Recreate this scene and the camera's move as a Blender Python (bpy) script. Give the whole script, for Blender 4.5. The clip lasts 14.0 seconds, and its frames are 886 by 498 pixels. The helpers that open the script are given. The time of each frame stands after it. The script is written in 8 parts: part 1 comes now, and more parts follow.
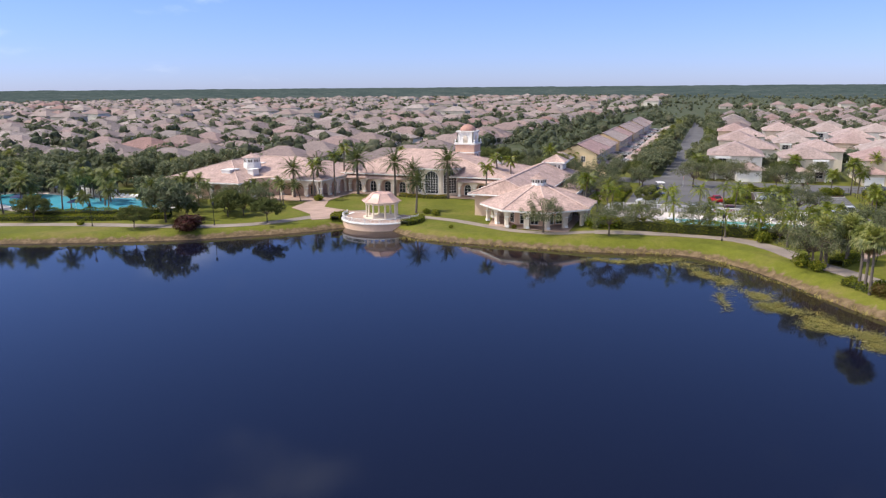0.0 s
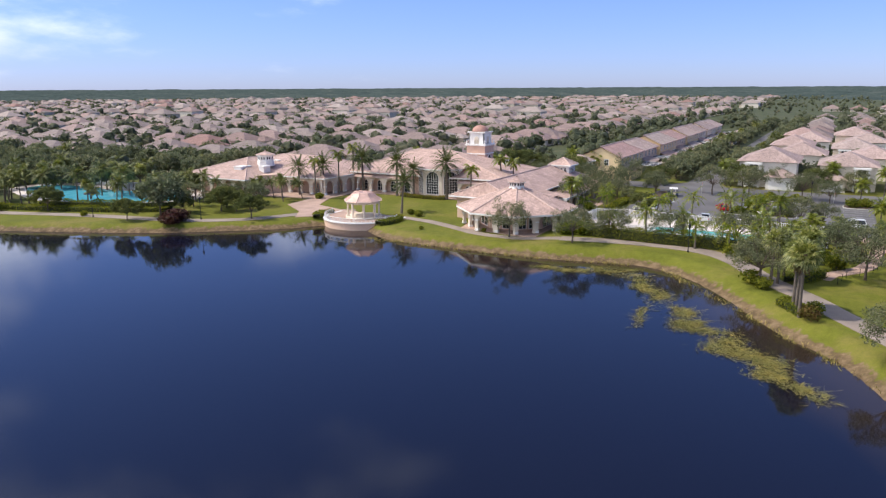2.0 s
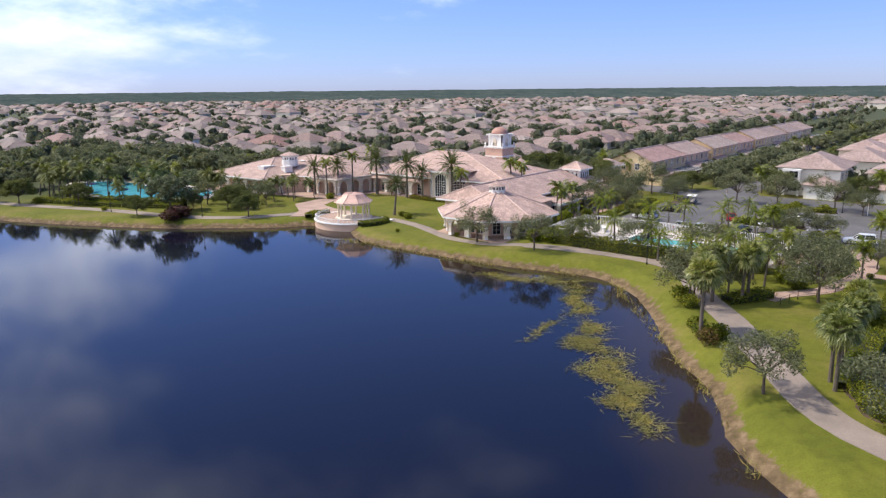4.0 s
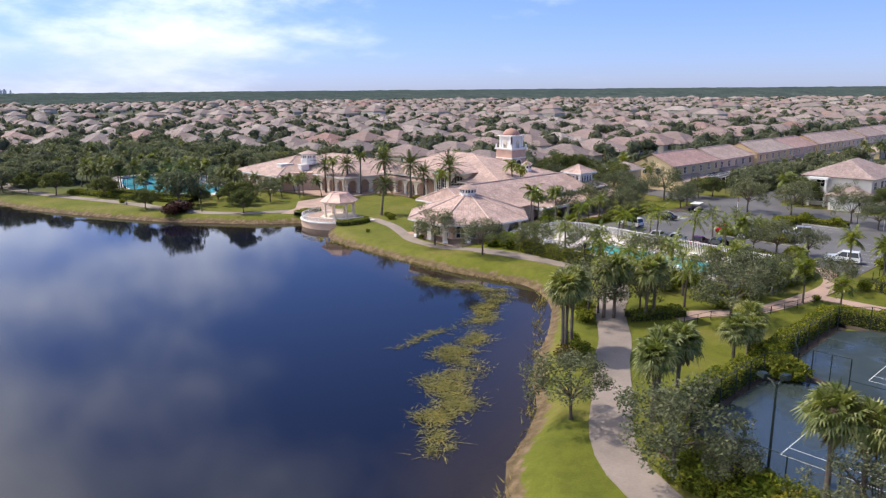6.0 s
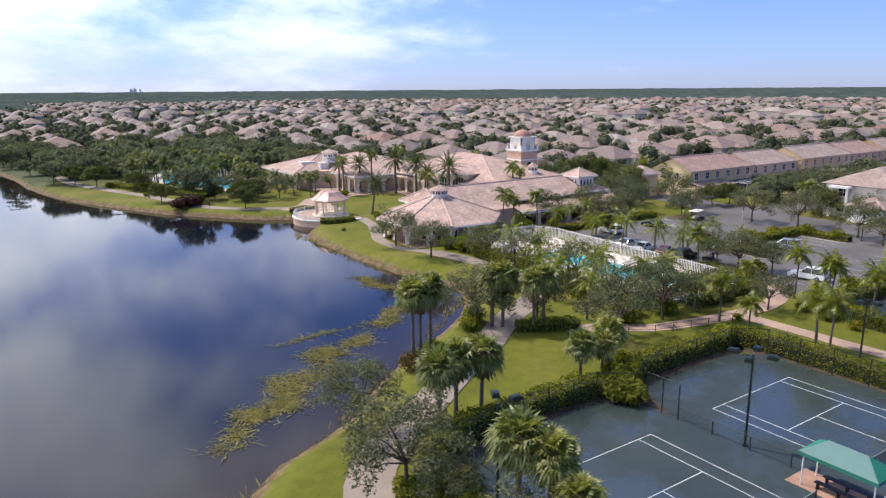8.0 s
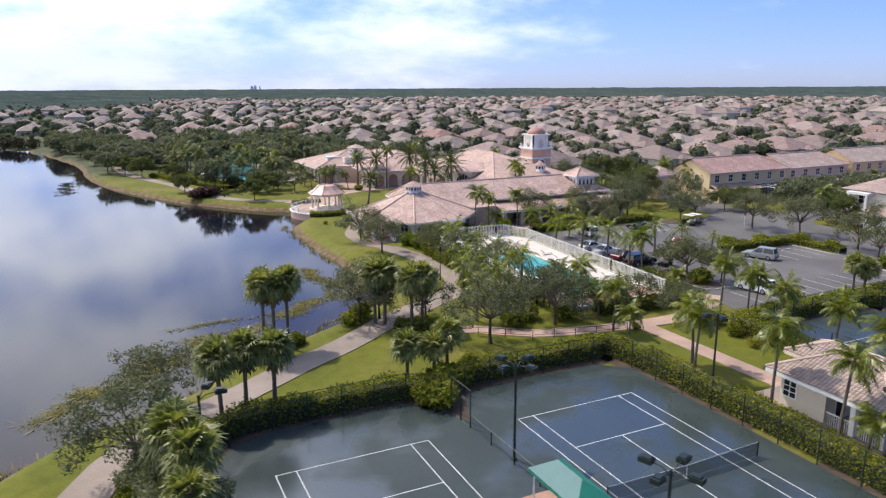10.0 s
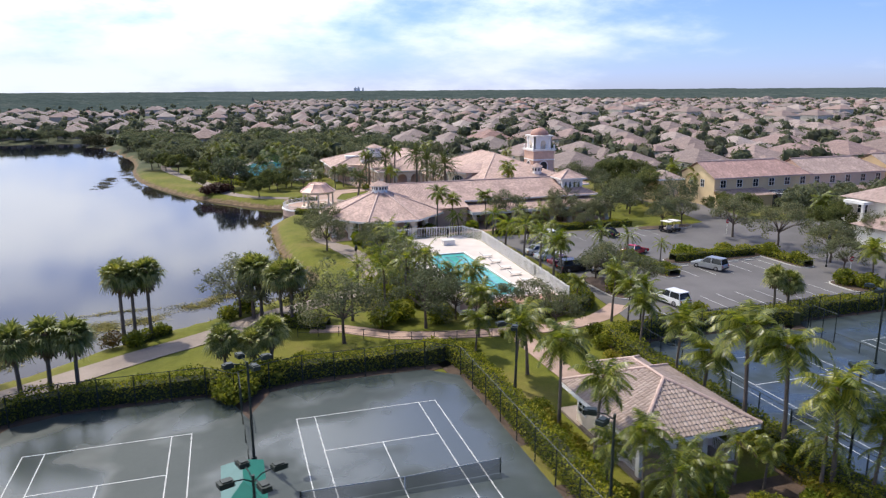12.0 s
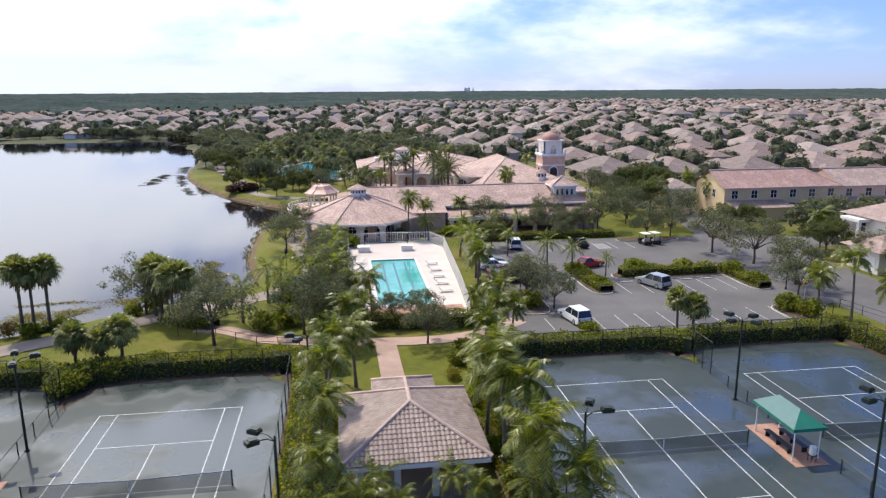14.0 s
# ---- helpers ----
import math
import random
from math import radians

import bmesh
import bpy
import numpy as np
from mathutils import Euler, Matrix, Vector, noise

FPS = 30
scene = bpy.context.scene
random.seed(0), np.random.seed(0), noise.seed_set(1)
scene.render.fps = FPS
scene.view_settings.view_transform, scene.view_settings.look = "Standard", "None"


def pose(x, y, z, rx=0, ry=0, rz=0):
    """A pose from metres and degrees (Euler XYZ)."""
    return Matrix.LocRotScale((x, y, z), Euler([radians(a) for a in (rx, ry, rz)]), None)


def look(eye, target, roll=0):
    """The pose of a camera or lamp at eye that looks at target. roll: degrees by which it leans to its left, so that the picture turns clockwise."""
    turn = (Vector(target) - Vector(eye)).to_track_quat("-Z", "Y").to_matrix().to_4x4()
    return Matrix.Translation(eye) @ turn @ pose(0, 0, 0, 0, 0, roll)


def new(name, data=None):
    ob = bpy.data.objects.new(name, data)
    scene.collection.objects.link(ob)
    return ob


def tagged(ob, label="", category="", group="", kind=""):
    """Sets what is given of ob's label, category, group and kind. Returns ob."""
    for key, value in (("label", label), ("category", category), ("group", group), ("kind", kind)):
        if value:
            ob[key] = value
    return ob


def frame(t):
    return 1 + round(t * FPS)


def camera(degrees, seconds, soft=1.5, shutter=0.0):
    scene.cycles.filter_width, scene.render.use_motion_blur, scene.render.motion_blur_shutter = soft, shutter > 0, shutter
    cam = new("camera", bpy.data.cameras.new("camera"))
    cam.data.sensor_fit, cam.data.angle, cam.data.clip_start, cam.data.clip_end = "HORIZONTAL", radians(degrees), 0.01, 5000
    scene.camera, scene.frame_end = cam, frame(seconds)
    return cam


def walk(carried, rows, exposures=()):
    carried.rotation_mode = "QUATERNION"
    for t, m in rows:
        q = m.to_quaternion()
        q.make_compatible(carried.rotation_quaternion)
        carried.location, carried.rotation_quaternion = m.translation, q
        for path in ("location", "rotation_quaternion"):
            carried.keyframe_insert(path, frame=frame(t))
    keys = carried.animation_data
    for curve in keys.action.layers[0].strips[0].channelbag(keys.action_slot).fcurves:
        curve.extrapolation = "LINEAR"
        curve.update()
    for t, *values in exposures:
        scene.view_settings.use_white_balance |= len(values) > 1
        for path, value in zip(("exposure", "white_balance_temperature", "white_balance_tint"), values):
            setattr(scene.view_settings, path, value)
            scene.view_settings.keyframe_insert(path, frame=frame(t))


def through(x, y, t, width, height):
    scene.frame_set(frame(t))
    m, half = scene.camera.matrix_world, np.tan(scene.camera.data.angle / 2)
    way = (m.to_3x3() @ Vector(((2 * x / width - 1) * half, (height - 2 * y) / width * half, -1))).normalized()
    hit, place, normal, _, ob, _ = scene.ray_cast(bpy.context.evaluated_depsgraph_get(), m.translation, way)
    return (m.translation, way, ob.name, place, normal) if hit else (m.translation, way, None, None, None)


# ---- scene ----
cam = camera(64.39, 14.0, 1.25, 0.25)
PATH = [
    (0, (-110.760, 41.570, 26.560), (-108.939, 42.265, 26.110), -0.46),
    (0.5, (-108.210, 36.149, 26.462), (-106.419, 36.916, 26.012), -0.29),
    (1, (-105.454, 30.751, 26.433), (-103.692, 31.583, 25.982), -0.24),
    (1.5, (-102.505, 25.475, 26.439), (-100.773, 26.368, 25.990), -0.31),
    (2, (-99.371, 20.285, 26.436), (-97.670, 21.237, 25.988), -0.29),
    (2.5, (-95.953, 15.084, 26.437), (-94.291, 16.103, 25.991), -0.28),
    (3, (-92.224, 9.937, 26.449), (-90.605, 11.024, 26.004), -0.38),
    (5.5, (-70.886, -13.066, 26.462), (-69.516, -11.679, 26.019), -0.56),
    (6, (-66.326, -17.081, 26.585), (-65.004, -15.646, 26.141), -0.48),
    (6.5, (-61.747, -20.785, 26.670), (-60.477, -19.304, 26.227), -0.49),
    (7, (-57.078, -24.395, 26.702), (-55.865, -22.867, 26.259), -0.40),
    (9.5, (-31.882, -39.913, 26.295), (-30.977, -38.186, 25.849), -0.40),
    (10, (-26.361, -42.352, 26.112), (-25.526, -40.591, 25.665), -0.28),
    (10.5, (-20.680, -44.689, 25.972), (-19.907, -42.898, 25.528), -0.36),
    (11, (-15.044, -46.742, 25.874), (-14.336, -44.926, 25.430), -0.34),
    (11.5, (-9.506, -48.710, 25.778), (-8.864, -46.868, 25.335), -0.41),
    (12, (-3.798, -50.441, 25.721), (-3.224, -48.577, 25.279), -0.38),
    (12.5, (1.966, -51.668, 25.826), (2.469, -49.783, 25.384), -0.45),
    (13, (8.012, -52.958, 25.986), (8.446, -51.056, 25.546), -0.32),
    (13.5, (13.837, -53.954, 26.140), (14.188, -52.035, 25.701), -0.30),
    (14, (19.741, -54.725, 26.319), (20.015, -52.793, 25.879), -0.38),
]
walk(cam, [(t, look(eye, target, roll)) for t, eye, target, roll in PATH])

# ---- daylight: a sky with soft clouds and one sun ----
SUN_DIR = Vector((-0.44, 0.90, 0.0)).normalized()
SUN_EL = radians(56)
world = bpy.data.worlds.new("sky")
scene.world = world
world.use_nodes = True
wn, wl = world.node_tree.nodes, world.node_tree.links
wn.clear()
w_out = wn.new("ShaderNodeOutputWorld")
w_bg = wn.new("ShaderNodeBackground")
w_bg.inputs["Strength"].default_value = 0.135
sky = wn.new("ShaderNodeTexSky")
sky.sky_type = "NISHITA"
sky.sun_disc = False
sky.sun_elevation = SUN_EL
sky.sun_rotation = math.atan2(SUN_DIR.x, SUN_DIR.y)
sky.air_density, sky.dust_density, sky.ozone_density = 1.0, 0.15, 2.6
w_tc = wn.new("ShaderNodeTexCoord")
w_sep = wn.new("ShaderNodeSeparateXYZ")
wl.new(w_tc.outputs["Generated"], w_sep.inputs[0])


def wmath(op, a, b=None, clamp=False):
    n = wn.new("ShaderNodeMath")
    n.operation, n.use_clamp = op, clamp
    for i, v in enumerate((a, b)):
        if v is None:
            continue
        if isinstance(v, (int, float)):
            n.inputs[i].default_value = v
        else:
            wl.new(v, n.inputs[i])
    return n.outputs[0]


# a cloud layer seen in perspective: thicker towards the sun's side
zz = wmath("ADD", wmath("MAXIMUM", w_sep.outputs[2], 0.0), 0.30)
w_com = wn.new("ShaderNodeCombineXYZ")
wl.new(wmath("DIVIDE", w_sep.outputs[0], zz), w_com.inputs[0])
wl.new(wmath("DIVIDE", w_sep.outputs[1], zz), w_com.inputs[1])
w_n = wn.new("ShaderNodeTexNoise")
w_n.inputs["Scale"].default_value = 1.25
w_n.inputs["Detail"].default_value = 9
w_n.inputs["Roughness"].default_value = 0.58
wl.new(w_com.outputs[0], w_n.inputs["Vector"])
side = wmath("ADD", wmath("MULTIPLY", w_sep.outputs[0], -0.62), wmath("MULTIPLY", w_sep.outputs[1], 0.50))
amount = wmath("ADD", w_n.outputs["Fac"], wmath("MULTIPLY", side, 0.36))
cloud = wn.new("ShaderNodeMapRange")
cloud.inputs["From Min"].default_value = 0.47
cloud.inputs["From Max"].default_value = 0.78
cloud.interpolation_type = "SMOOTHSTEP"
wl.new(amount, cloud.inputs["Value"])
w_mix = wn.new("ShaderNodeMix")
w_mix.data_type = "RGBA"
wl.new(wmath("MULTIPLY", cloud.outputs[0], 0.9), w_mix.inputs["Factor"])
w_tint = wn.new("ShaderNodeMix")
w_tint.data_type, w_tint.blend_type = "RGBA", "MULTIPLY"
w_tint.inputs["Factor"].default_value = 1.0
low = wn.new("ShaderNodeValToRGB")
low.color_ramp.elements.new(0.13)
low.color_ramp.elements.new(0.45)
for e_, (p_, c_) in zip(low.color_ramp.elements, ((0.0, (0.44, 0.545, 1.06, 1)), (0.13, (0.54, 0.62, 1.05, 1)), (0.45, (0.60, 0.72, 1.14, 1)), (0.95, (1.0, 0.96, 0.98, 1)))):
    e_.position, e_.color = p_, c_
wl.new(w_sep.outputs[2], low.inputs[0])
wl.new(low.outputs[0], w_tint.inputs["B"])
wl.new(sky.outputs[0], w_tint.inputs["A"])
wl.new(w_tint.outputs["Result"], w_mix.inputs["A"])
high = wn.new("ShaderNodeValToRGB")
for e_, (p_, c_) in zip((high.color_ramp.elements[0], high.color_ramp.elements[1]), ((0.04, (5.9, 6.3, 7.2, 1)), (0.20, (13.5, 13.8, 14.6, 1)))):
    e_.position, e_.color = p_, c_
wl.new(w_sep.outputs[2], high.inputs[0])
wl.new(high.outputs[0], w_mix.inputs["B"])
wl.new(w_mix.outputs["Result"], w_bg.inputs["Color"])
wl.new(w_bg.outputs[0], w_out.inputs[0])

sun = new("sun", bpy.data.lights.new("sun", "SUN"))
sun.data.energy, sun.data.angle, sun.data.color = 3.5, radians(0.6), (1.0, 0.93, 0.82)
to_sun = SUN_DIR * math.cos(SUN_EL) + Vector((0, 0, math.sin(SUN_EL)))
sun.matrix_basis = look(to_sun * 300, (0, 0, 0))
scene.view_settings.exposure = 0.29

# ---- materials ----
def node_mat(name):
    m = bpy.data.materials.new(name)
    m.use_nodes = True
    nt = m.node_tree
    return m, nt, nt.nodes, nt.links, nt.nodes["Principled BSDF"]


def mth(nt, op, a, b=None, c=None):
    n = nt.nodes.new("ShaderNodeMath")
    n.operation = op
    for i, v in enumerate((a, b, c)):
        if v is None:
            continue
        if isinstance(v, (int, float)):
            n.inputs[i].default_value = v
        else:
            nt.links.new(v, n.inputs[i])
    return n.outputs[0]


def noise_tex(nt, scale, detail=4, rough=0.55, coord="Object", stretch=None):
    tc = nt.nodes.new("ShaderNodeTexCoord")
    n = nt.nodes.new("ShaderNodeTexNoise")
    n.inputs["Scale"].default_value = scale
    n.inputs["Detail"].default_value = detail
    n.inputs["Roughness"].default_value = rough
    src = tc.outputs[coord]
    if stretch:
        mp = nt.nodes.new("ShaderNodeMapping")
        mp.inputs["Scale"].default_value = stretch
        nt.links.new(src, mp.inputs[0])
        src = mp.outputs[0]
    nt.links.new(src, n.inputs["Vector"])
    return n.outputs["Fac"]


def ramp(nt, fac, stops):
    r = nt.nodes.new("ShaderNodeValToRGB")
    els = r.color_ramp.elements
    while len(els) < len(stops):
        els.new(0.5)
    for e, (p, c) in zip(els, stops):
        e.position, e.color = p, (*c, 1)
    nt.links.new(fac, r.inputs[0])
    return r.outputs[0]


def mixc(nt, fac, a, b, mode="MIX"):
    n = nt.nodes.new("ShaderNodeMix")
    n.data_type, n.blend_type = "RGBA", mode
    for key, v in (("Factor", fac), ("A", a), ("B", b)):
        if isinstance(v, (int, float)):
            n.inputs[key].default_value = v
        elif isinstance(v, tuple):
            n.inputs[key].default_value = (*v, 1)
        else:
            nt.links.new(v, n.inputs[key])
    return n.outputs["Result"]


def add_bump(nt, bsdf, height, strength, dist):
    b = nt.nodes.new("ShaderNodeBump")
    b.inputs["Strength"].default_value, b.inputs["Distance"].default_value = strength, dist
    nt.links.new(height, b.inputs["Height"])
    nt.links.new(b.outputs[0], bsdf.inputs["Normal"])


def shade(c, k):
    return tuple(min(1.0, x * k) for x in c)


def surface(name, col, rough=0.7, var=0.25, big=0.3, fine=6.0, bump=0.15, metal=0.0, bump_d=0.01, coord="Object"):
    """A plain coloured surface with broad stains and a fine grain."""
    m, nt, nn, nl, b = node_mat(name)
    n1 = noise_tex(nt, big, 5, 0.6, coord)
    n2 = noise_tex(nt, fine, 4, 0.6, coord)
    c1 = ramp(nt, n1, [(0.3, shade(col, 1 - var)), (0.7, shade(col, 1 + var * 0.7))])
    c2 = ramp(nt, n2, [(0.3, shade((1, 1, 1), 1 - var * 0.6)), (0.7, (1, 1, 1))])
    nl.new(mixc(nt, 1.0, c1, c2, "MULTIPLY"), b.inputs["Base Color"])
    b.inputs["Roughness"].default_value, b.inputs["Metallic"].default_value = rough, metal
    if bump:
        add_bump(nt, b, n2, bump, bump_d)
    return m


def random_tint(name, cols, rough=0.8, fine=0.8, var=0.2, island=False, bump=0.0):
    """One of several colours by chance for each object, or each piece of a joined mesh."""
    m, nt, nn, nl, b = node_mat(name)
    if island:
        r = nn.new("ShaderNodeNewGeometry").outputs["Random Per Island"]
    else:
        r = nn.new("ShaderNodeObjectInfo").outputs["Random"]
    k = len(cols)
    base = ramp(nt, r, [((i + 0.5) / k, c) for i, c in enumerate(cols)])
    n2 = noise_tex(nt, fine, 5, 0.6)
    c2 = ramp(nt, n2, [(0.3, shade((1, 1, 1), 1 - var)), (0.7, (1, 1, 1))])
    nl.new(mixc(nt, 1.0, base, c2, "MULTIPLY"), b.inputs["Base Color"])
    b.inputs["Roughness"].default_value = rough
    if bump:
        add_bump(nt, b, n2, bump, 0.02)
    return m


def leaf_mat(name, cols, rough=0.55, glow=0.28, gloss=0.12, through=(1.25, 1.3, 0.6)):
    """Foliage: each leaf its own tone, some light passing through."""
    m, nt, nn, nl, b = node_mat(name)
    r = nn.new("ShaderNodeNewGeometry").outputs["Random Per Island"]
    o = nn.new("ShaderNodeObjectInfo").outputs["Random"]
    k = len(cols)
    base = ramp(nt, r, [((i + 0.5) / k, c) for i, c in enumerate(cols)])
    tone = ramp(nt, o, [(0.0, (0.78, 0.80, 0.76)), (1.0, (1.12, 1.06, 1.0))])
    col = mixc(nt, 1.0, base, tone, "MULTIPLY")
    patch = ramp(nt, noise_tex(nt, 0.55, 3, 0.6), [(0.32, (0.68, 0.74, 0.74)), (0.52, (1.0, 1.0, 1.0)), (0.70, (1.28, 1.18, 0.95))])
    col = mixc(nt, 1.0, col, patch, "MULTIPLY")
    nl.new(col, b.inputs["Base Color"])
    b.inputs["Roughness"].default_value = rough
    b.inputs["Specular IOR Level"].default_value = gloss
    t = nn.new("ShaderNodeBsdfTranslucent")
    nl.new(mixc(nt, 1.0, col, through, "MULTIPLY"), t.inputs["Color"])
    mx = nn.new("ShaderNodeMixShader")
    mx.inputs[0].default_value = glow
    nl.new(b.outputs[0], mx.inputs[1])
    nl.new(t.outputs[0], mx.inputs[2])
    nl.new(mx.outputs[0], nn["Material Output"].inputs[0])
    return m


def screen_mat(name, col, cover):
    """A fine mesh seen from afar: partly open."""
    m, nt, nn, nl, b = node_mat(name)
    b.inputs["Base Color"].default_value = (*col, 1)
    b.inputs["Roughness"].default_value = 0.8
    t = nn.new("ShaderNodeBsdfTransparent")
    mx = nn.new("ShaderNodeMixShader")
    mx.inputs[0].default_value = cover
    nl.new(t.outputs[0], mx.inputs[1])
    nl.new(b.outputs[0], mx.inputs[2])
    nl.new(mx.outputs[0], nn["Material Output"].inputs[0])
    return m


def tile_mat(name, cols, col_w=0.30, row_h=0.38, depth=0.05):
    """Barrel roof tiles laid along the slope, by the roof's own UV in metres."""
    m, nt, nn, nl, b = node_mat(name)
    uv = nn.new("ShaderNodeUVMap").outputs[0]
    sp = nn.new("ShaderNodeSeparateXYZ")
    nl.new(uv, sp.inputs[0])
    u, v = mth(nt, "DIVIDE", sp.outputs[0], col_w), mth(nt, "DIVIDE", sp.outputs[1], row_h)
    wave = mth(nt, "SINE", mth(nt, "MULTIPLY", u, 2 * math.pi))
    step = mth(nt, "FRACT", v)
    h = mth(nt, "SUBTRACT", mth(nt, "MULTIPLY", wave, 0.5), step)
    cell = nn.new("ShaderNodeCombineXYZ")
    nl.new(mth(nt, "FLOOR", u), cell.inputs[0])
    nl.new(mth(nt, "FLOOR", v), cell.inputs[1])
    wn_ = nn.new("ShaderNodeTexWhiteNoise")
    nl.new(cell.outputs[0], wn_.inputs["Vector"])
    r = nn.new("ShaderNodeObjectInfo").outputs["Random"]
    k = len(cols)
    base = ramp(nt, r, [((i + 0.5) / k, c) for i, c in enumerate(cols)])
    tone = ramp(nt, wn_.outputs["Value"], [(0.0, (0.78, 0.76, 0.76)), (1.0, (1.15, 1.12, 1.1))])
    stain = ramp(nt, noise_tex(nt, 0.35, 6, 0.65), [(0.35, (0.74, 0.73, 0.73)), (0.6, (1, 1, 1))])
    c = mixc(nt, 1.0, mixc(nt, 1.0, base, tone, "MULTIPLY"), stain, "MULTIPLY")
    nl.new(c, b.inputs["Base Color"])
    b.inputs["Roughness"].default_value = 0.75
    add_bump(nt, b, h, 0.8, depth)
    return m


M_TILE = tile_mat("roof tile", [(0.515, 0.360, 0.305), (0.495, 0.348, 0.292), (0.525, 0.370, 0.312)])
M_RIDGE = surface("ridge tile", (0.58, 0.42, 0.36), 0.75, 0.25, 0.6, 3.0, 0.3)
HOUSE_ROOFS = [(0.242, 0.185, 0.166), (0.295, 0.232, 0.206), (0.198, 0.158, 0.146), (0.270, 0.196, 0.170),
               (0.370, 0.308, 0.276), (0.265, 0.150, 0.124), (0.222, 0.188, 0.170), (0.290, 0.202, 0.180)]
M_HROOF = tile_mat("house roof tile", HOUSE_ROOFS, 0.33, 0.42)
M_VROOF = tile_mat("villa roof tile", [(0.45, 0.335, 0.295), (0.41, 0.275, 0.24), (0.43, 0.345, 0.305), (0.39, 0.29, 0.255)], 0.33, 0.42)
M_TROOF = tile_mat("townhouse roof tile", [(0.46, 0.345, 0.295), (0.45, 0.26, 0.225), (0.46, 0.37, 0.31), (0.40, 0.30, 0.26)], 0.33, 0.42)
M_FARROOF = random_tint("far roof", HOUSE_ROOFS, 0.85, 0.3, 0.25, True)
M_STUCCO = surface("peach stucco", (0.66, 0.46, 0.345), 0.85, 0.14, 0.4, 9, 0.15)
M_CREAM = surface("cream stucco", (0.72, 0.62, 0.50), 0.85, 0.12, 0.5, 9, 0.12)
M_WHITE = surface("white painted trim", (0.80, 0.77, 0.73), 0.6, 0.08, 0.7, 12, 0.05)
M_PEACHBR = surface("warm tower stucco", (0.64, 0.42, 0.32), 0.85, 0.18, 0.5, 9, 0.12)
M_HWALL = random_tint("house stucco", [(0.62, 0.53, 0.43), (0.68, 0.60, 0.50), (0.55, 0.44, 0.34), (0.72, 0.66, 0.58), (0.60, 0.48, 0.36)], 0.85, 0.7, 0.15)
M_VWALL = random_tint("villa stucco", [(0.74, 0.70, 0.63), (0.70, 0.60, 0.46), (0.76, 0.73, 0.68), (0.66, 0.53, 0.38)], 0.85, 0.7, 0.12)
M_FARWALL = random_tint("far wall", [(0.60, 0.52, 0.43), (0.68, 0.61, 0.52), (0.52, 0.44, 0.36)], 0.85, 0.5, 0.15, True)
M_CONDO = random_tint("townhouse stucco", [(0.74, 0.56, 0.32), (0.76, 0.60, 0.38), (0.76, 0.64, 0.48), (0.72, 0.50, 0.36)], 0.85, 0.6, 0.12)
M_GLASS = surface("dark window glass", (0.025, 0.03, 0.035), 0.06, 0.3, 0.5, 2, 0.0)
M_RECESS_SHADE = surface("painted recess shade", (0.05, 0.042, 0.036), 0.85, 0.3, 0.6, 3, 0.1)
M_COURT = None
M_LINE = surface("court line tape", (0.66, 0.67, 0.65), 0.6, 0.12, 1.5, 10, 0.05)
M_PAINT = surface("worn road paint", (0.48, 0.48, 0.46), 0.7, 0.3, 2.0, 12, 0.05)
M_GREENMETAL = surface("dark green metal", (0.015, 0.025, 0.02), 0.45, 0.3, 0.5, 10, 0.05)
M_BLACK = surface("black metal", (0.012, 0.012, 0.013), 0.45, 0.3, 0.5, 10, 0.05)
M_ALU = surface("grey aluminium", (0.45, 0.46, 0.47), 0.4, 0.15, 0.5, 8, 0.04, 0.7)
M_CHAIN = screen_mat("chain link", (0.02, 0.03, 0.025), 0.10)
M_CAGE = screen_mat("insect screen", (0.03, 0.035, 0.05), 0.62)
M_NET = screen_mat("tennis net", (0.03, 0.035, 0.04), 0.55)
M_CANVAS = surface("green awning canvas", (0.015, 0.20, 0.135), 0.75, 0.15, 0.8, 14, 0.12)
M_CANVASLIT = surface("sunlit-toned awning canvas", (0.11, 0.205, 0.198), 0.75, 0.1, 0.8, 14, 0.12)
M_BRICKPAVE = surface("brick paving", (0.42, 0.24, 0.17), 0.85, 0.3, 0.6, 7, 0.25)
M_CONC = surface("pale concrete path", (0.285, 0.228, 0.190), 0.9, 0.24, 0.25, 5, 0.2)
M_PAVER = surface("pinkish paver path", (0.44, 0.30, 0.235), 0.88, 0.25, 0.3, 4.5, 0.25)
M_DECK = surface("pale pool deck", (0.63, 0.55, 0.495), 0.85, 0.10, 0.4, 6, 0.12)
M_KERB = surface("concrete kerb", (0.50, 0.48, 0.44), 0.9, 0.2, 0.7, 8, 0.2)
M_ASPH = surface("sun-bleached asphalt", (0.135, 0.125, 0.122), 0.82, 0.3, 0.12, 9, 0.25)
M_MULCH = surface("brown mulch", (0.10, 0.065, 0.045), 0.95, 0.4, 0.8, 9, 0.5, 0.0, 0.04)
M_BARK = surface("oak bark", (0.12, 0.09, 0.07), 0.95, 0.35, 1.5, 14, 0.6, 0.0, 0.03)
M_PTRUNK = surface("grey palm trunk", (0.15, 0.12, 0.095), 0.95, 0.3, 1.2, 12, 0.5, 0.0, 0.03)
M_BOOT = surface("fibrous palm boots", (0.17, 0.115, 0.07), 0.95, 0.35, 2.0, 12, 0.6, 0.0, 0.04)
M_OAK = leaf_mat("oak leaves", [(0.075, 0.095, 0.034), (0.105, 0.125, 0.044), (0.145, 0.162, 0.056), (0.20, 0.205, 0.078)], 0.7, 0.32, 0.12, (1.1, 1.15, 0.75))
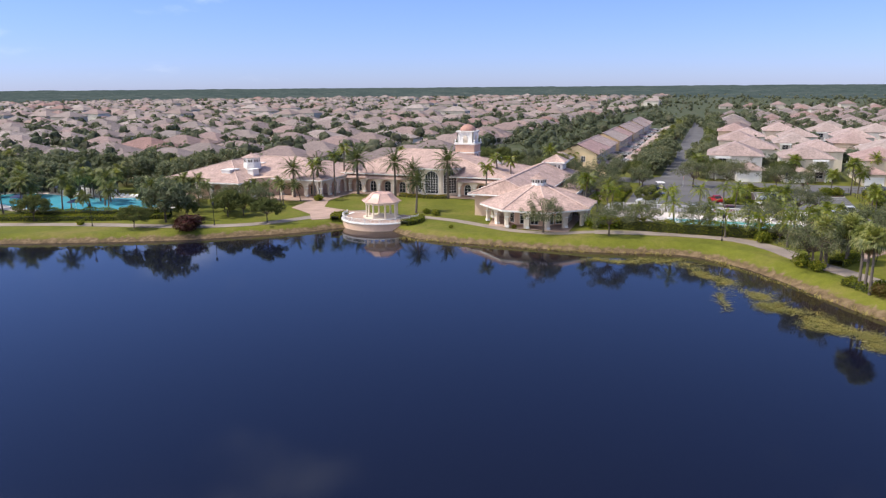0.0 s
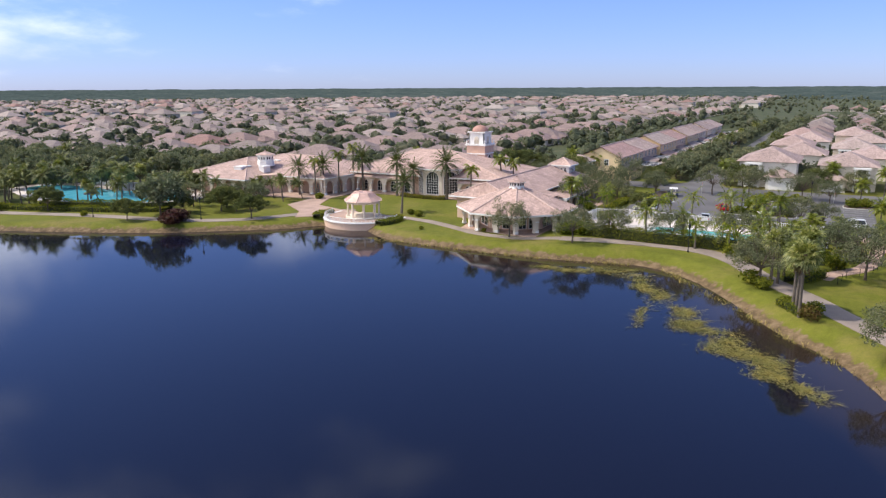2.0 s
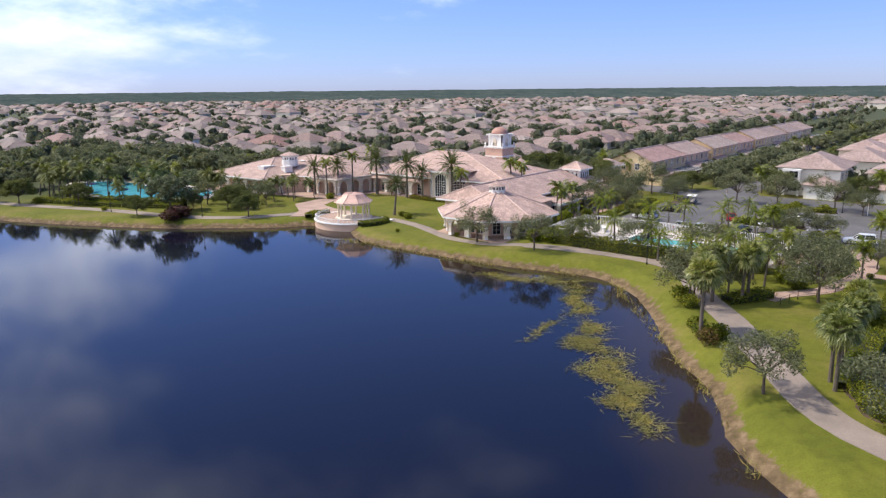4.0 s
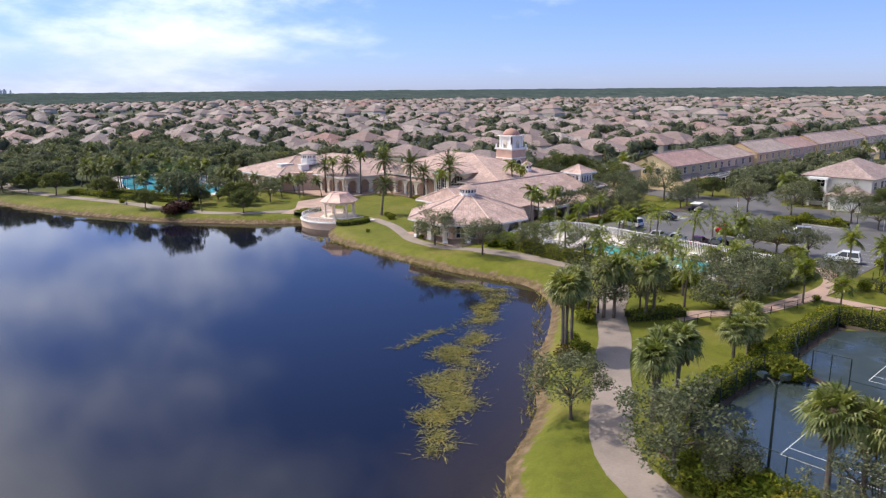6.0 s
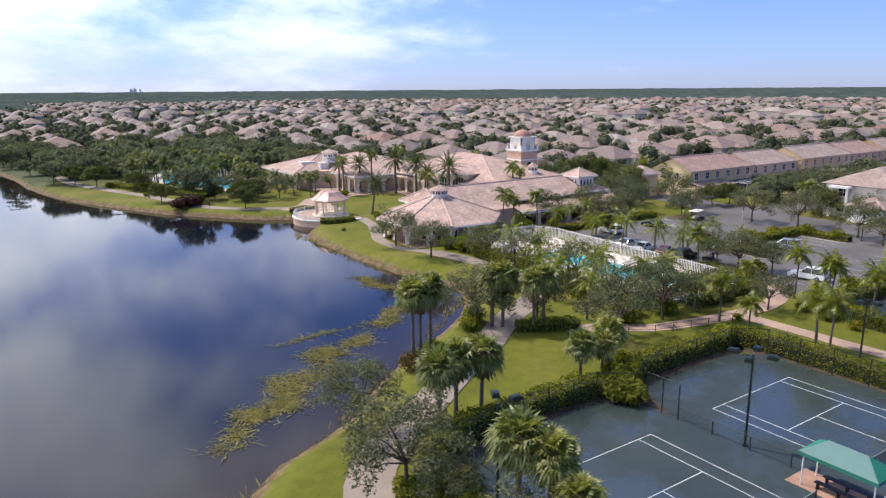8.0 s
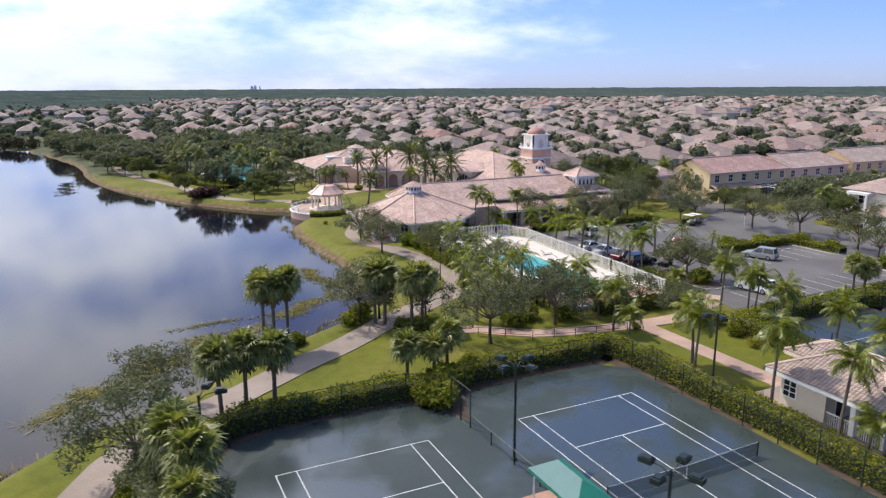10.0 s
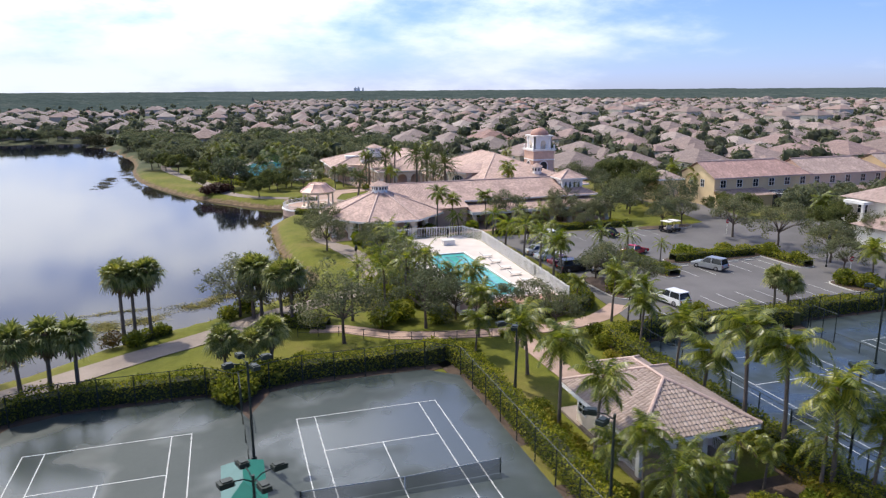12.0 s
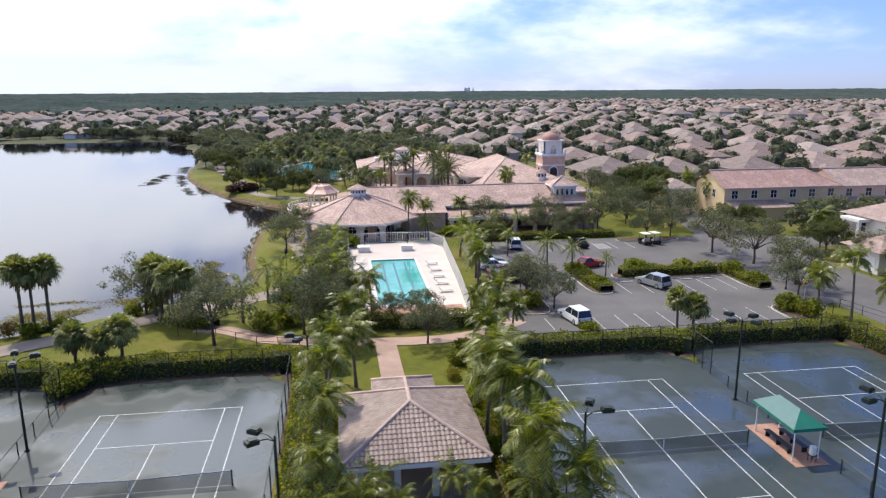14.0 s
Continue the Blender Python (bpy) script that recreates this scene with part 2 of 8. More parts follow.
M_SILVER = leaf_mat("grey-green leaves", [(0.100, 0.116, 0.066), (0.132, 0.147, 0.082), (0.17, 0.182, 0.104), (0.23, 0.235, 0.145)], 0.7, 0.30, 0.12, (1.05, 1.1, 0.8))
M_FAN = leaf_mat("fan palm leaves", [(0.115, 0.138, 0.036), (0.178, 0.205, 0.056), (0.25, 0.272, 0.082), (0.36, 0.35, 0.14)], 0.4, 0.34, 0.4)
M_FEATHER = leaf_mat("feather palm leaves", [(0.080, 0.108, 0.013), (0.130, 0.166, 0.018), (0.195, 0.222, 0.028), (0.30, 0.305, 0.052)], 0.36, 0.42, 0.5)
M_DULLPALM = leaf_mat("dull green palm leaves", [(0.080, 0.100, 0.034), (0.118, 0.140, 0.045), (0.165, 0.184, 0.060), (0.245, 0.25, 0.095)], 0.5, 0.30, 0.25, (1.1, 1.15, 0.7))
# oak greens lightened for distance, haze painted into the leaf tones
M_OAKHAZE = leaf_mat("haze-paled distant broadleaf foliage", [(0.126, 0.146, 0.090), (0.160, 0.178, 0.106), (0.200, 0.214, 0.134), (0.235, 0.240, 0.155)], 0.75, 0.32, 0.1, (1.05, 1.1, 0.8))
M_BRONZE = leaf_mat("bronze croton leaves", [(0.10, 0.055, 0.02), (0.16, 0.10, 0.03), (0.12, 0.11, 0.025)], 0.5, 0.2)
M_DATE = leaf_mat("date palm leaves", [(0.06, 0.078, 0.034), (0.085, 0.105, 0.046), (0.125, 0.14, 0.065)])
M_DEAD = leaf_mat("dry palm leaves", [(0.16, 0.11, 0.06), (0.22, 0.16, 0.09)], 0.8, 0.1)
M_HEDGE = leaf_mat("hedge leaves", [(0.085, 0.11, 0.018), (0.14, 0.165, 0.022), (0.21, 0.228, 0.03), (0.31, 0.30, 0.045)], 0.6, 0.42)
M_LIME = leaf_mat("lime green leaves", [(0.10, 0.14, 0.015), (0.16, 0.21, 0.022), (0.27, 0.28, 0.04)], 0.6, 0.42)
M_REDLEAF = leaf_mat("dark red leaves", [(0.045, 0.014, 0.014), (0.075, 0.02, 0.018), (0.06, 0.035, 0.018)], 0.5, 0.12)
M_GOLD = leaf_mat("yellow-green croton leaves", [(0.22, 0.20, 0.02), (0.14, 0.16, 0.02), (0.30, 0.22, 0.03)])
M_REED = leaf_mat("marsh reeds", [(0.23, 0.195, 0.06), (0.33, 0.275, 0.09), (0.40, 0.33, 0.125), (0.20, 0.20, 0.055)], 0.7, 0.15)
M_WEED = leaf_mat("dark water weeds", [(0.075, 0.066, 0.034), (0.105, 0.09, 0.045), (0.06, 0.06, 0.03)], 0.7, 0.1)
# estate trees: paler, greyer leaves carry the haze in their colour
M_FARTREE_HAZE = leaf_mat("haze-greyed far tree leaves", [(0.105, 0.118, 0.078), (0.128, 0.142, 0.094), (0.155, 0.168, 0.112), (0.158, 0.152, 0.108)], 0.8, 0.3)
M_POOLTILE = surface("blue pool plaster", (0.28, 0.62, 0.62), 0.4, 0.1, 0.4, 5, 0.05)
M_POOLDARK = surface("dark blue lane tile", (0.035, 0.16, 0.20), 0.4, 0.1, 0.5, 5, 0.05)
M_TYRE = surface("black rubber", (0.015, 0.015, 0.015), 0.8, 0.2, 2, 10, 0.1)
M_RIM = surface("alloy wheel", (0.5, 0.5, 0.52), 0.3, 0.1, 2, 8, 0.0, 0.9)
M_LAMPGLASS = surface("frosted lamp glass", (0.55, 0.56, 0.56), 0.3, 0.1, 2, 6, 0.0)
M_COPPER = surface("weathered copper roof", (0.62, 0.40, 0.325), 0.5, 0.2, 0.7, 6, 0.1, 0.15)
M_DOME = surface("terracotta dome", (0.44, 0.235, 0.18), 0.7, 0.2, 0.8, 5, 0.15)
M_ROCK = surface("shore rubble", (0.30, 0.25, 0.20), 0.95, 0.35, 0.8, 5, 0.4, 0.0, 0.04)
M_RED = surface("red plastic", (0.5, 0.03, 0.04), 0.5, 0.15, 1, 8, 0.0)
M_NAVY = surface("navy canvas", (0.015, 0.03, 0.10), 0.8, 0.2, 1, 10, 0.1)


def court_material():
    """Dark grey-green clay, damp in cloudy patches that shine."""
    m, nt, nn, nl, b = node_mat("damp green clay court")
    wet = noise_tex(nt, 0.14, 3, 0.5)
    fine = noise_tex(nt, 5.0, 5, 0.6)
    col = ramp(nt, noise_tex(nt, 0.25, 5, 0.6), [(0.3, (0.035, 0.049, 0.048)), (0.7, (0.049, 0.063, 0.061))])
    c2 = ramp(nt, fine, [(0.3, (0.88, 0.88, 0.88)), (0.7, (1, 1, 1))])
    nl.new(mixc(nt, 1.0, col, c2, "MULTIPLY"), b.inputs["Base Color"])
    for key, dry, damp in (("Roughness", 0.52, 0.20), ("Specular IOR Level", 0.24, 0.92)):
        rr = nn.new("ShaderNodeMapRange")
        rr.interpolation_type = "SMOOTHSTEP"
        rr.inputs["From Min"].default_value, rr.inputs["From Max"].default_value = 0.42, 0.60
        rr.inputs["To Min"].default_value, rr.inputs["To Max"].default_value = dry, damp
        nl.new(wet, rr.inputs["Value"])
        nl.new(rr.outputs[0], b.inputs[key])
    b.inputs["IOR"].default_value = 1.6
    add_bump(nt, b, fine, 0.06, 0.01)
    return m


def grass_material():
    """Ground: mown lawn, sandy bank at the shore, duller growth far away."""
    m, nt, nn, nl, b = node_mat("lawn and bank")
    at = nn.new("ShaderNodeAttribute")
    at.attribute_name = "bank"
    far = nn.new("ShaderNodeAttribute")
    far.attribute_name = "far"
    n1 = noise_tex(nt, 0.09, 6, 0.6)
    n2 = noise_tex(nt, 0.9, 6, 0.65)
    n3 = noise_tex(nt, 9.0, 3, 0.6)
    lawn = ramp(nt, n1, [(0.28, (0.098, 0.108, 0.012)), (0.5, (0.142, 0.146, 0.017)), (0.68, (0.198, 0.162, 0.045))])
    lawn = mixc(nt, 1.0, lawn, ramp(nt, n2, [(0.25, (0.72, 0.74, 0.7)), (0.6, (1, 1, 1))]), "MULTIPLY")
    lawn = mixc(nt, 1.0, lawn, ramp(nt, n3, [(0.3, (0.8, 0.82, 0.8)), (0.7, (1.1, 1.1, 1.05))]), "MULTIPLY")
    bank = ramp(nt, n2, [(0.3, (0.060, 0.040, 0.022)), (0.5, (0.135, 0.092, 0.048)), (0.72, (0.25, 0.175, 0.105))])
    dull = ramp(nt, n1, [(0.3, (0.045, 0.058, 0.026)), (0.5, (0.065, 0.075, 0.034)), (0.7, (0.115, 0.108, 0.06))])
    edge = mth(nt, "ADD", at.outputs["Fac"], mth(nt, "MULTIPLY", mth(nt, "SUBTRACT", n2, 0.5), 1.5))
    e2 = nn.new("ShaderNodeMapRange")
    e2.inputs["From Min"].default_value, e2.inputs["From Max"].default_value = 0.42, 0.60
    nl.new(edge, e2.inputs["Value"])
    c = mixc(nt, far.outputs["Fac"], lawn, dull)
    nl.new(mixc(nt, e2.outputs[0], c, bank), b.inputs["Base Color"])
    b.inputs["Roughness"].default_value = 0.9
    b.inputs["Specular IOR Level"].default_value = 0.2
    add_bump(nt, b, mth(nt, "ADD", n3, n2), 0.5, 0.06)
    return m


def water_material():
    m, nt, nn, nl, b = node_mat("dark lake water")
    at = nn.new("ShaderNodeAttribute")
    at.attribute_name = "shallow"
    n1 = noise_tex(nt, 0.12, 5, 0.6)
    f = mth(nt, "ADD", at.outputs["Fac"], mth(nt, "MULTIPLY", mth(nt, "SUBTRACT", n1, 0.5), 0.5))
    fr = nn.new("ShaderNodeMapRange")
    fr.inputs["From Min"].default_value, fr.inputs["From Max"].default_value = 0.25, 0.95
    nl.new(f, fr.inputs["Value"])
    nl.new(mixc(nt, fr.outputs[0], (0.005, 0.006, 0.015), (0.030, 0.021, 0.015)), b.inputs["Base Color"])
    b.inputs["Roughness"].default_value = 0.035
    b.inputs["IOR"].default_value = 1.33
    h = mth(nt, "ADD", noise_tex(nt, 1.6, 4, 0.6, "Object", (1, 2.2, 1)), mth(nt, "MULTIPLY", noise_tex(nt, 0.25, 3), 0.6))
    add_bump(nt, b, h, 0.05, 0.05)
    return m


def pool_material():
    m, nt, nn, nl, b = node_mat("turquoise pool water")
    n = noise_tex(nt, 0.7, 5, 0.6)
    nl.new(ramp(nt, n, [(0.3, (0.045, 0.33, 0.30)), (0.7, (0.12, 0.46, 0.41))]), b.inputs["Base Color"])
    b.inputs["Roughness"].default_value, b.inputs["IOR"].default_value = 0.05, 1.33
    add_bump(nt, b, noise_tex(nt, 3.0, 3), 0.1, 0.03)
    return m


def blue_pool_material():
    m, nt, nn, nl, b = node_mat("bright blue pool water")
    n = noise_tex(nt, 0.5, 5, 0.6)
    nl.new(ramp(nt, n, [(0.3, (0.06, 0.38, 0.50)), (0.7, (0.15, 0.50, 0.60))]), b.inputs["Base Color"])
    b.inputs["Roughness"].default_value, b.inputs["IOR"].default_value = 0.05, 1.33
    add_bump(nt, b, noise_tex(nt, 3.0, 3), 0.1, 0.03)
    return m


def woods_material():
    m, nt, nn, nl, b = node_mat("haze-tinted far woods canopy")
    n1, n2 = noise_tex(nt, 0.012, 6, 0.65), noise_tex(nt, 0.12, 5, 0.65)
    # canopy greens pulled towards blue-grey: the air's haze is in these colours
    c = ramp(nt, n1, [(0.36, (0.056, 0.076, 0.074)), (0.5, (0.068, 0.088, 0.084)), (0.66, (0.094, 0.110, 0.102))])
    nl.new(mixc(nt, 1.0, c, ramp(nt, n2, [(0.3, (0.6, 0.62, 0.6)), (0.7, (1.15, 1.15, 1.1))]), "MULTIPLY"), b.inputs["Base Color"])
    b.inputs["Roughness"].default_value = 0.95
    b.inputs["Specular IOR Level"].default_value = 0.0
    add_bump(nt, b, n2, 1.0, 3.0)
    return m


M_COURT = court_material()
M_GROUND = grass_material()
M_WATER = water_material()
M_POOL = pool_material()
M_POOLBLUE = blue_pool_material()
M_WOODS_HAZE = woods_material()
CAR_PAINT = {
    "white": surface("white car paint", (0.75, 0.75, 0.74), 0.25, 0.05, 0.5, 4, 0.0),
    "silver": surface("silver car paint", (0.45, 0.46, 0.47), 0.28, 0.05, 0.5, 4, 0.0, 0.5),
    "red": surface("red car paint", (0.42, 0.02, 0.03), 0.25, 0.08, 0.5, 4, 0.0),
    "black": surface("black car paint", (0.012, 0.012, 0.014), 0.2, 0.1, 0.5, 4, 0.0),
    "maroon": surface("maroon car paint", (0.12, 0.02, 0.035), 0.25, 0.1, 0.5, 4, 0.0),
    "grey": surface("grey car paint", (0.12, 0.13, 0.15), 0.25, 0.1, 0.5, 4, 0.0),
}

# ---- builders ----
rng = np.random.default_rng(7)
GROUND_Z = 1.30
WATER_Z = -0.35


def ease(a):
    a = np.clip(a, 0.0, 1.0)
    return a * a * (3 - 2 * a)


def ground_z(x, y):
    """The land's height: level round the courts, falling a little towards the clubhouse and beyond."""
    return GROUND_Z - 0.40 * np.maximum(ease((y - 60) / 8.0) * ease((77.0 - x) / 5.0), ease((y - 100) / 30.0))


class Build:
    """Collects vertices and faces of one mesh; faces may carry a material index."""

    def __init__(self):
        self.v, self.f, self.m = [], [], []

    def add(self, pts, faces, mi=0):
        k = len(self.v)
        self.v.extend(tuple(p) for p in pts)
        self.f.extend(tuple(i + k for i in f) for f in faces)
        self.m.extend([mi] * len(faces))
        return self

    def face(self, pts, mi=0):
        return self.add(pts, [tuple(range(len(pts)))], mi)

    def box(self, x0, y0, z0, x1, y1, z1, mi=0):
        p = [(x0, y0, z0), (x1, y0, z0), (x1, y1, z0), (x0, y1, z0), (x0, y0, z1), (x1, y0, z1), (x1, y1, z1), (x0, y1, z1)]
        return self.add(p, [(3, 2, 1, 0), (4, 5, 6, 7), (0, 1, 5, 4), (1, 2, 6, 5), (2, 3, 7, 6), (3, 0, 4, 7)], mi)

    def slab(self, pts, z0, z1, mi=0):
        n = len(pts)
        p = [(x, y, z0) for x, y in pts] + [(x, y, z1) for x, y in pts]
        fs = [tuple(range(n, 2 * n)), tuple(range(n - 1, -1, -1))]
        fs += [(i, (i + 1) % n, n + (i + 1) % n, n + i) for i in range(n)]
        return self.add(p, fs, mi)

    def tube(self, pts, rad, n=7, mi=0, cap=True):
        pts = [Vector(p) for p in pts]
        rings = []
        for i, p in enumerate(pts):
            d = (pts[min(i + 1, len(pts) - 1)] - pts[max(i - 1, 0)]).normalized()
            a = d.orthogonal().normalized() if abs(d.z) < 0.99 else Vector((1, 0, 0))
            a = (a - d * a.dot(d)).normalized()
            c = d.cross(a)
            r = rad[i] if isinstance(rad, (list, tuple)) else rad
            rings.append([p + (a * math.cos(2 * math.pi * k / n) + c * math.sin(2 * math.pi * k / n)) * r for k in range(n)])
        vs = [q for r in rings for q in r]
        fs = [(i * n + k, i * n + (k + 1) % n, (i + 1) * n + (k + 1) % n, (i + 1) * n + k) for i in range(len(pts) - 1) for k in range(n)]
        if cap:
            fs += [tuple(range(n - 1, -1, -1)), tuple((len(pts) - 1) * n + k for k in range(n))]
        return self.add(vs, fs, mi)

    def lathe(self, cx, cy, prof, n=16, mi=0):
        vs = [(cx + r * math.cos(2 * math.pi * k / n), cy + r * math.sin(2 * math.pi * k / n), z) for r, z in prof for k in range(n)]
        fs = [(i * n + k, i * n + (k + 1) % n, (i + 1) * n + (k + 1) % n, (i + 1) * n + k) for i in range(len(prof) - 1) for k in range(n)]
        fs += [tuple(range(n - 1, -1, -1)), tuple((len(prof) - 1) * n + k for k in range(n))]
        return self.add(vs, fs, mi)

    def mesh(self, name, mats, uv=False, smooth=False):
        me = bpy.data.meshes.new(name)
        me.from_pydata(self.v, [], self.f)
        for m in (mats if isinstance(mats, (list, tuple)) else [mats]):
            me.materials.append(m)
        if any(self.m):
            me.polygons.foreach_set("material_index", self.m)
        if uv:
            layer = me.uv_layers.new(name="UVMap")
            up = Vector((0, 0, 1))
            for p in me.polygons:
                n = p.normal
                e = up.cross(n)
                e = e.normalized() if e.length > 1e-3 else Vector((1, 0, 0))
                s = n.cross(e)
                for li in p.loop_indices:
                    co = me.vertices[me.loops[li].vertex_index].co
                    layer.data[li].uv = (co.dot(e), co.dot(s))
        if smooth:
            me.shade_smooth()
        me.update()
        return me


def thing(name, label, category, at=(0, 0, 0), rz=0.0, group="", kind=""):
    ob = new(name)
    ob.empty_display_size = 0.3
    ob.matrix_basis = pose(*at, 0, 0, rz)
    return tagged(ob, label, category, group, kind)


def part(name, b, mats, parent, label="", uv=False, smooth=False):
    ob = new(name, b.mesh(name, mats, uv, smooth))
    ob.parent = parent
    if label:
        tagged(ob, label)
    return ob


def solid(name, b, mats, label="", category="", group="", kind="", uv=False, smooth=False):
    return tagged(new(name, b.mesh(name, mats, uv, smooth)), label, category, group, kind)


class Kind:
    """A made thing and its later copies: the first call of put() places the thing itself."""

    def __init__(self, ob):
        self.ob, self.used = ob, False
        self.kin = [ob, *ob.children_recursive]

    def put(self, x, y, z=None, rz=0.0, s=1.0, label="", lean=(0, 0), sz=None):
        z = float(ground_z(x, y)) if z is None else z
        m = pose(x, y, z, lean[0], lean[1], rz) @ Matrix.Diagonal((s, s, sz or s, 1))
        ob = self.ob
        if self.used:
            made = {}
            for o in self.kin:
                made[o] = o.copy()
                scene.collection.objects.link(made[o])
                if o is not self.ob:
                    made[o].parent = made[o.parent]
            ob = made[self.ob]
        self.used = True
        ob.matrix_basis = m
        return tagged(ob, label)


def smooth_line(pts, step=2.0):
    """A Catmull-Rom line through pts, about step apart."""
    P = [Vector((*p, 0)) for p in pts]
    P = [P[0] * 2 - P[1]] + P + [P[-1] * 2 - P[-2]]
    out = []
    for i in range(1, len(P) - 2):
        n = max(1, int((P[i + 1] - P[i]).length / step))
        for k in range(n):
            t = k / n
            a, b, c, d = P[i - 1], P[i], P[i + 1], P[i + 2]
            q = 0.5 * ((2 * b) + (c - a) * t + (2 * a - 5 * b + 4 * c - d) * t * t + (3 * b - a - 3 * c + d) * t ** 3)
            out.append((q.x, q.y))
    out.append((P[-2].x, P[-2].y))
    return out


def offset_line(pts, d):
    out = []
    for i, p in enumerate(pts):
        a, b = Vector(pts[max(i - 1, 0)]), Vector(pts[min(i + 1, len(pts) - 1)])
        t = (b - a).normalized()
        out.append((p[0] - t.y * d, p[1] + t.x * d))
    return out


def ribbon(name, pts, width, z0, z1, mat, label="", category="path", kind="structure", step=2.0):
    line = smooth_line(pts, step)
    l, r = offset_line(line, width / 2), offset_line(line, -width / 2)
    b = Build()
    n = len(line)
    dz = [float(ground_z(*p)) - GROUND_Z for p in line]
    vs = [(*p, z + h) for z, side in ((z1, l), (z1, r), (z0, l), (z0, r)) for p, h in zip(side, dz)]
    fs = []
    for i in range(n - 1):
        fs += [(i, n + i, n + i + 1, i + 1), (2 * n + i, i, i + 1, 2 * n + i + 1), (n + i, 3 * n + i, 3 * n + i + 1, n + i + 1)]
    b.add(vs, fs)
    return solid(name, b, mat, label, category, "", kind)


# ---- lake outline ----
SHORE = [(-62, -40), (-50, -12), (-42, 2), (-36.4, 9.1), (-31.3, 14.2), (-27, 16), (-22.5, 18.5), (-18, 23), (-12, 27), (-7, 30),
         (0, 35), (4, 39.5), (6.6, 45), (5.6, 51), (4.2, 58), (3.8, 66), (3.6, 74), (3.7, 82), (4.4, 90), (8.0, 96),
         (11.0, 100), (11.5, 105), (8.5, 109.5), (4.0, 112.5)]
SHORE_FAR = [(0, 117), (-4, 122.5), (-8.5, 128), (-12, 134), (-16, 142), (-20, 151), (-24, 161), (-28, 173), (-31.5, 190), (-33.5, 206),
             (-34.5, 222), (-38, 245), (-44, 268), (-50, 290), (-60, 318), (-70, 340), (-92, 354), (-126, 362), (-165, 371)]
SHORE_BACK = [(-300, 395), (-480, 360), (-560, 180), (-480, -60), (-300, -170), (-150, -150), (-90, -90)]
LAKE = smooth_line(SHORE + SHORE_FAR + SHORE_BACK + SHORE[:1], 3.0)[:-1]
LK = np.array(LAKE)


def lake_distance(x, y):
    """Metres from the shore: positive on land, negative over the lake."""
    x, y = np.asarray(x, float), np.asarray(y, float)
    best, inside = np.full(x.shape, 1e9), np.zeros(x.shape, bool)
    for i in range(len(LK)):
        (ax, ay), (bx, by) = LK[i], LK[(i + 1) % len(LK)]
        dx, dy = bx - ax, by - ay
        t = np.clip(((x - ax) * dx + (y - ay) * dy) / (dx * dx + dy * dy), 0, 1)
        best = np.minimum(best, (x - ax - t * dx) ** 2 + (y - ay - t * dy) ** 2)
        if ay != by:
            hit = ((ay > y) != (by > y)) & (x < (bx - ax) * (y - ay) / (by - ay) + ax)
            inside ^= hit
    return np.where(inside, -1, 1) * np.sqrt(best)


LK2 = np.roll(LK, -1, axis=0)


def shore_metres(x, y):
    """The same for one place."""
    d = LK2 - LK
    t = np.clip(((x - LK[:, 0]) * d[:, 0] + (y - LK[:, 1]) * d[:, 1]) / (d ** 2).sum(1), 0, 1)
    best = math.sqrt(((x - LK[:, 0] - t * d[:, 0]) ** 2 + (y - LK[:, 1] - t * d[:, 1]) ** 2).min())
    with np.errstate(divide="ignore", invalid="ignore"):
        cross = ((LK[:, 1] > y) != (LK2[:, 1] > y)) & (x < d[:, 0] * (y - LK[:, 1]) / d[:, 1] + LK[:, 0])
    return -best if cross.sum() % 2 else best


def axis(lo, hi, step, far, grow=1.25):
    mid = list(np.arange(lo, hi + 0.01, step))
    a, s, left = lo, step, []
    while a > -far:
        s *= grow
        a -= s
        left.append(max(a, -far))
    a, s, right = hi, step, []
    while a < far:
        s *= grow
        a += s
        right.append(min(a, far))
    return np.array(sorted(set(left)) + mid + sorted(set(right)))


def grid_sheet(name, xs, ys, zfun, mat, attrs, label, category):
    X, Y = np.meshgrid(xs, ys)
    d = lake_distance(X.ravel(), Y.ravel())
    Z = zfun(X.ravel(), Y.ravel(), d)
    n, k = len(xs), len(ys)
    i = np.arange((n - 1) * (k - 1))
    a = (i // (n - 1)) * n + i % (n - 1)
    F = np.stack([a, a + 1, a + n + 1, a + n], 1)
    me = bpy.data.meshes.new(name)
    me.from_pydata(np.stack([X.ravel(), Y.ravel(), Z], 1).tolist(), [], F.tolist())
    for key, fun in attrs.items():
        me.attributes.new(key, "FLOAT", "POINT").data.foreach_set("value", fun(X.ravel(), Y.ravel(), d).astype(np.float32))
    me.materials.append(mat)
    me.shade_smooth()
    return tagged(new(name, me), label, category, "", "structure")


def ground_height(x, y, d):
    z = np.where(d > 0, np.minimum(ground_z(x, y), WATER_Z + 0.02 + 0.62 * d), np.maximum(-2.4, WATER_Z + 0.02 + 0.35 * d))
    return z + np.where(d > 5, 0.03 * np.sin(x * 0.31) * np.cos(y * 0.27), 0)


def near_far(x, y, d):
    a = np.clip((np.abs(x - 20) - 75) / 25, 0, 1)
    b = np.clip((y - 175) / 30, 0, 1)
    return np.clip(np.maximum(a, b), 0, 1)


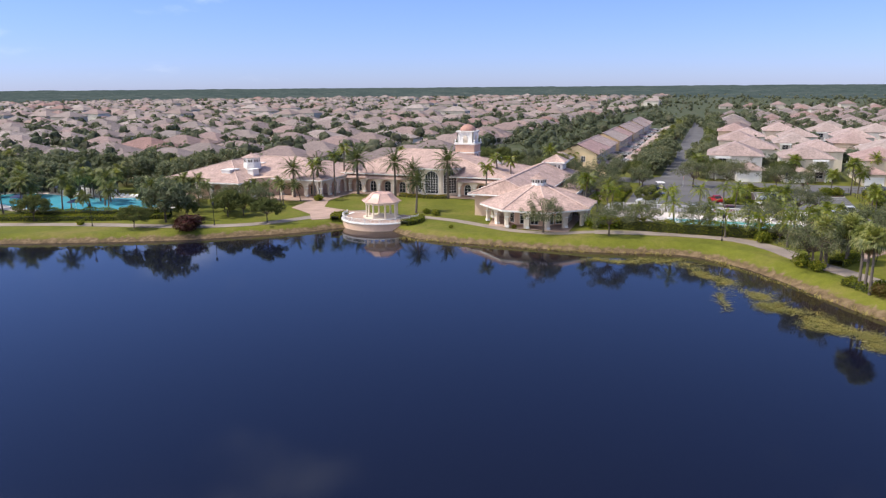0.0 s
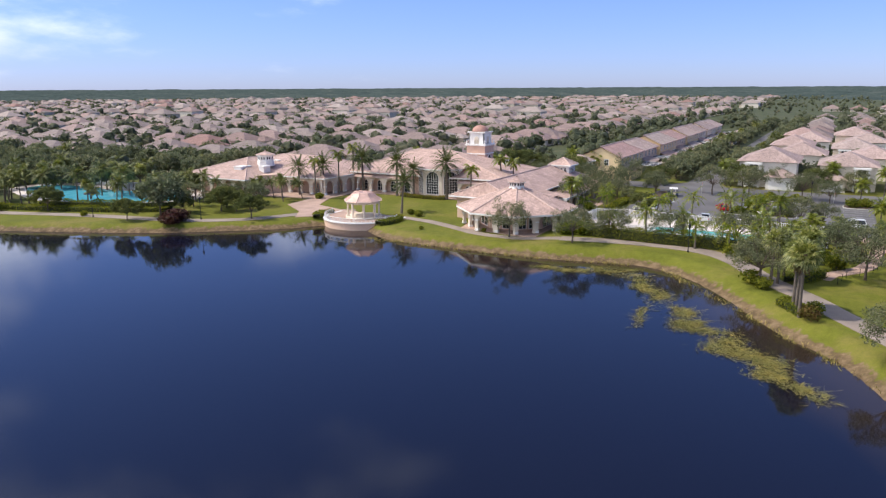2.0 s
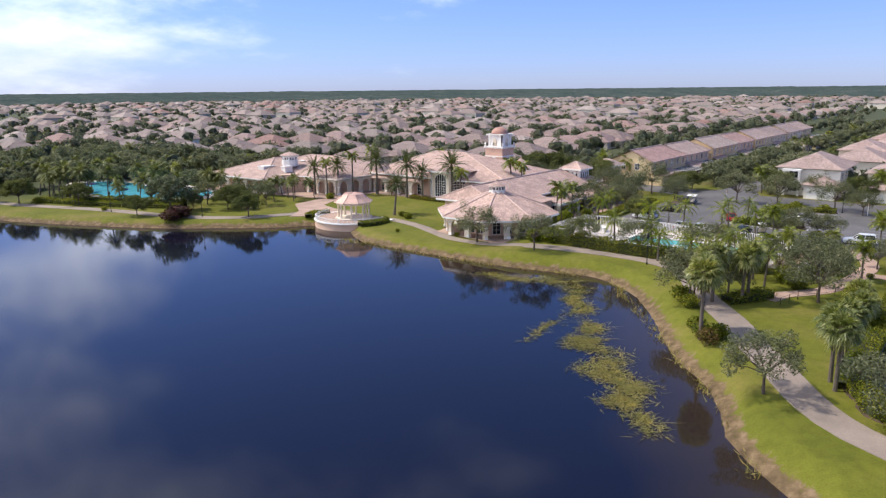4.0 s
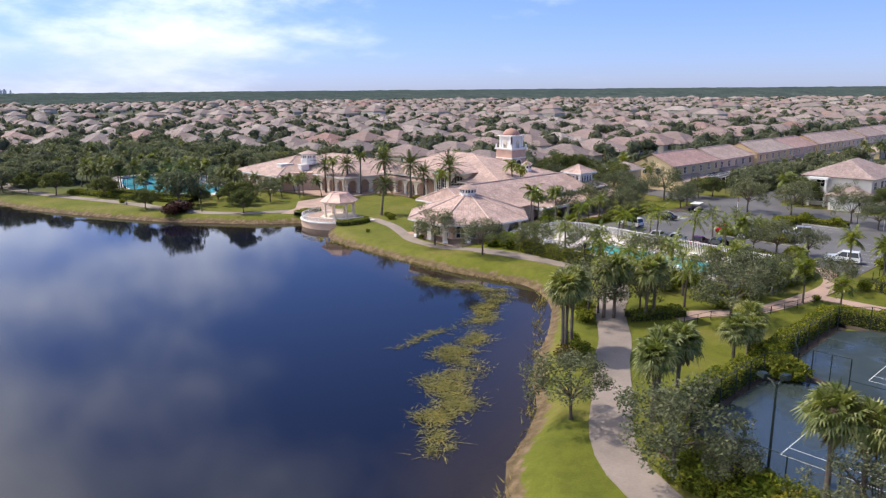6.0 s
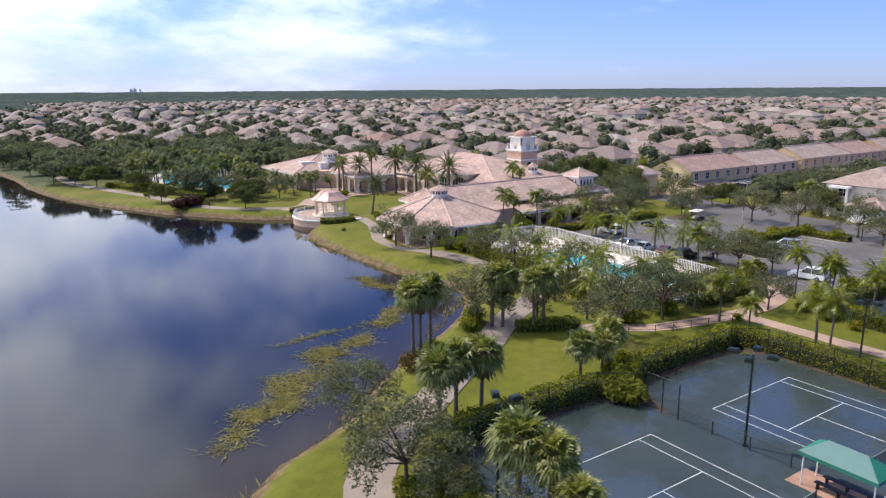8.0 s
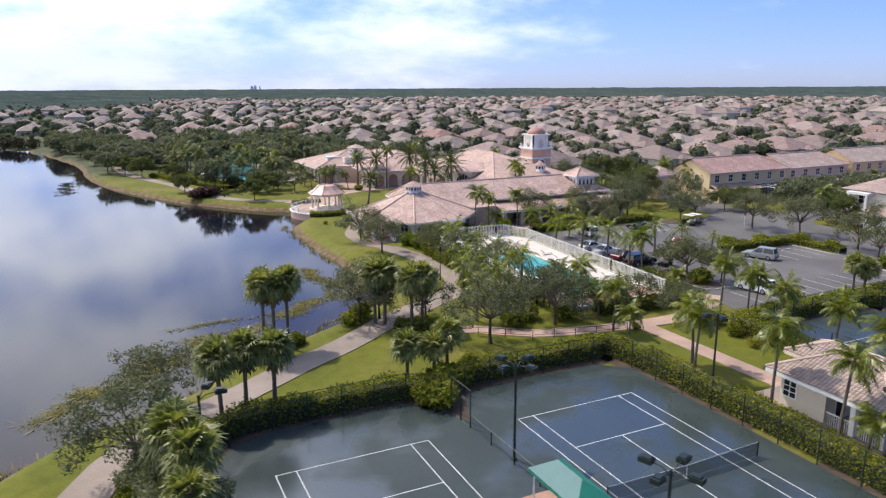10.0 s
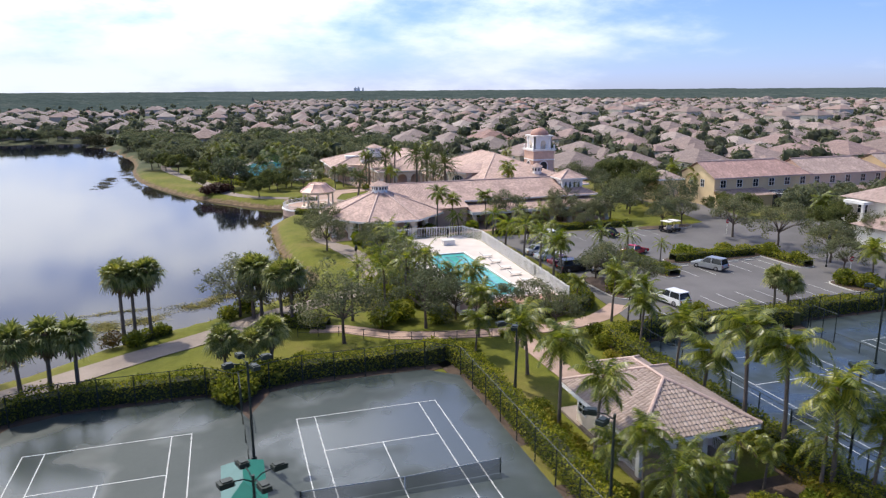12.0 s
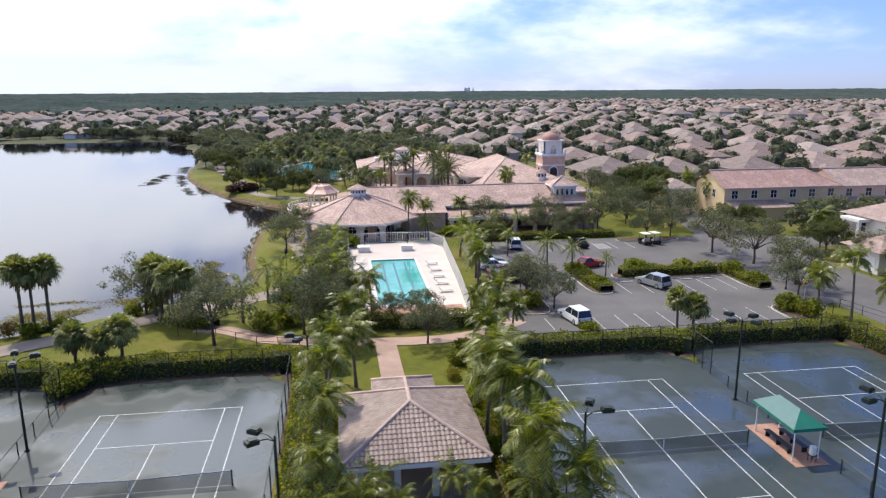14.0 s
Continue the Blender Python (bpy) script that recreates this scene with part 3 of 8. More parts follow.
grid_sheet("ground", axis(-46, 24, 1.0, 4600), axis(-30, 200, 1.25, 4600), ground_height, M_GROUND,
           {"bank": lambda x, y, d: np.clip(1.0 - (d - 0.1) / 1.9, 0, 1), "far": near_far},
           "mown lawn with a sandy bank round the lake", "ground")
grid_sheet("water", np.concatenate([np.arange(-640, -50, 18.0), np.arange(-48, 14, 2.0)]), np.concatenate([np.arange(-220, -20, 12.0), np.arange(-18, 230, 2.5), np.arange(235, 430, 8.0)]),
           lambda x, y, d: np.full_like(x, WATER_Z), M_WATER, {"shallow": lambda x, y, d: np.clip(1.0 + (d + 0.5) / 13.0, 0, 1) * np.where(y < 120, 1, 0.6)},
           "dark still lake water mirroring the sky", "lake")

# ---- paths, parking and road ----
LAKE_PATH = [(-40, -24), (-34, -8), (-29.6, 3.2), (-26.8, 7.8), (-23, 11), (-18.9, 13.6), (-12.2, 18.2), (-7, 21.3), (1, 27.3), (8.5, 31.5), (13.2, 36.5), (14.8, 44), (14.2, 52), (12.5, 60)]
ribbon("path_lake", LAKE_PATH, 3.3, 1.2, 1.36, M_CONC, "pale concrete lakeside path", "path")
ribbon("path_cross", [(3.5, 20.5), (6.8, 19.6), (11.5, 16), (17.5, 14.3), (23.5, 13.4), (29, 13.2), (34, 14.6), (38.5, 18)], 2.3, 1.2, 1.365, M_PAVER, "reddish paver cross path", "path")
ribbon("path_pavilion", [(23.4, 13.2), (23.5, 5), (23.7, -5)], 2.1, 1.2, 1.37, M_PAVER, "straight paver walk to the pavilion", "path")
ribbon("path_lawn", [(12.5, 60), (10.9, 66), (11.0, 74), (13.5, 80), (17, 88), (18.7, 96)], 2.2, 1.2, 1.36, M_CONC, "pale path across the lawn", "path")
ribbon("path_west", [(21, 109), (17, 114), (10, 117.5), (3, 121.6), (-1.5, 127), (-4.6, 133.5), (-6.7, 141), (-8.4, 149), (-11.2, 159), (-15, 170), (-19.5, 184), (-22.5, 198), (-23, 214), (-19, 232)], 3.0, 1.2, 1.355, M_CONC, "pale path along the far shore", "path")
b = Build()
b.slab([(8.5, 115), (14.5, 119), (20, 127), (31, 128.5), (31, 124), (23, 120.5), (20.5, 113), (20, 107.5), (16, 107)], 0.8, 0.975)
solid("paving_plaza", b, M_PAVER, "pinkish paved plaza before the gazebo", "paving", "", "structure")

b = Build()
b.slab([(36.5, 12.6), (69.5, 12.6), (77.0, 18.5), (77.0, 58), (62, 58.5), (38.6, 58.5), (38.6, 30)], 1.2, 1.345)
solid("pavement_parking", b, M_ASPH, "sun-bleached asphalt car park", "car park", "", "structure")
b = Build()
b.slab([(77.02, -160), (90, -160), (90, 44), (96, 46.5), (420, 46.5), (420, 54.5), (96, 54.5), (91, 58), (94, 78), (88, 96), (81, 97), (85, 78), (80.5, 58.5), (77.02, 57.5)], 1.2, 1.34)
solid("road", b, M_ASPH, "grey asphalt estate road", "road", "", "structure")


def bay_line(x, y0, y1, w=0.10):
    b = Build()
    b.box(x - w / 2, y0, 1.33, x + w / 2, y1, 1.352)
    return solid("bay_line", b, M_PAINT, "worn white parking bay line", "road marking", "parking bay lines")


for i in range(7):
    bay_line(52.0 + 2.75 * i, 12.9, 18.2)
for i in range(6):
    bay_line(55.0 + 2.8 * i, 25.6, 30.9)
for i in range(9):
    bay_line(43.5 + 2.8 * i, 50.5, 55.8)
for i in range(4):
    bay_line(41.5 + 2.7 * i, 13.0, 18.0)
b = Build()
for i in range(5):
    b.box(60.1 + 0.45 * i, 50.8, 1.33, 60.3 + 0.45 * i, 54.5, 1.352)
solid("hatching", b, M_PAINT, "hatched white bay markings", "road marking", "", "")
for i in range(9):
    b = Build()
    b.box(55.6 + 2.8 * i, 30.9, 1.34, 57.3 + 2.8 * i, 31.1, 1.46)
    if i < 5:
        solid("wheel_stop", b, M_KERB, "concrete wheel stop in a parking bay", "wheel stop", "wheel stops")


def island(pts, label):
    """A kerbed planting bed."""
    t = thing("planting_island", label, "planting bed", group="kerbed beds")
    c = Vector((sum(p[0] for p in pts) / len(pts), sum(p[1] for p in pts) / len(pts)))
    kb = Build()
    kb.slab(pts, 1.30, 1.47)
    part("kerb", kb, M_KERB, t)
    inner = [tuple(Vector(p) - (Vector(p) - c).normalized() * 0.17) for p in pts]
    g = Build()
    g.slab(inner, 1.34, 1.51)
    part("bed", g, M_MULCH, t)


def oval(cx, cy, rx, ry, n=18):
    return [(cx + rx * math.copysign(abs(math.cos(a)) ** 0.6, math.cos(a)), cy + ry * math.copysign(abs(math.sin(a)) ** 0.6, math.sin(a)))
            for a in (2 * math.pi * k / n for k in range(n))]


island(oval(63.5, 33.8, 8.0, 2.2), "kerbed bed with a clipped hedge between parking rows")
island(oval(51.7, 32.6, 1.7, 6.7), "kerbed bed with a low hedge beside parked cars")
island(oval(72.4, 30.0, 1.6, 5.4), "kerbed hedge bed at the end of the row")
island(oval(70.4, 15.4, 2.2, 2.9), "kerbed bed at the car park corner")
island(oval(41.2, 24.5, 2.0, 5.2), "kerbed bed with an oak beside the pool")
island(oval(70.5, 56.2, 5.5, 1.4), "kerbed bed before the clubhouse")

# ---- bare soil under the court hedges ----
for k, pts in enumerate(([(-24.2, -31), (-24.2, 1.2), (-21.1, 5.9), (-17.5, 7.2), (-6.5, 7.2), (-4.5, 5.4)], [(-4.6, 5.2), (-1.7, 6.7), (1.1, 7.4), (12.2, 7.4), (15.2, 4.9), (15.4, -31)],
                          [(31.8, -31), (31.8, 4.4), (34.7, 7.0), (49.7, 7.0), (52.2, 5.2), (53.6, 7.3), (67.1, 7.3), (70.5, 4.5), (70.5, -31)])):
    ribbon("soil_bed_%d" % (k + 1), pts, 3.0, 1.2, 1.322, M_MULCH, "bare brown soil under the court hedge", "soil", step=1.0)

b = Build()
b.slab([(-5.8, 5.4), (-4.6, 2.6), (-3.6, 0.8), (-2.4, 2.4), (-1.0, 6.2), (-3.0, 7.2)], 1.2, 1.327)
solid("soil_bed_4", b, M_MULCH, "bare brown soil under the corner bush", "soil", "", "structure")
b = Build()
b.slab([(16.4, -31), (31.0, -31), (31.0, -3.0), (29.4, -3.0), (29.0, -17.6), (18.2, -17.6), (18.0, -3.0), (16.4, -3.0)], 1.2, 1.318)
solid("soil_bed_5", b, M_MULCH, "planted brown soil bed round the pavilion", "soil", "", "structure")

# ---- tennis courts ----
CZ = 1.35
COURT_A = [(-3.4, -30), (-3.4, 1.6), (-1.6, 5.6), (1.3, 6.4), (11.9, 6.4), (14.5, 4.2), (14.5, -30)]
COURT_B = [(-23.1, -30), (-23.1, 1.0), (-20.5, 5.1), (-17.2, 6.3), (-6.6, 6.3), (-4.5, 4.2), (-3.42, 1.0), (-3.42, -30)]
COURT_C = [(32.6, -30), (32.6, 4.0), (35.1, 6.2), (49.5, 6.2), (51.6, 4.0), (51.6, -30)]
COURT_D = [(51.62, -30), (51.62, 2.4), (53.3, 6.5), (66.7, 6.5), (69.7, 3.9), (69.7, -30)]
for k, pts in enumerate((COURT_B, COURT_A, COURT_C, COURT_D)):
    b = Build()
    b.slab(pts, 1.2, CZ)
    solid("court_surface_%d" % (k + 1), b, M_COURT, "damp dark green clay tennis court", "tennis court", "", "structure")


def court(x0, yb=0.0):
    """Lines and net of a doubles court, its far baseline at yb, its left line at x0."""
    t = thing("court_lines", "white tape lines of a clay tennis court", "court lines", (x0, yb, CZ), 0, "court line sets")
    w = 0.06

    def line(xa, ya, xb, yb_):
        b = Build()
        if abs(xa - xb) < 1e-6:
            b.box(xa - w / 2, min(ya, yb_) - w / 2, -0.004, xa + w / 2, max(ya, yb_) + w / 2, 0.008)
        else:
            b.box(min(xa, xb) + w / 2, ya - w / 2, -0.004, max(xa, xb) - w / 2, ya + w / 2, 0.008)
        part("line", b, M_LINE, t)

    for x in (0, 1.37, 9.6, 10.97):
        line(x, 0, x, -23.77)
    for y in (0, -23.77):
        for xa, xb in ((0, 1.37), (1.37, 9.6), (9.6, 10.97)):
            line(xa, y, xb, y)
    for y in (-5.485, -18.285):
        line(1.37, y, 9.6, y)
    line(5.485, -5.485 - w, 5.485, -18.285 + w)
    n = thing("tennis_net", "dark tennis net with a white band between green posts", "tennis net", (x0, yb - 11.885, CZ), 0, "tennis nets")
    for x in (-0.91, 11.88):
        p = Build()
        p.tube([(x, 0, 0), (x, 0, 1.10)], 0.05, 8)
        part("post", p, M_GREENMETAL, n)
    top = lambda x: 0.914 + 0.156 * (abs(x - 5.485) / 6.4)
    xs = [-0.91 + 12.79 * i / 12 for i in range(13)]
    p = Build()
    for a, c in zip(xs, xs[1:]):
        p.face([(a, 0, 0.03), (c, 0, 0.03), (c, 0, top(c) - 0.05), (a, 0, top(a) - 0.05)])
    part("netting", p, M_NET, n)
    p = Build()
    for a, c in zip(xs, xs[1:]):
        p.add([(a, -.015, top(a) - .06), (c, -.015, top(c) - .06), (c, -.015, top(c)), (a, -.015, top(a)), (a, .015, top(a) - .06), (c, .015, top(c) - .06), (c, .015, top(c)), (a, .015, top(a))],
              [(0, 1, 2, 3), (7, 6, 5, 4), (3, 2, 6, 7), (4, 5, 1, 0)])
    part("headband", p, surface_band, n, "greyish white canvas band")
    p = Build()
    p.box(5.46, -0.02, 0.0, 5.51, 0.02, 0.9)
    part("centre_strap", p, M_LINE, n)


surface_band = surface("net band canvas", (0.35, 0.37, 0.37), 0.8, 0.15, 1, 8, 0.05)
for x0 in (-18.5, 0.0, 36.0, 54.7):
    court(x0)


def fence(pts, h, label, mats, step=3.0, rails=(1.0,), mesh_mat=None, r=0.04, z=1.30, name="fence"):
    """Posts and rails along a line, with a mesh between them."""
    t = thing(name, label, "fence")
    for a, c in zip(pts, pts[1:]):
        A, C = Vector((*a, z)), Vector((*c, z))
        n = max(1, round((C - A).length / step))
        for i in range(n):
            p = A.lerp(C, i / n)
            b = Build()
            b.tube([p, p + Vector((0, 0, h))], r * 1.2, 6)
            part("post", b, mats, t)
        for k in rails:
            b = Build()
            b.tube([A + Vector((0, 0, h * k)), C + Vector((0, 0, h * k))], r * 0.7, 5)
            part("rail", b, mats, t)
        if mesh_mat:
            b = Build()
            b.face([A, C, C + Vector((0, 0, h)), A + Vector((0, 0, h))])
            part("mesh", b, mesh_mat, t, "chain link mesh")
    b = Build()
    p = Vector((*pts[-1], z))
    b.tube([p, p + Vector((0, 0, h))], r * 1.2, 6)
    part("post", b, mats, t)
    return t


fence([(-23.2, -30), (-23.2, 1.0), (-20.6, 5.2), (-17.3, 6.4), (-6.6, 6.4), (-4.4, 4.4)], 2.6, "dark green chain link fence round a tennis court", M_GREENMETAL, 3.0, (1.0,), M_CHAIN)
fence([(-4.4, 4.4), (-1.6, 5.8), (1.2, 6.6), (12.0, 6.6), (14.6, 4.3), (14.6, -30)], 2.6, "dark green chain link fence with hedge outside", M_GREENMETAL, 3.0, (1.0,), M_CHAIN)
fence([(32.5, -30), (32.5, 4.1), (35.0, 6.3), (49.6, 6.3), (52.0, 4.0)], 2.6, "dark green chain link fence beside the car park", M_GREENMETAL, 3.0, (1.0,), M_CHAIN)
fence([(52.0, 4.0), (53.2, 6.6), (66.8, 6.6), (69.8, 4.0), (69.8, -30)], 2.6, "dark green chain link fence at the last court", M_GREENMETAL, 3.0, (1.0,), M_CHAIN)
fence([(-4.0, 3.4), (-3.9, 0.4)], 3.0, "tall chain link divider between two courts", M_GREENMETAL, 1.6, (1.0, 0.02), M_CHAIN)
fence([(-3.9, 0.4), (-3.6, -8.6)], 1.1, "low divider fence between two courts", M_GREENMETAL, 2.6, (1.0,), M_CHAIN)
fence([(-3.6, -16.5), (-3.6, -30)], 1.1, "low divider fence between two courts", M_GREENMETAL, 2.6, (1.0,), M_CHAIN)
fence([(51.7, 3.4), (51.7, 0.4)], 3.0, "tall chain link divider between two courts", M_GREENMETAL, 1.6, (1.0, 0.02), M_CHAIN)
fence([(51.7, 0.4), (51.7, -8.4)], 1.1, "low divider fence between two courts", M_GREENMETAL, 2.6, (1.0,), M_CHAIN)
fence([(51.7, -16.6), (51.7, -30)], 1.1, "low divider fence between two courts", M_GREENMETAL, 2.6, (1.0,), M_CHAIN)
fence([(36.8, 10.6), (69.5, 10.6), (76.5, 16.5), (79, 5), (79, -30)], 1.05, "dark rail fence along the car park", M_BLACK, 2.7, (1.0, 0.5), None, 0.035)
fence([(2.0, 18.6), (6, 17.6), (10.5, 14.4), (17.0, 12.6), (20.5, 12.0)], 1.0, "low dark rail beside the paver path", M_BLACK, 2.4, (1.0, 0.5), None, 0.03)


def light_pole(x, y, h=7.1, four=True, rz=0):
    t = thing("court_light", "dark green court light pole with box heads", "light pole", (x, y, 1.33), rz, "court light poles")
    b = Build()
    b.tube([(0, 0, 0), (0, 0, h)], [0.10, 0.075], 8)
    b.tube([(0, 0, 0), (0, 0, 0.12)], 0.2, 8)
    part("pole", b, M_GREENMETAL, t)
    dirs = [(1, 0), (-1, 0), (0, 1), (0, -1)] if four else [(1, 0), (0.5, 0.87)]
    for dx, dy in dirs:
        b = Build()
        b.tube([(0, 0, h - 0.35), (dx * 0.45, dy * 0.45, h - 0.05), (dx * 1.0, dy * 1.0, h + 0.02)], 0.035, 6)
        part("arm", b, M_GREENMETAL, t)
        m = Matrix.Rotation(math.atan2(dy, dx), 4, "Z")
        b = Build()
        b.box(0.95, -0.24, h - 0.10, 1.65, 0.24, h + 0.16)
        b.box(1.02, -0.18, h + 0.16, 1.5, 0.18, h + 0.22)
        b.v = [tuple(m @ Vector(p)) for p in b.v]
        head = part("lamp_head", b, M_GREENMETAL, t)
        b = Build()
        b.box(1.0, -0.2, h - 0.112, 1.6, 0.2, h - 0.102)
        b.v = [tuple(m @ Vector(p)) for p in b.v]
        part("lens", b, M_LAMPGLASS, head)
    return t


for x, y, four, rz in ((-3.35, -5.0, True, 20), (-3.6, -19.6, True, 20), (16.6, -3.2, False, 180), (15.6, -19.2, False, 150), (51.0, -4.9, True, 20), (51.2, -20, True, 10),
                       (33.0, -19.0, False, 0), (-22.9, -0.9, False, 0), (70.2, -4, False, 180)):
    light_pole(x, y, 7.0, four, rz)


def court_shelter(x, y):
    """Bench shelter between two courts: hipped canvas roof on posts over brick paving."""
    t = thing("shade_shelter", "green canvas bench shelter on brick paving between courts", "shelter", (x, y, CZ), 0, "court shelters")
    b = Build()
    b.box(-1.25, -3.1, -0.02, 1.25, 3.1, 0.03)
    part("brick_pad", b, M_BRICKPAVE, t)
    for px in (-0.95, 0.95):
        for py in (-2.2, 2.2):
            b = Build()
            b.tube([(px, py, 0), (px, py, 2.45)], 0.05, 8)
            part("post", b, M_WHITE, t)
    e, r, zb, zt = 1.25, 1.2, 2.42, 3.3
    c = [(-e, -2.45, zb), (e, -2.45, zb), (e, 2.45, zb), (-e, 2.45, zb)]
    a0, a1 = (0, -r, zt), (0, r, zt)
    # the west slope's sunlit look is put into a paler canvas colour
    for pts, m in (([c[0], c[1], a0], M_CANVAS), ([c[1], c[2], a1, a0], M_CANVAS), ([c[2], c[3], a1], M_CANVAS), ([c[3], c[0], a0, a1], M_CANVASLIT)):
        b = Build()
        lo = [(p[0], p[1], p[2] - 0.03) for p in pts]
        n = len(pts)
        b.add(pts + lo, [tuple(range(n)), tuple(range(2 * n - 1, n - 1, -1))] + [(i, n + i, n + (i + 1) % n, (i + 1) % n) for i in range(n)])
        part("canvas_panel", b, m, t, "canvas panel coloured paler as the sunlit slope" if m is M_CANVASLIT else "")
    b = Build()
    for p, q in zip(c, c[1:] + c[:1]):
        d = Vector(p), Vector(q)
        b.add([d[0], d[1], d[1] - Vector((0, 0, 0.22)), d[0] - Vector((0, 0, 0.22))], [(0, 1, 2, 3)])
    part("valance", b, M_CANVAS, t)
    for sx in (-0.55, 0.55):
        bn = thing("court_bench", "slatted bench under the court shelter", "bench", (x + sx, y, CZ + 0.03), 0, "court benches")
        for k in range(3):
            b = Build()
            b.box(-0.2 + 0.15 * k, -1.5, 0.42, -0.08 + 0.15 * k, 1.5, 0.46)
            part("slat", b, M_BLACK, bn)
        for py in (-1.3, 0, 1.3):
            b = Build()
            b.box(-0.18, py - 0.03, 0, 0.2, py + 0.03, 0.42)
            part("leg", b, M_BLACK, bn)
    cool = thing("water_cooler", "white drinks cooler on a stand", "cooler", (x + 0.3, y - 2.5, CZ + 0.03), 0, "coolers")
    b = Build()
    b.lathe(0, 0, [(0.2, 0.5), (0.23, 0.55), (0.23, 1.05), (0.2, 1.12)], 12)
    part("barrel", b, M_WHITE, cool)
    b = Build()
    for sx in (-0.18, 0.18):
        for sy in (-0.18, 0.18):
            b.tube([(sx, sy, 0), (sx, sy, 0.5)], 0.025, 6)
    b.box(-0.25, -0.25, 0.47, 0.25, 0.25, 0.5)
    part("stand", b, M_BLACK, cool)


court_shelter(50.5, -12.4)
court_shelter(-4.1, -12.3)

# ---- architecture helpers ----
def arch_bay(b, O, d, w, pier, z0, z1, spring, th, K=8):
    """One bay of an arcade: two half piers and an arched head, th thick, from O along d."""
    n = Vector((-d.y, d.x, 0))
    R = w / 2 - pier
    zs = min(z1 - R - 0.2, z0 + spring)
    P = lambda s, z, o: O + d * s + n * o + Vector((0, 0, z))
    arc = [(w / 2 - R * math.cos(math.pi * k / K), zs + R * math.sin(math.pi * k / K)) for k in range(K + 1)]
    for o, flip in ((0, False), (th, True)):
        fs = [[(0, z0), (pier, z0), (pier, zs), (pier, z1), (0, z1)], [(w - pier, z0), (w, z0), (w, z1), (w - pier, z1), (w - pier, zs)]]
        fs += [[a, c, (c[0], z1), (a[0], z1)] for a, c in zip(arc, arc[1:])]
        for f in fs:
            pts = [P(s, z, o) for s, z in f]
            b.face(pts[::-1] if flip else pts)
    loop = [(pier, z0)] + arc + [(w - pier, z0)]
    for a, c in zip(loop, loop[1:]):
        b.face([P(*c, 0), P(*a, 0), P(*a, th), P(*c, th)])
    b.face([P(0, z1, 0), P(w, z1, 0), P(w, z1, th), P(0, z1, th)])
    for s in (0, w):
        b.face([P(s, z0, 0), P(s, z1, 0), P(s, z1, th), P(s, z0, th)])


def arcade(p0, p1, z0, z1, bays, parent, mat, pier=0.45, spring=2.4, th=0.5, name="arch"):
    A, C = Vector((*p0, 0)), Vector((*p1, 0))
    d = (C - A).normalized()
    w = (C - A).length / bays
    for i in range(bays):
        b = Build()
        arch_bay(b, A + d * (w * i), d, w, pier, z0, z1, spring, th)
        part(name, b, mat, parent)
        c = Build()
        s = A + d * (w * i)
        n = Vector((-d.y, d.x, 0))
        q = [s + d * -0.08 - n * 0.08, s + d * (pier + 0.08) - n * 0.08, s + d * (pier + 0.08) + n * (th + 0.08), s + d * -0.08 + n * (th + 0.08)]
        c.slab([(p.x, p.y) for p in q], z0, z0 + 0.45)
        c.slab([(p.x, p.y) for p in q], z0 + spring - 0.12, z0 + spring + 0.1)
        part("pier_band", c, M_WHITE, parent)


def hip_faces(x0, y0, x1, y1, z, r0, r1):
    """The four slopes over a rectangle with the ridge from r0 to r1."""
    a, b_, c, d = (x0, y0, z), (x1, y0, z), (x1, y1, z), (x0, y1, z)
    if abs(r1[1] - r0[1]) >= abs(r1[0] - r0[0]):
        return [[a, b_, r0], [b_, c, r1, r0], [c, d, r1], [d, a, r0, r1]]
    return [[d, a, r0], [a, b_, r1, r0], [b_, c, r1], [c, d, r0, r1]]


def hip_roof(x0, y0, x1, y1, z, r0, r1, parent, mat, trim=M_WHITE, ridge=M_RIDGE, rr=0.13):
    fs = hip_faces(x0, y0, x1, y1, z, r0, r1)
    b = Build()
    for f in fs:
        b.face(f)
    b.face([(x0, y0, z - 0.02), (x0, y1, z - 0.02), (x1, y1, z - 0.02), (x1, y0, z - 0.02)])
    roof = part("roof", b, mat, parent, uv=True)
    b = Build()
    t, hgt = 0.08, 0.28
    b.box(x0 - t, y0 - t, z - hgt, x1 + t, y0, z)
    b.box(x0 - t, y1, z - hgt, x1 + t, y1 + t, z)
    b.box(x0 - t, y0, z - hgt, x0, y1, z)
    b.box(x1, y0, z - hgt, x1 + t, y1, z)
    part("fascia", b, trim, roof, "pale painted fascia board")
    if ridge:
        lines = [(r0, r1)] if (Vector(r0) - Vector(r1)).length > 0.3 else []
        for cor in ((x0, y0, z), (x1, y0, z), (x1, y1, z), (x0, y1, z)):
            use_r1 = (Vector(cor) - Vector(r1)).length < (Vector(cor) - Vector(r0)).length
            lines.append((cor, r1 if use_r1 else r0))
        up = Vector((0, 0, 0.04))
        for p, q in lines:
            b = Build()
            b.tube([Vector(p) + up, Vector(q) + up], rr, 6)
            part("ridge", b, ridge, roof, "paler ridge and hip tiles")
    return roof


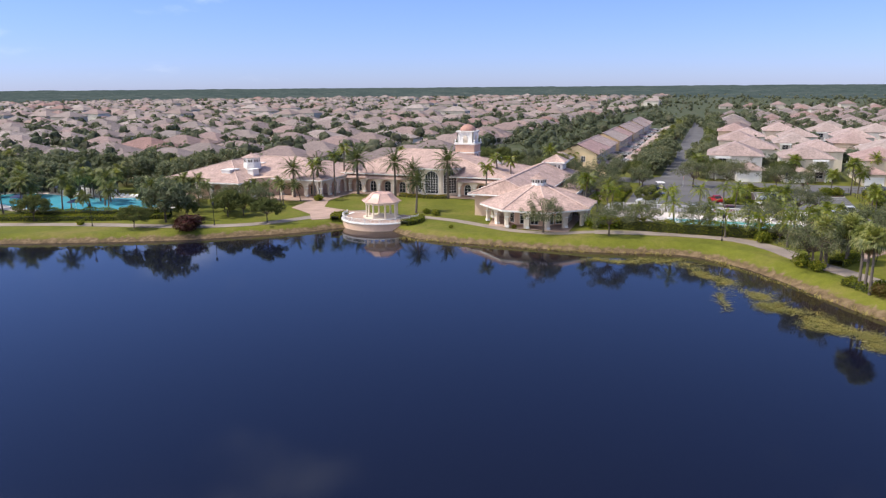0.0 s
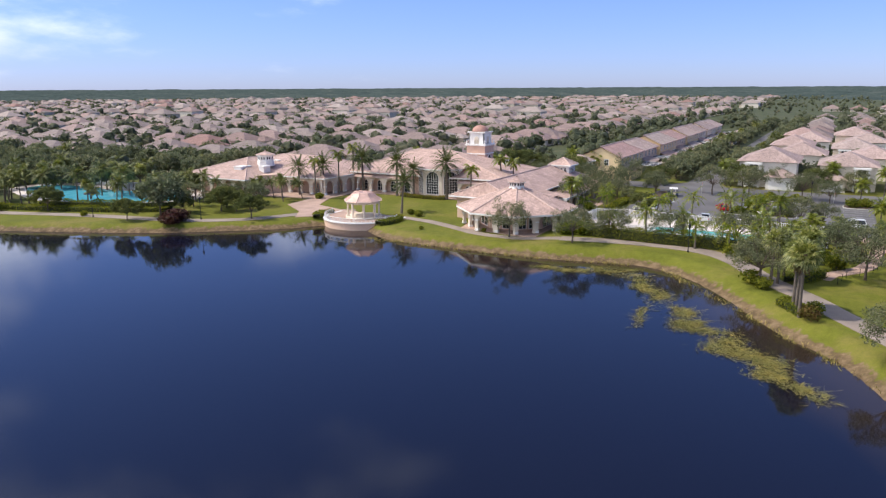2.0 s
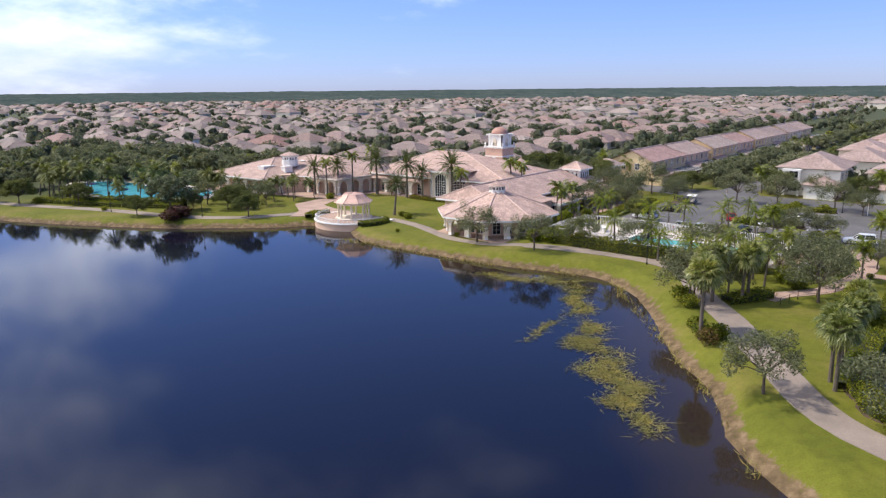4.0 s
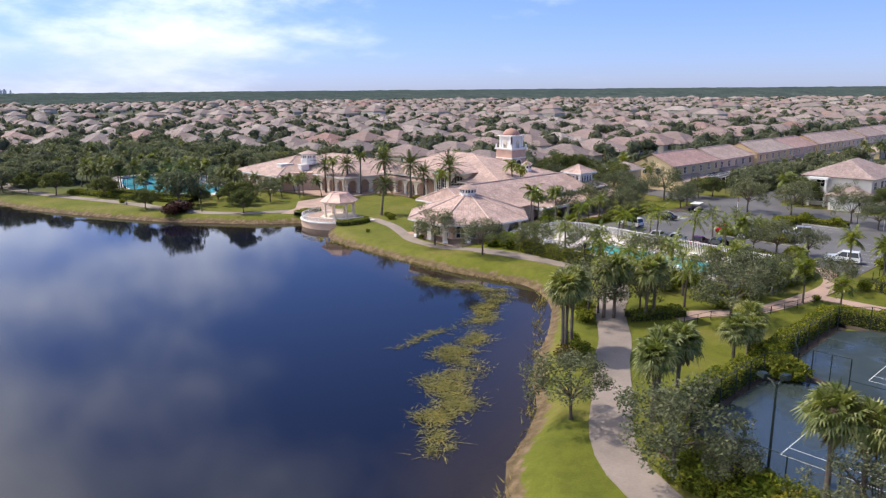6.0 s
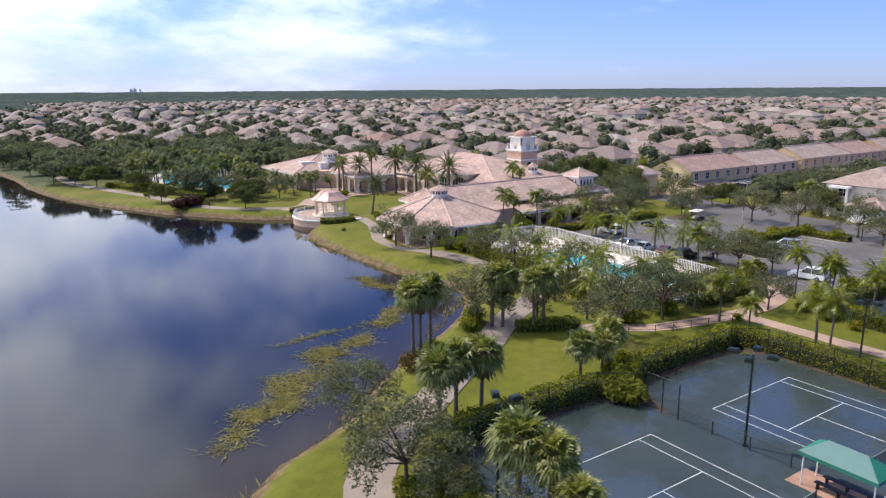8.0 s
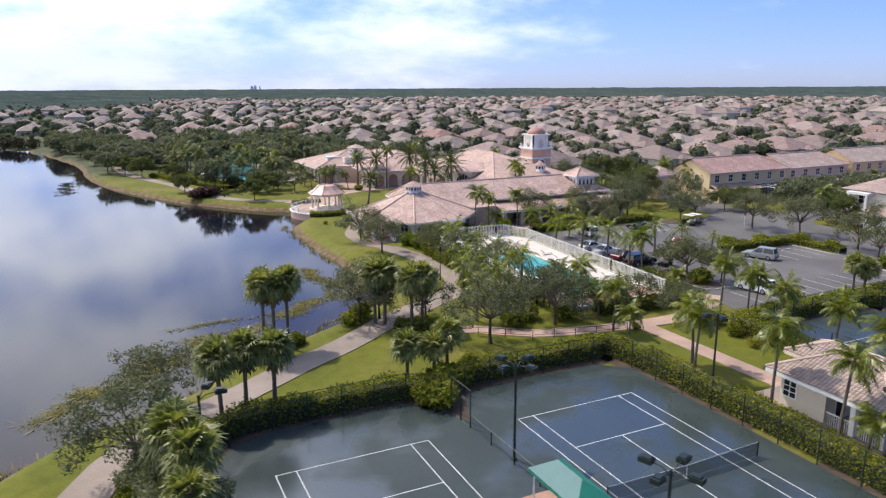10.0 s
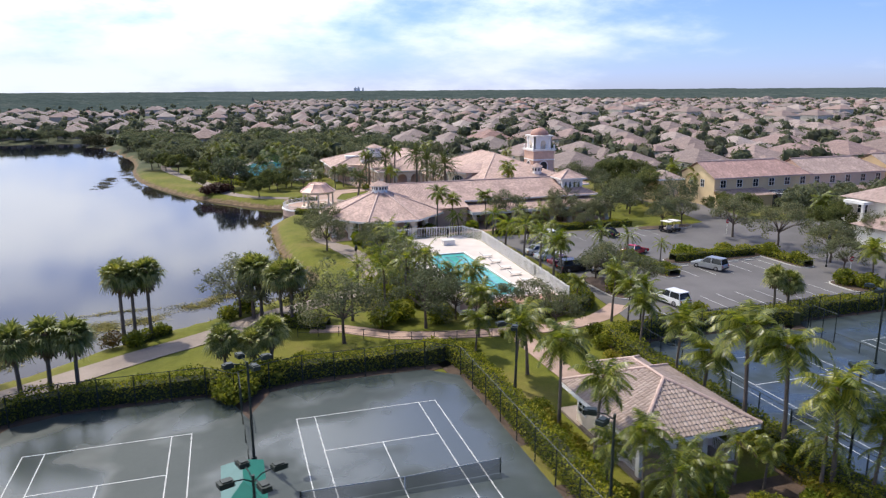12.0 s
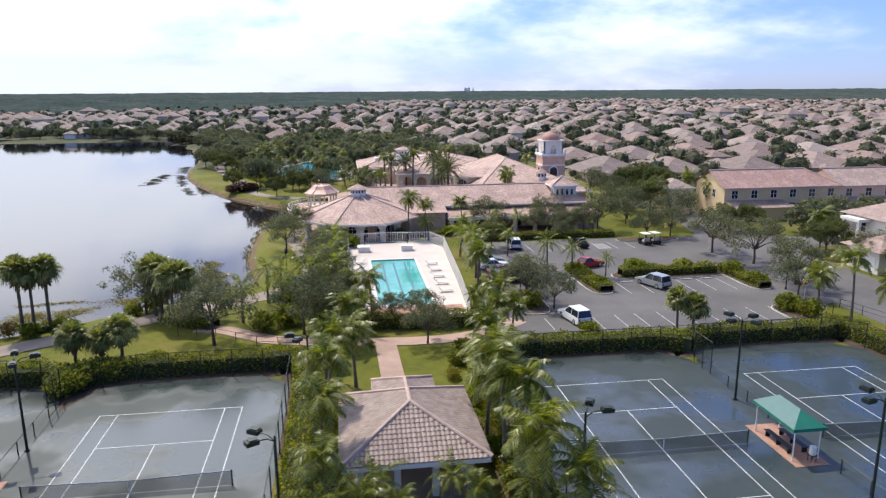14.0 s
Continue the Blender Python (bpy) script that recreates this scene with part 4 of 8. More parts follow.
def window(parent, O, d, w, h, cols=2, rows=3, arch=False, frame_mat=M_WHITE, deep=0.06, name="window", plain=False):
    """A glazed window in a wall face: O its lower left corner, d the way along the wall; the wall faces to the right of d."""
    O, d = Vector(O), Vector((*d, 0)).normalized()
    n = Vector((d.y, -d.x, 0))
    b = Build()

    def P(s, z, o):
        return O + d * s + n * o + Vector((0, 0, z))

    def bar(s0, z0, s1, z1, o):
        p = [P(s0, z0, 0), P(s1, z0, 0), P(s1, z1, 0), P(s0, z1, 0), P(s0, z0, o), P(s1, z0, o), P(s1, z1, o), P(s0, z1, o)]
        b.add(p, [(4, 5, 6, 7), (0, 4, 7, 3), (1, 2, 6, 5), (3, 7, 6, 2), (0, 1, 5, 4)])

    f = 0.09
    if not arch:
        # one welded frame: bars and mullions as the filled cells of a grid, with reveals down to the glass
        S = [-f, 0.02] + [w * i / cols + e for i in range(1, cols) for e in (-0.03, 0.03)] + [w - 0.02, w + f]
        Z = [-f, 0.0] + [h * i / rows + e for i in range(1, rows) for e in (-0.03, 0.03)] + [h, h + f]
        nz = len(Z)
        front = [P(a, c, deep) for a in S for c in Z]
        back = [P(a, c, 0.02) for a in S for c in Z]
        k = len(front)
        frame_faces, glass_faces = [], []
        for i in range(len(S) - 1):
            for j in range(nz - 1):
                q = [i * nz + j, (i + 1) * nz + j, (i + 1) * nz + j + 1, i * nz + j + 1]
                if i % 2 and j % 2:
                    glass_faces.append(tuple(v + k for v in q))
                    frame_faces += [(q[e], q[(e + 1) % 4], q[(e + 1) % 4] + k, q[e] + k) for e in range(4)]
                else:
                    frame_faces.append(tuple(q))
        rim = [i * nz for i in range(len(S))] + [(len(S) - 1) * nz + j for j in range(1, nz)] + [i * nz + nz - 1 for i in range(len(S) - 2, -1, -1)] + list(range(nz - 2, 0, -1))
        frame_faces += [(rim[e - 1] + k, rim[e] + k, rim[e], rim[e - 1]) for e in range(len(rim))]
        b.add(front + back, frame_faces)
        if plain:
            b.f += glass_faces
            b.m += [1] * len(glass_faces)
            return part(name, b, [frame_mat, M_GLASS], parent)
        fr = part(name, b, frame_mat, parent)
        g = Build()
        g.face([P(0, 0, 0.024), P(w, 0, 0.024), P(w, h, 0.024), P(0, h, 0.024)])
        part("pane", g, M_GLASS, fr)
        return fr
    bar(-f, -f, w + f, 0.0, deep)
    bar(-f, 0, 0.02, h, deep)
    bar(w - 0.02, 0, w + f, h, deep)
    for i in range(1, cols):
        bar(w * i / cols - 0.03, 0, w * i / cols + 0.03, h, deep * 0.8)
    for i in range(1, rows):
        bar(0, h * i / rows - 0.03, w, h * i / rows + 0.03, deep * 0.8)
    g = Build()
    R = w / 2
    K = 12
    arc = [(R - R * math.cos(math.pi * k / K), h + R * math.sin(math.pi * k / K)) for k in range(K + 1)]
    arco = [(R - (R + f) * math.cos(math.pi * k / K), h + (R + f) * math.sin(math.pi * k / K)) for k in range(K + 1)]
    for k in range(K):
        b.face([P(*arc[k], deep), P(*arc[k + 1], deep), P(*arco[k + 1], deep), P(*arco[k], deep)])
        b.face([P(*arco[k], 0), P(*arco[k + 1], 0), P(*arco[k + 1], deep), P(*arco[k], deep)])
    bar(0, h - 0.03, w, h + 0.03, deep * 0.8)
    for i in range(1, cols):
        s = w * i / cols
        bar(s - 0.03, h, s + 0.03, h + math.sqrt(max(0, R * R - (s - R) ** 2)), deep * 0.8)
    g.face([P(0, 0, 0.02), P(w, 0, 0.02)] + [P(s, z, 0.02) for s, z in arc[::-1]])
    fr = part(name, b, frame_mat, parent)
    part("pane", g, M_GLASS, fr)
    return fr


def cupola(parent, x, y, z, r=1.45, h=1.5):
    b = Build()
    b.lathe(x, y, [(r * 1.08, z - 1.2), (r * 1.08, z + 0.15), (r, z + 0.2), (r, z + h), (r * 1.22, z + h + 0.05), (r * 1.22, z + h + 0.2)], 8)
    c = part("cupola", b, M_WHITE, parent, "white octagonal roof lantern")
    b = Build()
    for k in range(8):
        a0, a1 = 2 * math.pi * k / 8, 2 * math.pi * (k + 1) / 8
        e = r * 1.35
        b.face([(x + e * math.cos(a0), y + e * math.sin(a0), z + h + 0.2), (x + e * math.cos(a1), y + e * math.sin(a1), z + h + 0.2), (x, y, z + h + 1.1)])
    b.lathe(x, y, [(0.14, z + h + 1.0), (0.18, z + h + 1.15), (0.02, z + h + 1.4)], 8)
    part("cupola_roof", b, M_TILE, c, uv=True)
    for k in range(8):
        a = 2 * math.pi * (k + 0.5) / 8
        for s in (-0.3, 0.3):
            dx, dy = math.cos(a), math.sin(a)
            rr = r * math.cos(math.pi / 8) + 0.012
            ox, oy = x + dx * rr - dy * s, y + dy * rr + dx * s
            # louvre slot as a flat face, its inner shade painted dark
            g = Build()
            q = [(ox + dy * 0.16, oy - dx * 0.16), (ox - dy * 0.16, oy + dx * 0.16)]
            g.face([(*q[0], z + 0.55), (*q[1], z + 0.55), (*q[1], z + 1.15), (*q[0], z + 1.15)])
            part("louvre", g, M_RECESS_SHADE, c)


# ---- clubhouse ----
club = thing("clubhouse", "peach stucco clubhouse with barrel tile roofs and arcades", "clubhouse", (0, 0, -0.4))
FZ = 1.45
b = Build()
b.slab([(12, 64), (36, 61), (66, 67), (66, 82), (72, 84), (72, 130), (60, 168), (22, 168), (30, 124), (43, 124), (43.5, 84), (30, 83), (14, 80)], 1.2, FZ)
part("terrace_floor", b, M_PAVER, club)

# octagon pavilion
OC, OR = Vector((22.3, 72.4, 0)), 10.2
pts = [OC + Vector((OR * math.cos(math.pi * (k + 0.5) / 4), OR * math.sin(math.pi * (k + 0.5) / 4), 0)) for k in range(8)]
for k in range(8):
    p, q = pts[k], pts[(k + 1) % 8]
    mid = (p + q) / 2
    if mid.x > OC.x + 8.5:
        continue
    arcade((p.x, p.y), (q.x, q.y), FZ, 4.75, 2, club, M_CREAM, 0.5, 2.0, 0.5)
inn = [OC + (p - OC) * 0.66 for p in pts]
b = Build()
b.slab([(p.x, p.y) for p in inn], FZ, 5.0)
part("wall", b, M_STUCCO, club)
for k in range(8):
    p, q = inn[k], inn[(k + 1) % 8]
    d = (q - p).normalized()
    for s in (0.6, 2.6):
        window(club, (*(p + d * s).xy, FZ + 0.3), (d.x, d.y), 1.4, 1.5, 2, 2, True)
eav = [OC + (p - OC) * 1.12 for p in pts]
b, hips = Build(), []
apex = Vector((OC.x, OC.y, 8.9))
for k in range(8):
    p, q = eav[k] + Vector((0, 0, 4.85)), eav[(k + 1) % 8] + Vector((0, 0, 4.85))
    b.face([p, q, apex])
    hips.append(Build().tube([p + Vector((0, 0, 0.05)), apex], 0.15, 6))
b.face([(p.x, p.y, 4.8) for p in eav[::-1]])
ro = part("roof", b, M_TILE, club, uv=True)
for h_ in hips:
    part("ridge", h_, M_RIDGE, ro, "paler hip tiles")
b = Build()
for k in range(8):
    p, q = eav[k], eav[(k + 1) % 8]
    o = [(p - OC) * 0.985 + OC, (q - OC) * 0.985 + OC]
    b.add([(p.x, p.y, 4.86), (q.x, q.y, 4.86), (q.x, q.y, 4.55), (p.x, p.y, 4.55), (o[0].x, o[0].y, 4.55), (o[1].x, o[1].y, 4.55)], [(3, 2, 1, 0), (4, 5, 2, 3)])
part("fascia", b, M_WHITE, ro)
cupola(club, OC.x, OC.y, 8.3, 1.45, 1.05)

# front wing beside the car park
b = Build()
b.box(24, 73.6, 1.2, 65, 86, 5.9)
part("wall", b, M_STUCCO, club)
hip_roof(22.5, 72.7, 66.2, 87, 5.9, (24.0, 79.6, 8.7), (59.5, 79.6, 8.7), club, M_TILE)
b = Build()
b.box(29.9, 69.9, 1.2, 37.9, 73.6, 5.3)
part("wall", b, M_STUCCO, club)
b = Build()
b.face([(29.5, 69.4, 5.2), (38.2, 69.4, 5.2), (38.2, 73.4, 6.1), (29.5, 73.4, 6.1)])
part("roof", b, M_TILE, club, uv=True)
# lower loggia with square pillars
b = Build()
b.face([(38.4, 68.2, 4.35), (66.5, 68.2, 4.35), (66.5, 73.5, 5.25), (38.4, 73.5, 5.25)])
b.face([(38.4, 68.2, 4.2), (38.4, 73.5, 4.2), (66.5, 73.5, 4.2), (66.5, 68.2, 4.2)])
lr = part("roof", b, M_TILE, club, uv=True)
b = Build()
b.box(38.3, 68.05, 3.9, 66.6, 68.2, 4.4)
b.box(38.3, 68.2, 3.9, 38.45, 73.4, 4.4)
part("fascia", b, M_WHITE, lr)
for i in range(8):
    x = 38.9 + i * 3.87
    b = Build()
    b.box(x - 0.35, 68.4, FZ, x + 0.35, 69.1, 3.95)
    b.box(x - 0.45, 68.3, FZ, x + 0.45, 69.2, FZ + 0.4)
    part("pillar", b, M_CREAM, club)
for i in range(7):
    window(club, (40.0 + i * 3.7, 73.6, FZ + (0.1 if i % 2 else 0.9)), (1, 0), 1.9, 2.1 if i % 2 else 1.3, 2, 2)
# corner turret
b = Build()
b.box(59.8, 75.3, 5.0, 64.2, 79.7, 8.8)
tur = part("turret", b, M_WHITE, club, "white square corner turret")
for i in range(4):
    window(tur, (60.25 + i * 0.95, 75.3, 6.7), (1, 0), 0.5, 1.1, 1, 1, True, name="slot_window")
    window(tur, (59.8, 79.25 - i * 0.95, 6.7), (0, -1), 0.5, 1.1, 1, 1, True, name="slot_window")
hip_roof(59.2, 74.7, 64.8, 80.3, 8.8, (62.0, 77.45, 10.3), (62.0, 77.55, 10.3), tur, M_TILE)
cupola(club, 62.2, 92.6, 7.9, 1.0, 1.3)

# great hall
b = Build()
b.box(47.5, 86, 1.2, 70, 129, 6.0)
part("wall", b, M_STUCCO, club)
hip_roof(45.9, 85, 71, 130, 6.1, (57.4, 106.0, 11.3), (57.4, 115.5, 11.3), club, M_TILE)
# arched window bay
bay = [(47.6, 97.9), (44.6, 101.2), (44.6, 106.0), (47.6, 109.3)]
b = Build()
b.slab(bay[::-1] + [(52, 97.9), (52, 109.3)][::1], 1.2, 8.0)
part("bay_wall", b, M_CREAM, club)
for p, q in zip(bay[::-1], bay[::-1][1:]):
    d = (Vector(q) - Vector(p))
    L = d.length
    d.normalize()
    w = 3.3
    s = (L - w) / 2
    window(club, (p[0] + d.x * s, p[1] + d.y * s, 2.1), (d.x, d.y), w, 3.6, 5, 6, True, deep=0.1)
b = Build()
tip = (53.5, 103.6, 9.6)
ez = 8.05
eb = [(46.9, 96.9), (43.8, 100.8), (43.8, 106.4), (46.9, 110.3), (53, 110.3), (53, 96.9)]
for p, q in zip(eb, eb[1:] + eb[:1]):
    b.face([(*q, ez), (*p, ez), tip])
b.face([(*p, ez - 0.05) for p in eb])
part("roof", b, M_TILE, club, uv=True)
b = Build()
for p, q in zip(eb, eb[1:]):
    b.face([(*p, ez - 0.35), (*q, ez - 0.35), (*q, ez), (*p, ez)])
part("fascia", b, M_WHITE, club)
# side arcades of the hall
for (p0, p1, n) in (((45.6, 97.3), (45.6, 85.6), 3), ((45.6, 126.5), (45.6, 110.0), 4)):
    arcade(p0, p1, FZ, 4.9, n, club, M_CREAM, 0.5, 2.0, 0.5)
b = Build()
b.face([(44.9, 84.9, 4.95), (47.9, 84.9, 6.05), (47.9, 97.5, 6.05), (44.9, 97.5, 4.95)][::-1])
part("roof", b, M_TILE, club, uv=True)
b = Build()
b.face([(44.9, 110.0, 4.95), (47.9, 110.0, 6.05), (47.9, 127, 6.05), (44.9, 127, 4.95)][::-1])
part("roof", b, M_TILE, club, uv=True)
for y in (88, 92, 95.5, 112.5, 116.5, 120.5, 124.5):
    window(club, (47.5, y + 0.8, FZ + 0.1), (0, -1), 1.6, 1.7, 2, 2, True)

# west wing
b = Build()
b.slab([(47.5, 127), (37.5, 131.5), (35.5, 140), (26.5, 146), (26, 166), (57, 166), (62, 127)], 1.2, 5.9)
part("wall", b, M_STUCCO, club)
hip_roof(33.5, 127.2, 62, 167, 5.6, (47, 141, 9.4), (47, 152, 9.4), club, M_TILE)
hip_roof(24.0, 143.5, 52, 167.2, 5.4, (37, 155, 9.2), (42, 155, 9.2), club, M_TILE)
for p0, p1, n in (((34.3, 142.5), (34.3, 128.6), 4), ((34.6, 127.9), (45.4, 127.0), 3), ((24.8, 163.5), (24.8, 144.6), 5), ((25.2, 144.2), (34.0, 143.2), 2)):
    arcade(p0, p1, FZ, 5.15, n, club, M_CREAM, 0.5, 2.0, 0.5)
for i in range(4):
    window(club, (37.3, 140 - i * 2.2, FZ + 0.1), (0, -1), 1.3, 1.7, 2, 2, True)
cupola(club, 37.2, 149.0, 8.5, 2.0, 1.5)
for x, y, w, h in ((31.0, 151, 3.6, 0.1), (34.0, 146.5, 2.4, 0.0), (43.5, 150, 3.0, 0.6)):
    b = Build()
    b.box(x - w / 2, y - w / 3, 6.0, x + w / 2, y + w / 3, 7.6 + h)
    b.box(x - w / 2 - 0.12, y - w / 3 - 0.12, 7.5 + h, x + w / 2 + 0.12, y + w / 3 + 0.12, 7.7 + h)
    part("roof_parapet", b, M_WHITE, club, "white roof parapet box")

# bell tower
tw = thing("bell_tower", "peach and white bell tower with a terracotta dome", "tower", (67.0, 102.1, -0.4))
b = Build()
b.box(-2.6, -2.6, 1.2, 2.6, 2.6, 12.2)
part("shaft", b, M_PEACHBR, tw)
for z, e in ((12.2, 2.95), (9.9, 2.72)):
    b = Build()
    b.box(-e + 0.14, -e + 0.14, z - 0.16, e - 0.14, e - 0.14, z + 0.02)
    b.box(-e, -e, z + 0.02, e, e, z + 0.30)
    part("cornice", b, M_WHITE, tw)
for a in range(4):
    m = Matrix.Rotation(a * math.pi / 2, 4, "Z")
    b = Build()
    arch_bay(b, Vector((-2.15, -2.15, 0)), Vector((1, 0, 0)), 4.3, 1.5, 12.5, 15.35, 1.1, 0.42)
    b.v = [tuple(m @ Vector(p)) for p in b.v]
    part("belfry_arch", b, M_WHITE, tw)
    b = Build()
    b.lathe(0, 0, [(0.58, 0.0), (0.58, 0.1), (0.44, 0.12)], 16)
    b.v = [tuple(m @ Vector((p[0], -2.15 - p[2], 13.9 + p[1]))) for p in b.v]
    part("clock_face", b, M_CREAM, tw)
    for sx in (-1.62, 1.62):
        b = Build()
        b.box(sx - 0.3, -2.27, 12.5, sx + 0.3, -2.15, 15.35)
        b.v = [tuple(m @ Vector(p)) for p in b.v]
        part("pilaster", b, M_WHITE, tw)
    b = Build()
    b.lathe(0, 0, [(0.22, 12.5), (0.22, 12.7), (0.14, 12.8), (0.24, 13.15), (0.05, 13.5)], 8)
    b.v = [tuple(m @ Vector((p[0] + 2.62, p[1] - 2.62, p[2]))) for p in b.v]
    part("urn", b, M_WHITE, tw)
    arc = [(0.85 * math.cos(math.pi * k / 8), 8.75 + 0.85 * math.sin(math.pi * k / 8)) for k in range(9)]
    # no real opening: a flat face coloured with the arch's shade
    b = Build()
    b.face([tuple(m @ Vector(p)) for p in [(-0.85, -2.612, 6.9), (0.85, -2.612, 6.9)] + [(x, -2.612, z) for x, z in arc]])
    part("arched_opening", b, M_RECESS_SHADE, tw)
    b = Build()
    rim = [(-1.02, 6.9)] + [(1.2 * x, 8.75 + (z - 8.75) * 1.2) for x, z in arc[::-1]] + [(1.02, 6.9)]
    b.tube([tuple(m @ Vector((x, -2.64, z))) for x, z in rim], 0.12, 5)
    part("arch_moulding", b, M_WHITE, tw)
b = Build()
b.box(-1.7, -1.7, 12.3, 1.7, 1.7, 15.3)
part("belfry_core", b, M_CREAM, tw)
b = Build()
b.box(-2.5, -2.5, 15.35, 2.5, 2.5, 15.62)
part("cornice", b, M_WHITE, tw)
b = Build()
b.lathe(0, 0, [(2.15 * math.cos(a), 15.6 + 1.65 * math.sin(a)) for a in [math.pi / 2 * k / 8 for k in range(8)]] + [(0.12, 17.22), (0.14, 17.34), (0.02, 17.6)], 20)
part("dome", b, M_DOME, tw, "terracotta tiled dome", smooth=True)

# ---- gazebo on its round terrace ----
ter = thing("round_terrace", "half-round peach lakeside terrace with white railing", "terrace", (15.4, 102.8, -0.4))
TR = 8.0
arc = [(TR * math.cos(a), TR * math.sin(a)) for a in [math.pi * (0.5 + k / 24) for k in range(25)]]
pts = arc + [(3.0, -TR), (3.0, TR)]
b = Build()
b.slab(pts, -1.4, 1.44)
part("retaining_wall", b, M_STUCCO, ter)
b = Build()
b.slab([(x * 1.025, y * 1.025) for x, y in arc] + [(3.0, -TR * 1.025), (3.0, TR * 1.025)], 1.36, 1.52)
part("coping", b, M_WHITE, ter)
b = Build()
b.slab([(x * 0.94, y * 0.94) for x, y in pts], 1.45, 1.54)
part("terrace_paving", b, M_PAVER, ter)
rail = thing("terrace_railing", "low white balustrade round the terrace", "railing", (15.4, 102.8, 1.12))
for z in (0.12, 0.85):
    b = Build()
    b.tube([(x * 0.985, y * 0.985, z) for x, y in arc], 0.05, 6)
    part("rail", b, M_WHITE, rail)
for k in range(0, 97):
    a = math.pi * (0.5 + k / 96)
    x, y = TR * 0.985 * math.cos(a), TR * 0.985 * math.sin(a)
    b = Build()
    r = 0.085 if k % 12 == 0 else 0.028
    b.tube([(x, y, 0), (x, y, 1.0 if k % 12 == 0 else 0.85)], r, 5)
    part("post" if k % 12 == 0 else "baluster", b, M_WHITE, rail)
gz = thing("gazebo", "cream lakeside gazebo with a copper hipped roof", "gazebo", (15.0, 102.6, 1.14), 15)
b = Build()
b.lathe(0, 0, [(3.9, 0), (3.9, 0.16), (3.6, 0.18)], 8)
part("plinth", b, M_CREAM, gz)
for k in range(8):
    a = math.pi * (k + 0.5) / 4
    b = Build()
    b.lathe(3.1 * math.cos(a), 3.1 * math.sin(a), [(0.28, 0.16), (0.28, 0.5), (0.19, 0.56), (0.17, 2.6), (0.27, 2.7), (0.27, 2.9)], 10)
    part("column", b, M_CREAM, gz)
b = Build()
b.lathe(0, 0, [(3.0, 2.85), (3.5, 2.85), (3.5, 3.2), (3.95, 3.25), (3.95, 3.4)], 8)
part("entablature", b, M_CREAM, gz)
prof = [(4.05, 3.30), (3.5, 3.62), (2.75, 4.12), (2.15, 4.68), (2.05, 4.82), (1.6, 4.98), (0.1, 5.08)]
for k in range(8):
    a0, a1 = math.pi * k / 4, math.pi * (k + 1) / 4
    b = Build()
    for (r0, z0), (r1, z1) in zip(prof, prof[1:]):
        b.face([(r0 * math.cos(a0), r0 * math.sin(a0), z0), (r0 * math.cos(a1), r0 * math.sin(a1), z0), (r1 * math.cos(a1), r1 * math.sin(a1), z1), (r1 * math.cos(a0), r1 * math.sin(a0), z1)])
    part("roof_panel", b, M_COPPER, gz)
b = Build()
for k in range(8):
    a = math.pi * k / 4
    b.tube([(r * math.cos(a), r * math.sin(a), z + 0.03) for r, z in prof], 0.07, 5)
part("roof_ribs", b, M_COPPER, gz)

# ---- tennis pavilion with laid barrel tiles ----
pv = thing("tennis_pavilion", "small cream pavilion with a pinkish barrel tile roof", "pavilion")
X0, X1, Y0, Y1, EZ = 18.9, 28.1, -16.55, -6.2, 4.55
RF, RB = (23.5, -12.3, 6.55), (23.5, -10.3, 6.55)
PORCH = (21.3, 25.7, -5.9, 5.45)
b = Build()
b.box(19.7, -15.6, 1.1, 27.4, -4.6, 1.5)
part("floor_slab", b, M_CONC, pv)
b = Build()
b.box(20.0, -10.8, 1.5, 27.1, -6.9, 4.5)
part("wall", b, M_CREAM, pv)
window(pv, (20.0, -7.2, 2.4), (0, -1), 1.1, 1.3, 2, 3)
window(pv, (27.1, -9.8, 2.4), (0, 1), 1.1, 1.3, 2, 3)
window(pv, (21.2, -10.8, 1.55), (1, 0), 1.0, 2.1, 1, 1, name="door")
window(pv, (24.6, -10.8, 1.55), (1, 0), 1.0, 2.1, 1, 1, name="door")
for x, y in ((20.1, -15.2), (22.4, -15.2), (24.8, -15.2), (27.0, -15.2), (20.1, -13.0), (27.0, -13.0), (21.6, -6.5), (25.4, -6.5)):
    b = Build()
    b.box(x - 0.2, y - 0.2, 1.5, x + 0.2, y + 0.2, 4.3)
    b.box(x - 0.26, y - 0.26, 4.05, x + 0.26, y + 0.26, 4.3)
    part("column", b, M_WHITE, pv)
b = Build()
b.box(19.8, -15.5, 4.25, 27.3, -10.8, 4.5)
part("ceiling_beam", b, M_CREAM, pv)
rl = thing("porch_railing", "white baluster railing of the pavilion porch", "railing", (0, 0, 1.5))
for (ax, ay), (cx, cy) in (((20.1, -15.2), (20.1, -10.9)), ((27.0, -15.2), (27.0, -10.9))):
    b = Build()
    b.box(ax - 0.04, ay, 0.9, ax + 0.04, cy, 0.98)
    part("rail", b, M_WHITE, rl)
    for k in range(26):
        y = ay + (cy - ay) * k / 26
        b = Build()
        b.box(ax - 0.02, y - 0.02, 0, ax + 0.02, y + 0.02, 0.9)
        part("baluster", b, M_WHITE, rl)
faces = hip_faces(X0, Y0, X1, Y1, EZ, RF, RB)
px0, px1, py, pz = PORCH
TIP = (23.5, -8.4, 6.53)
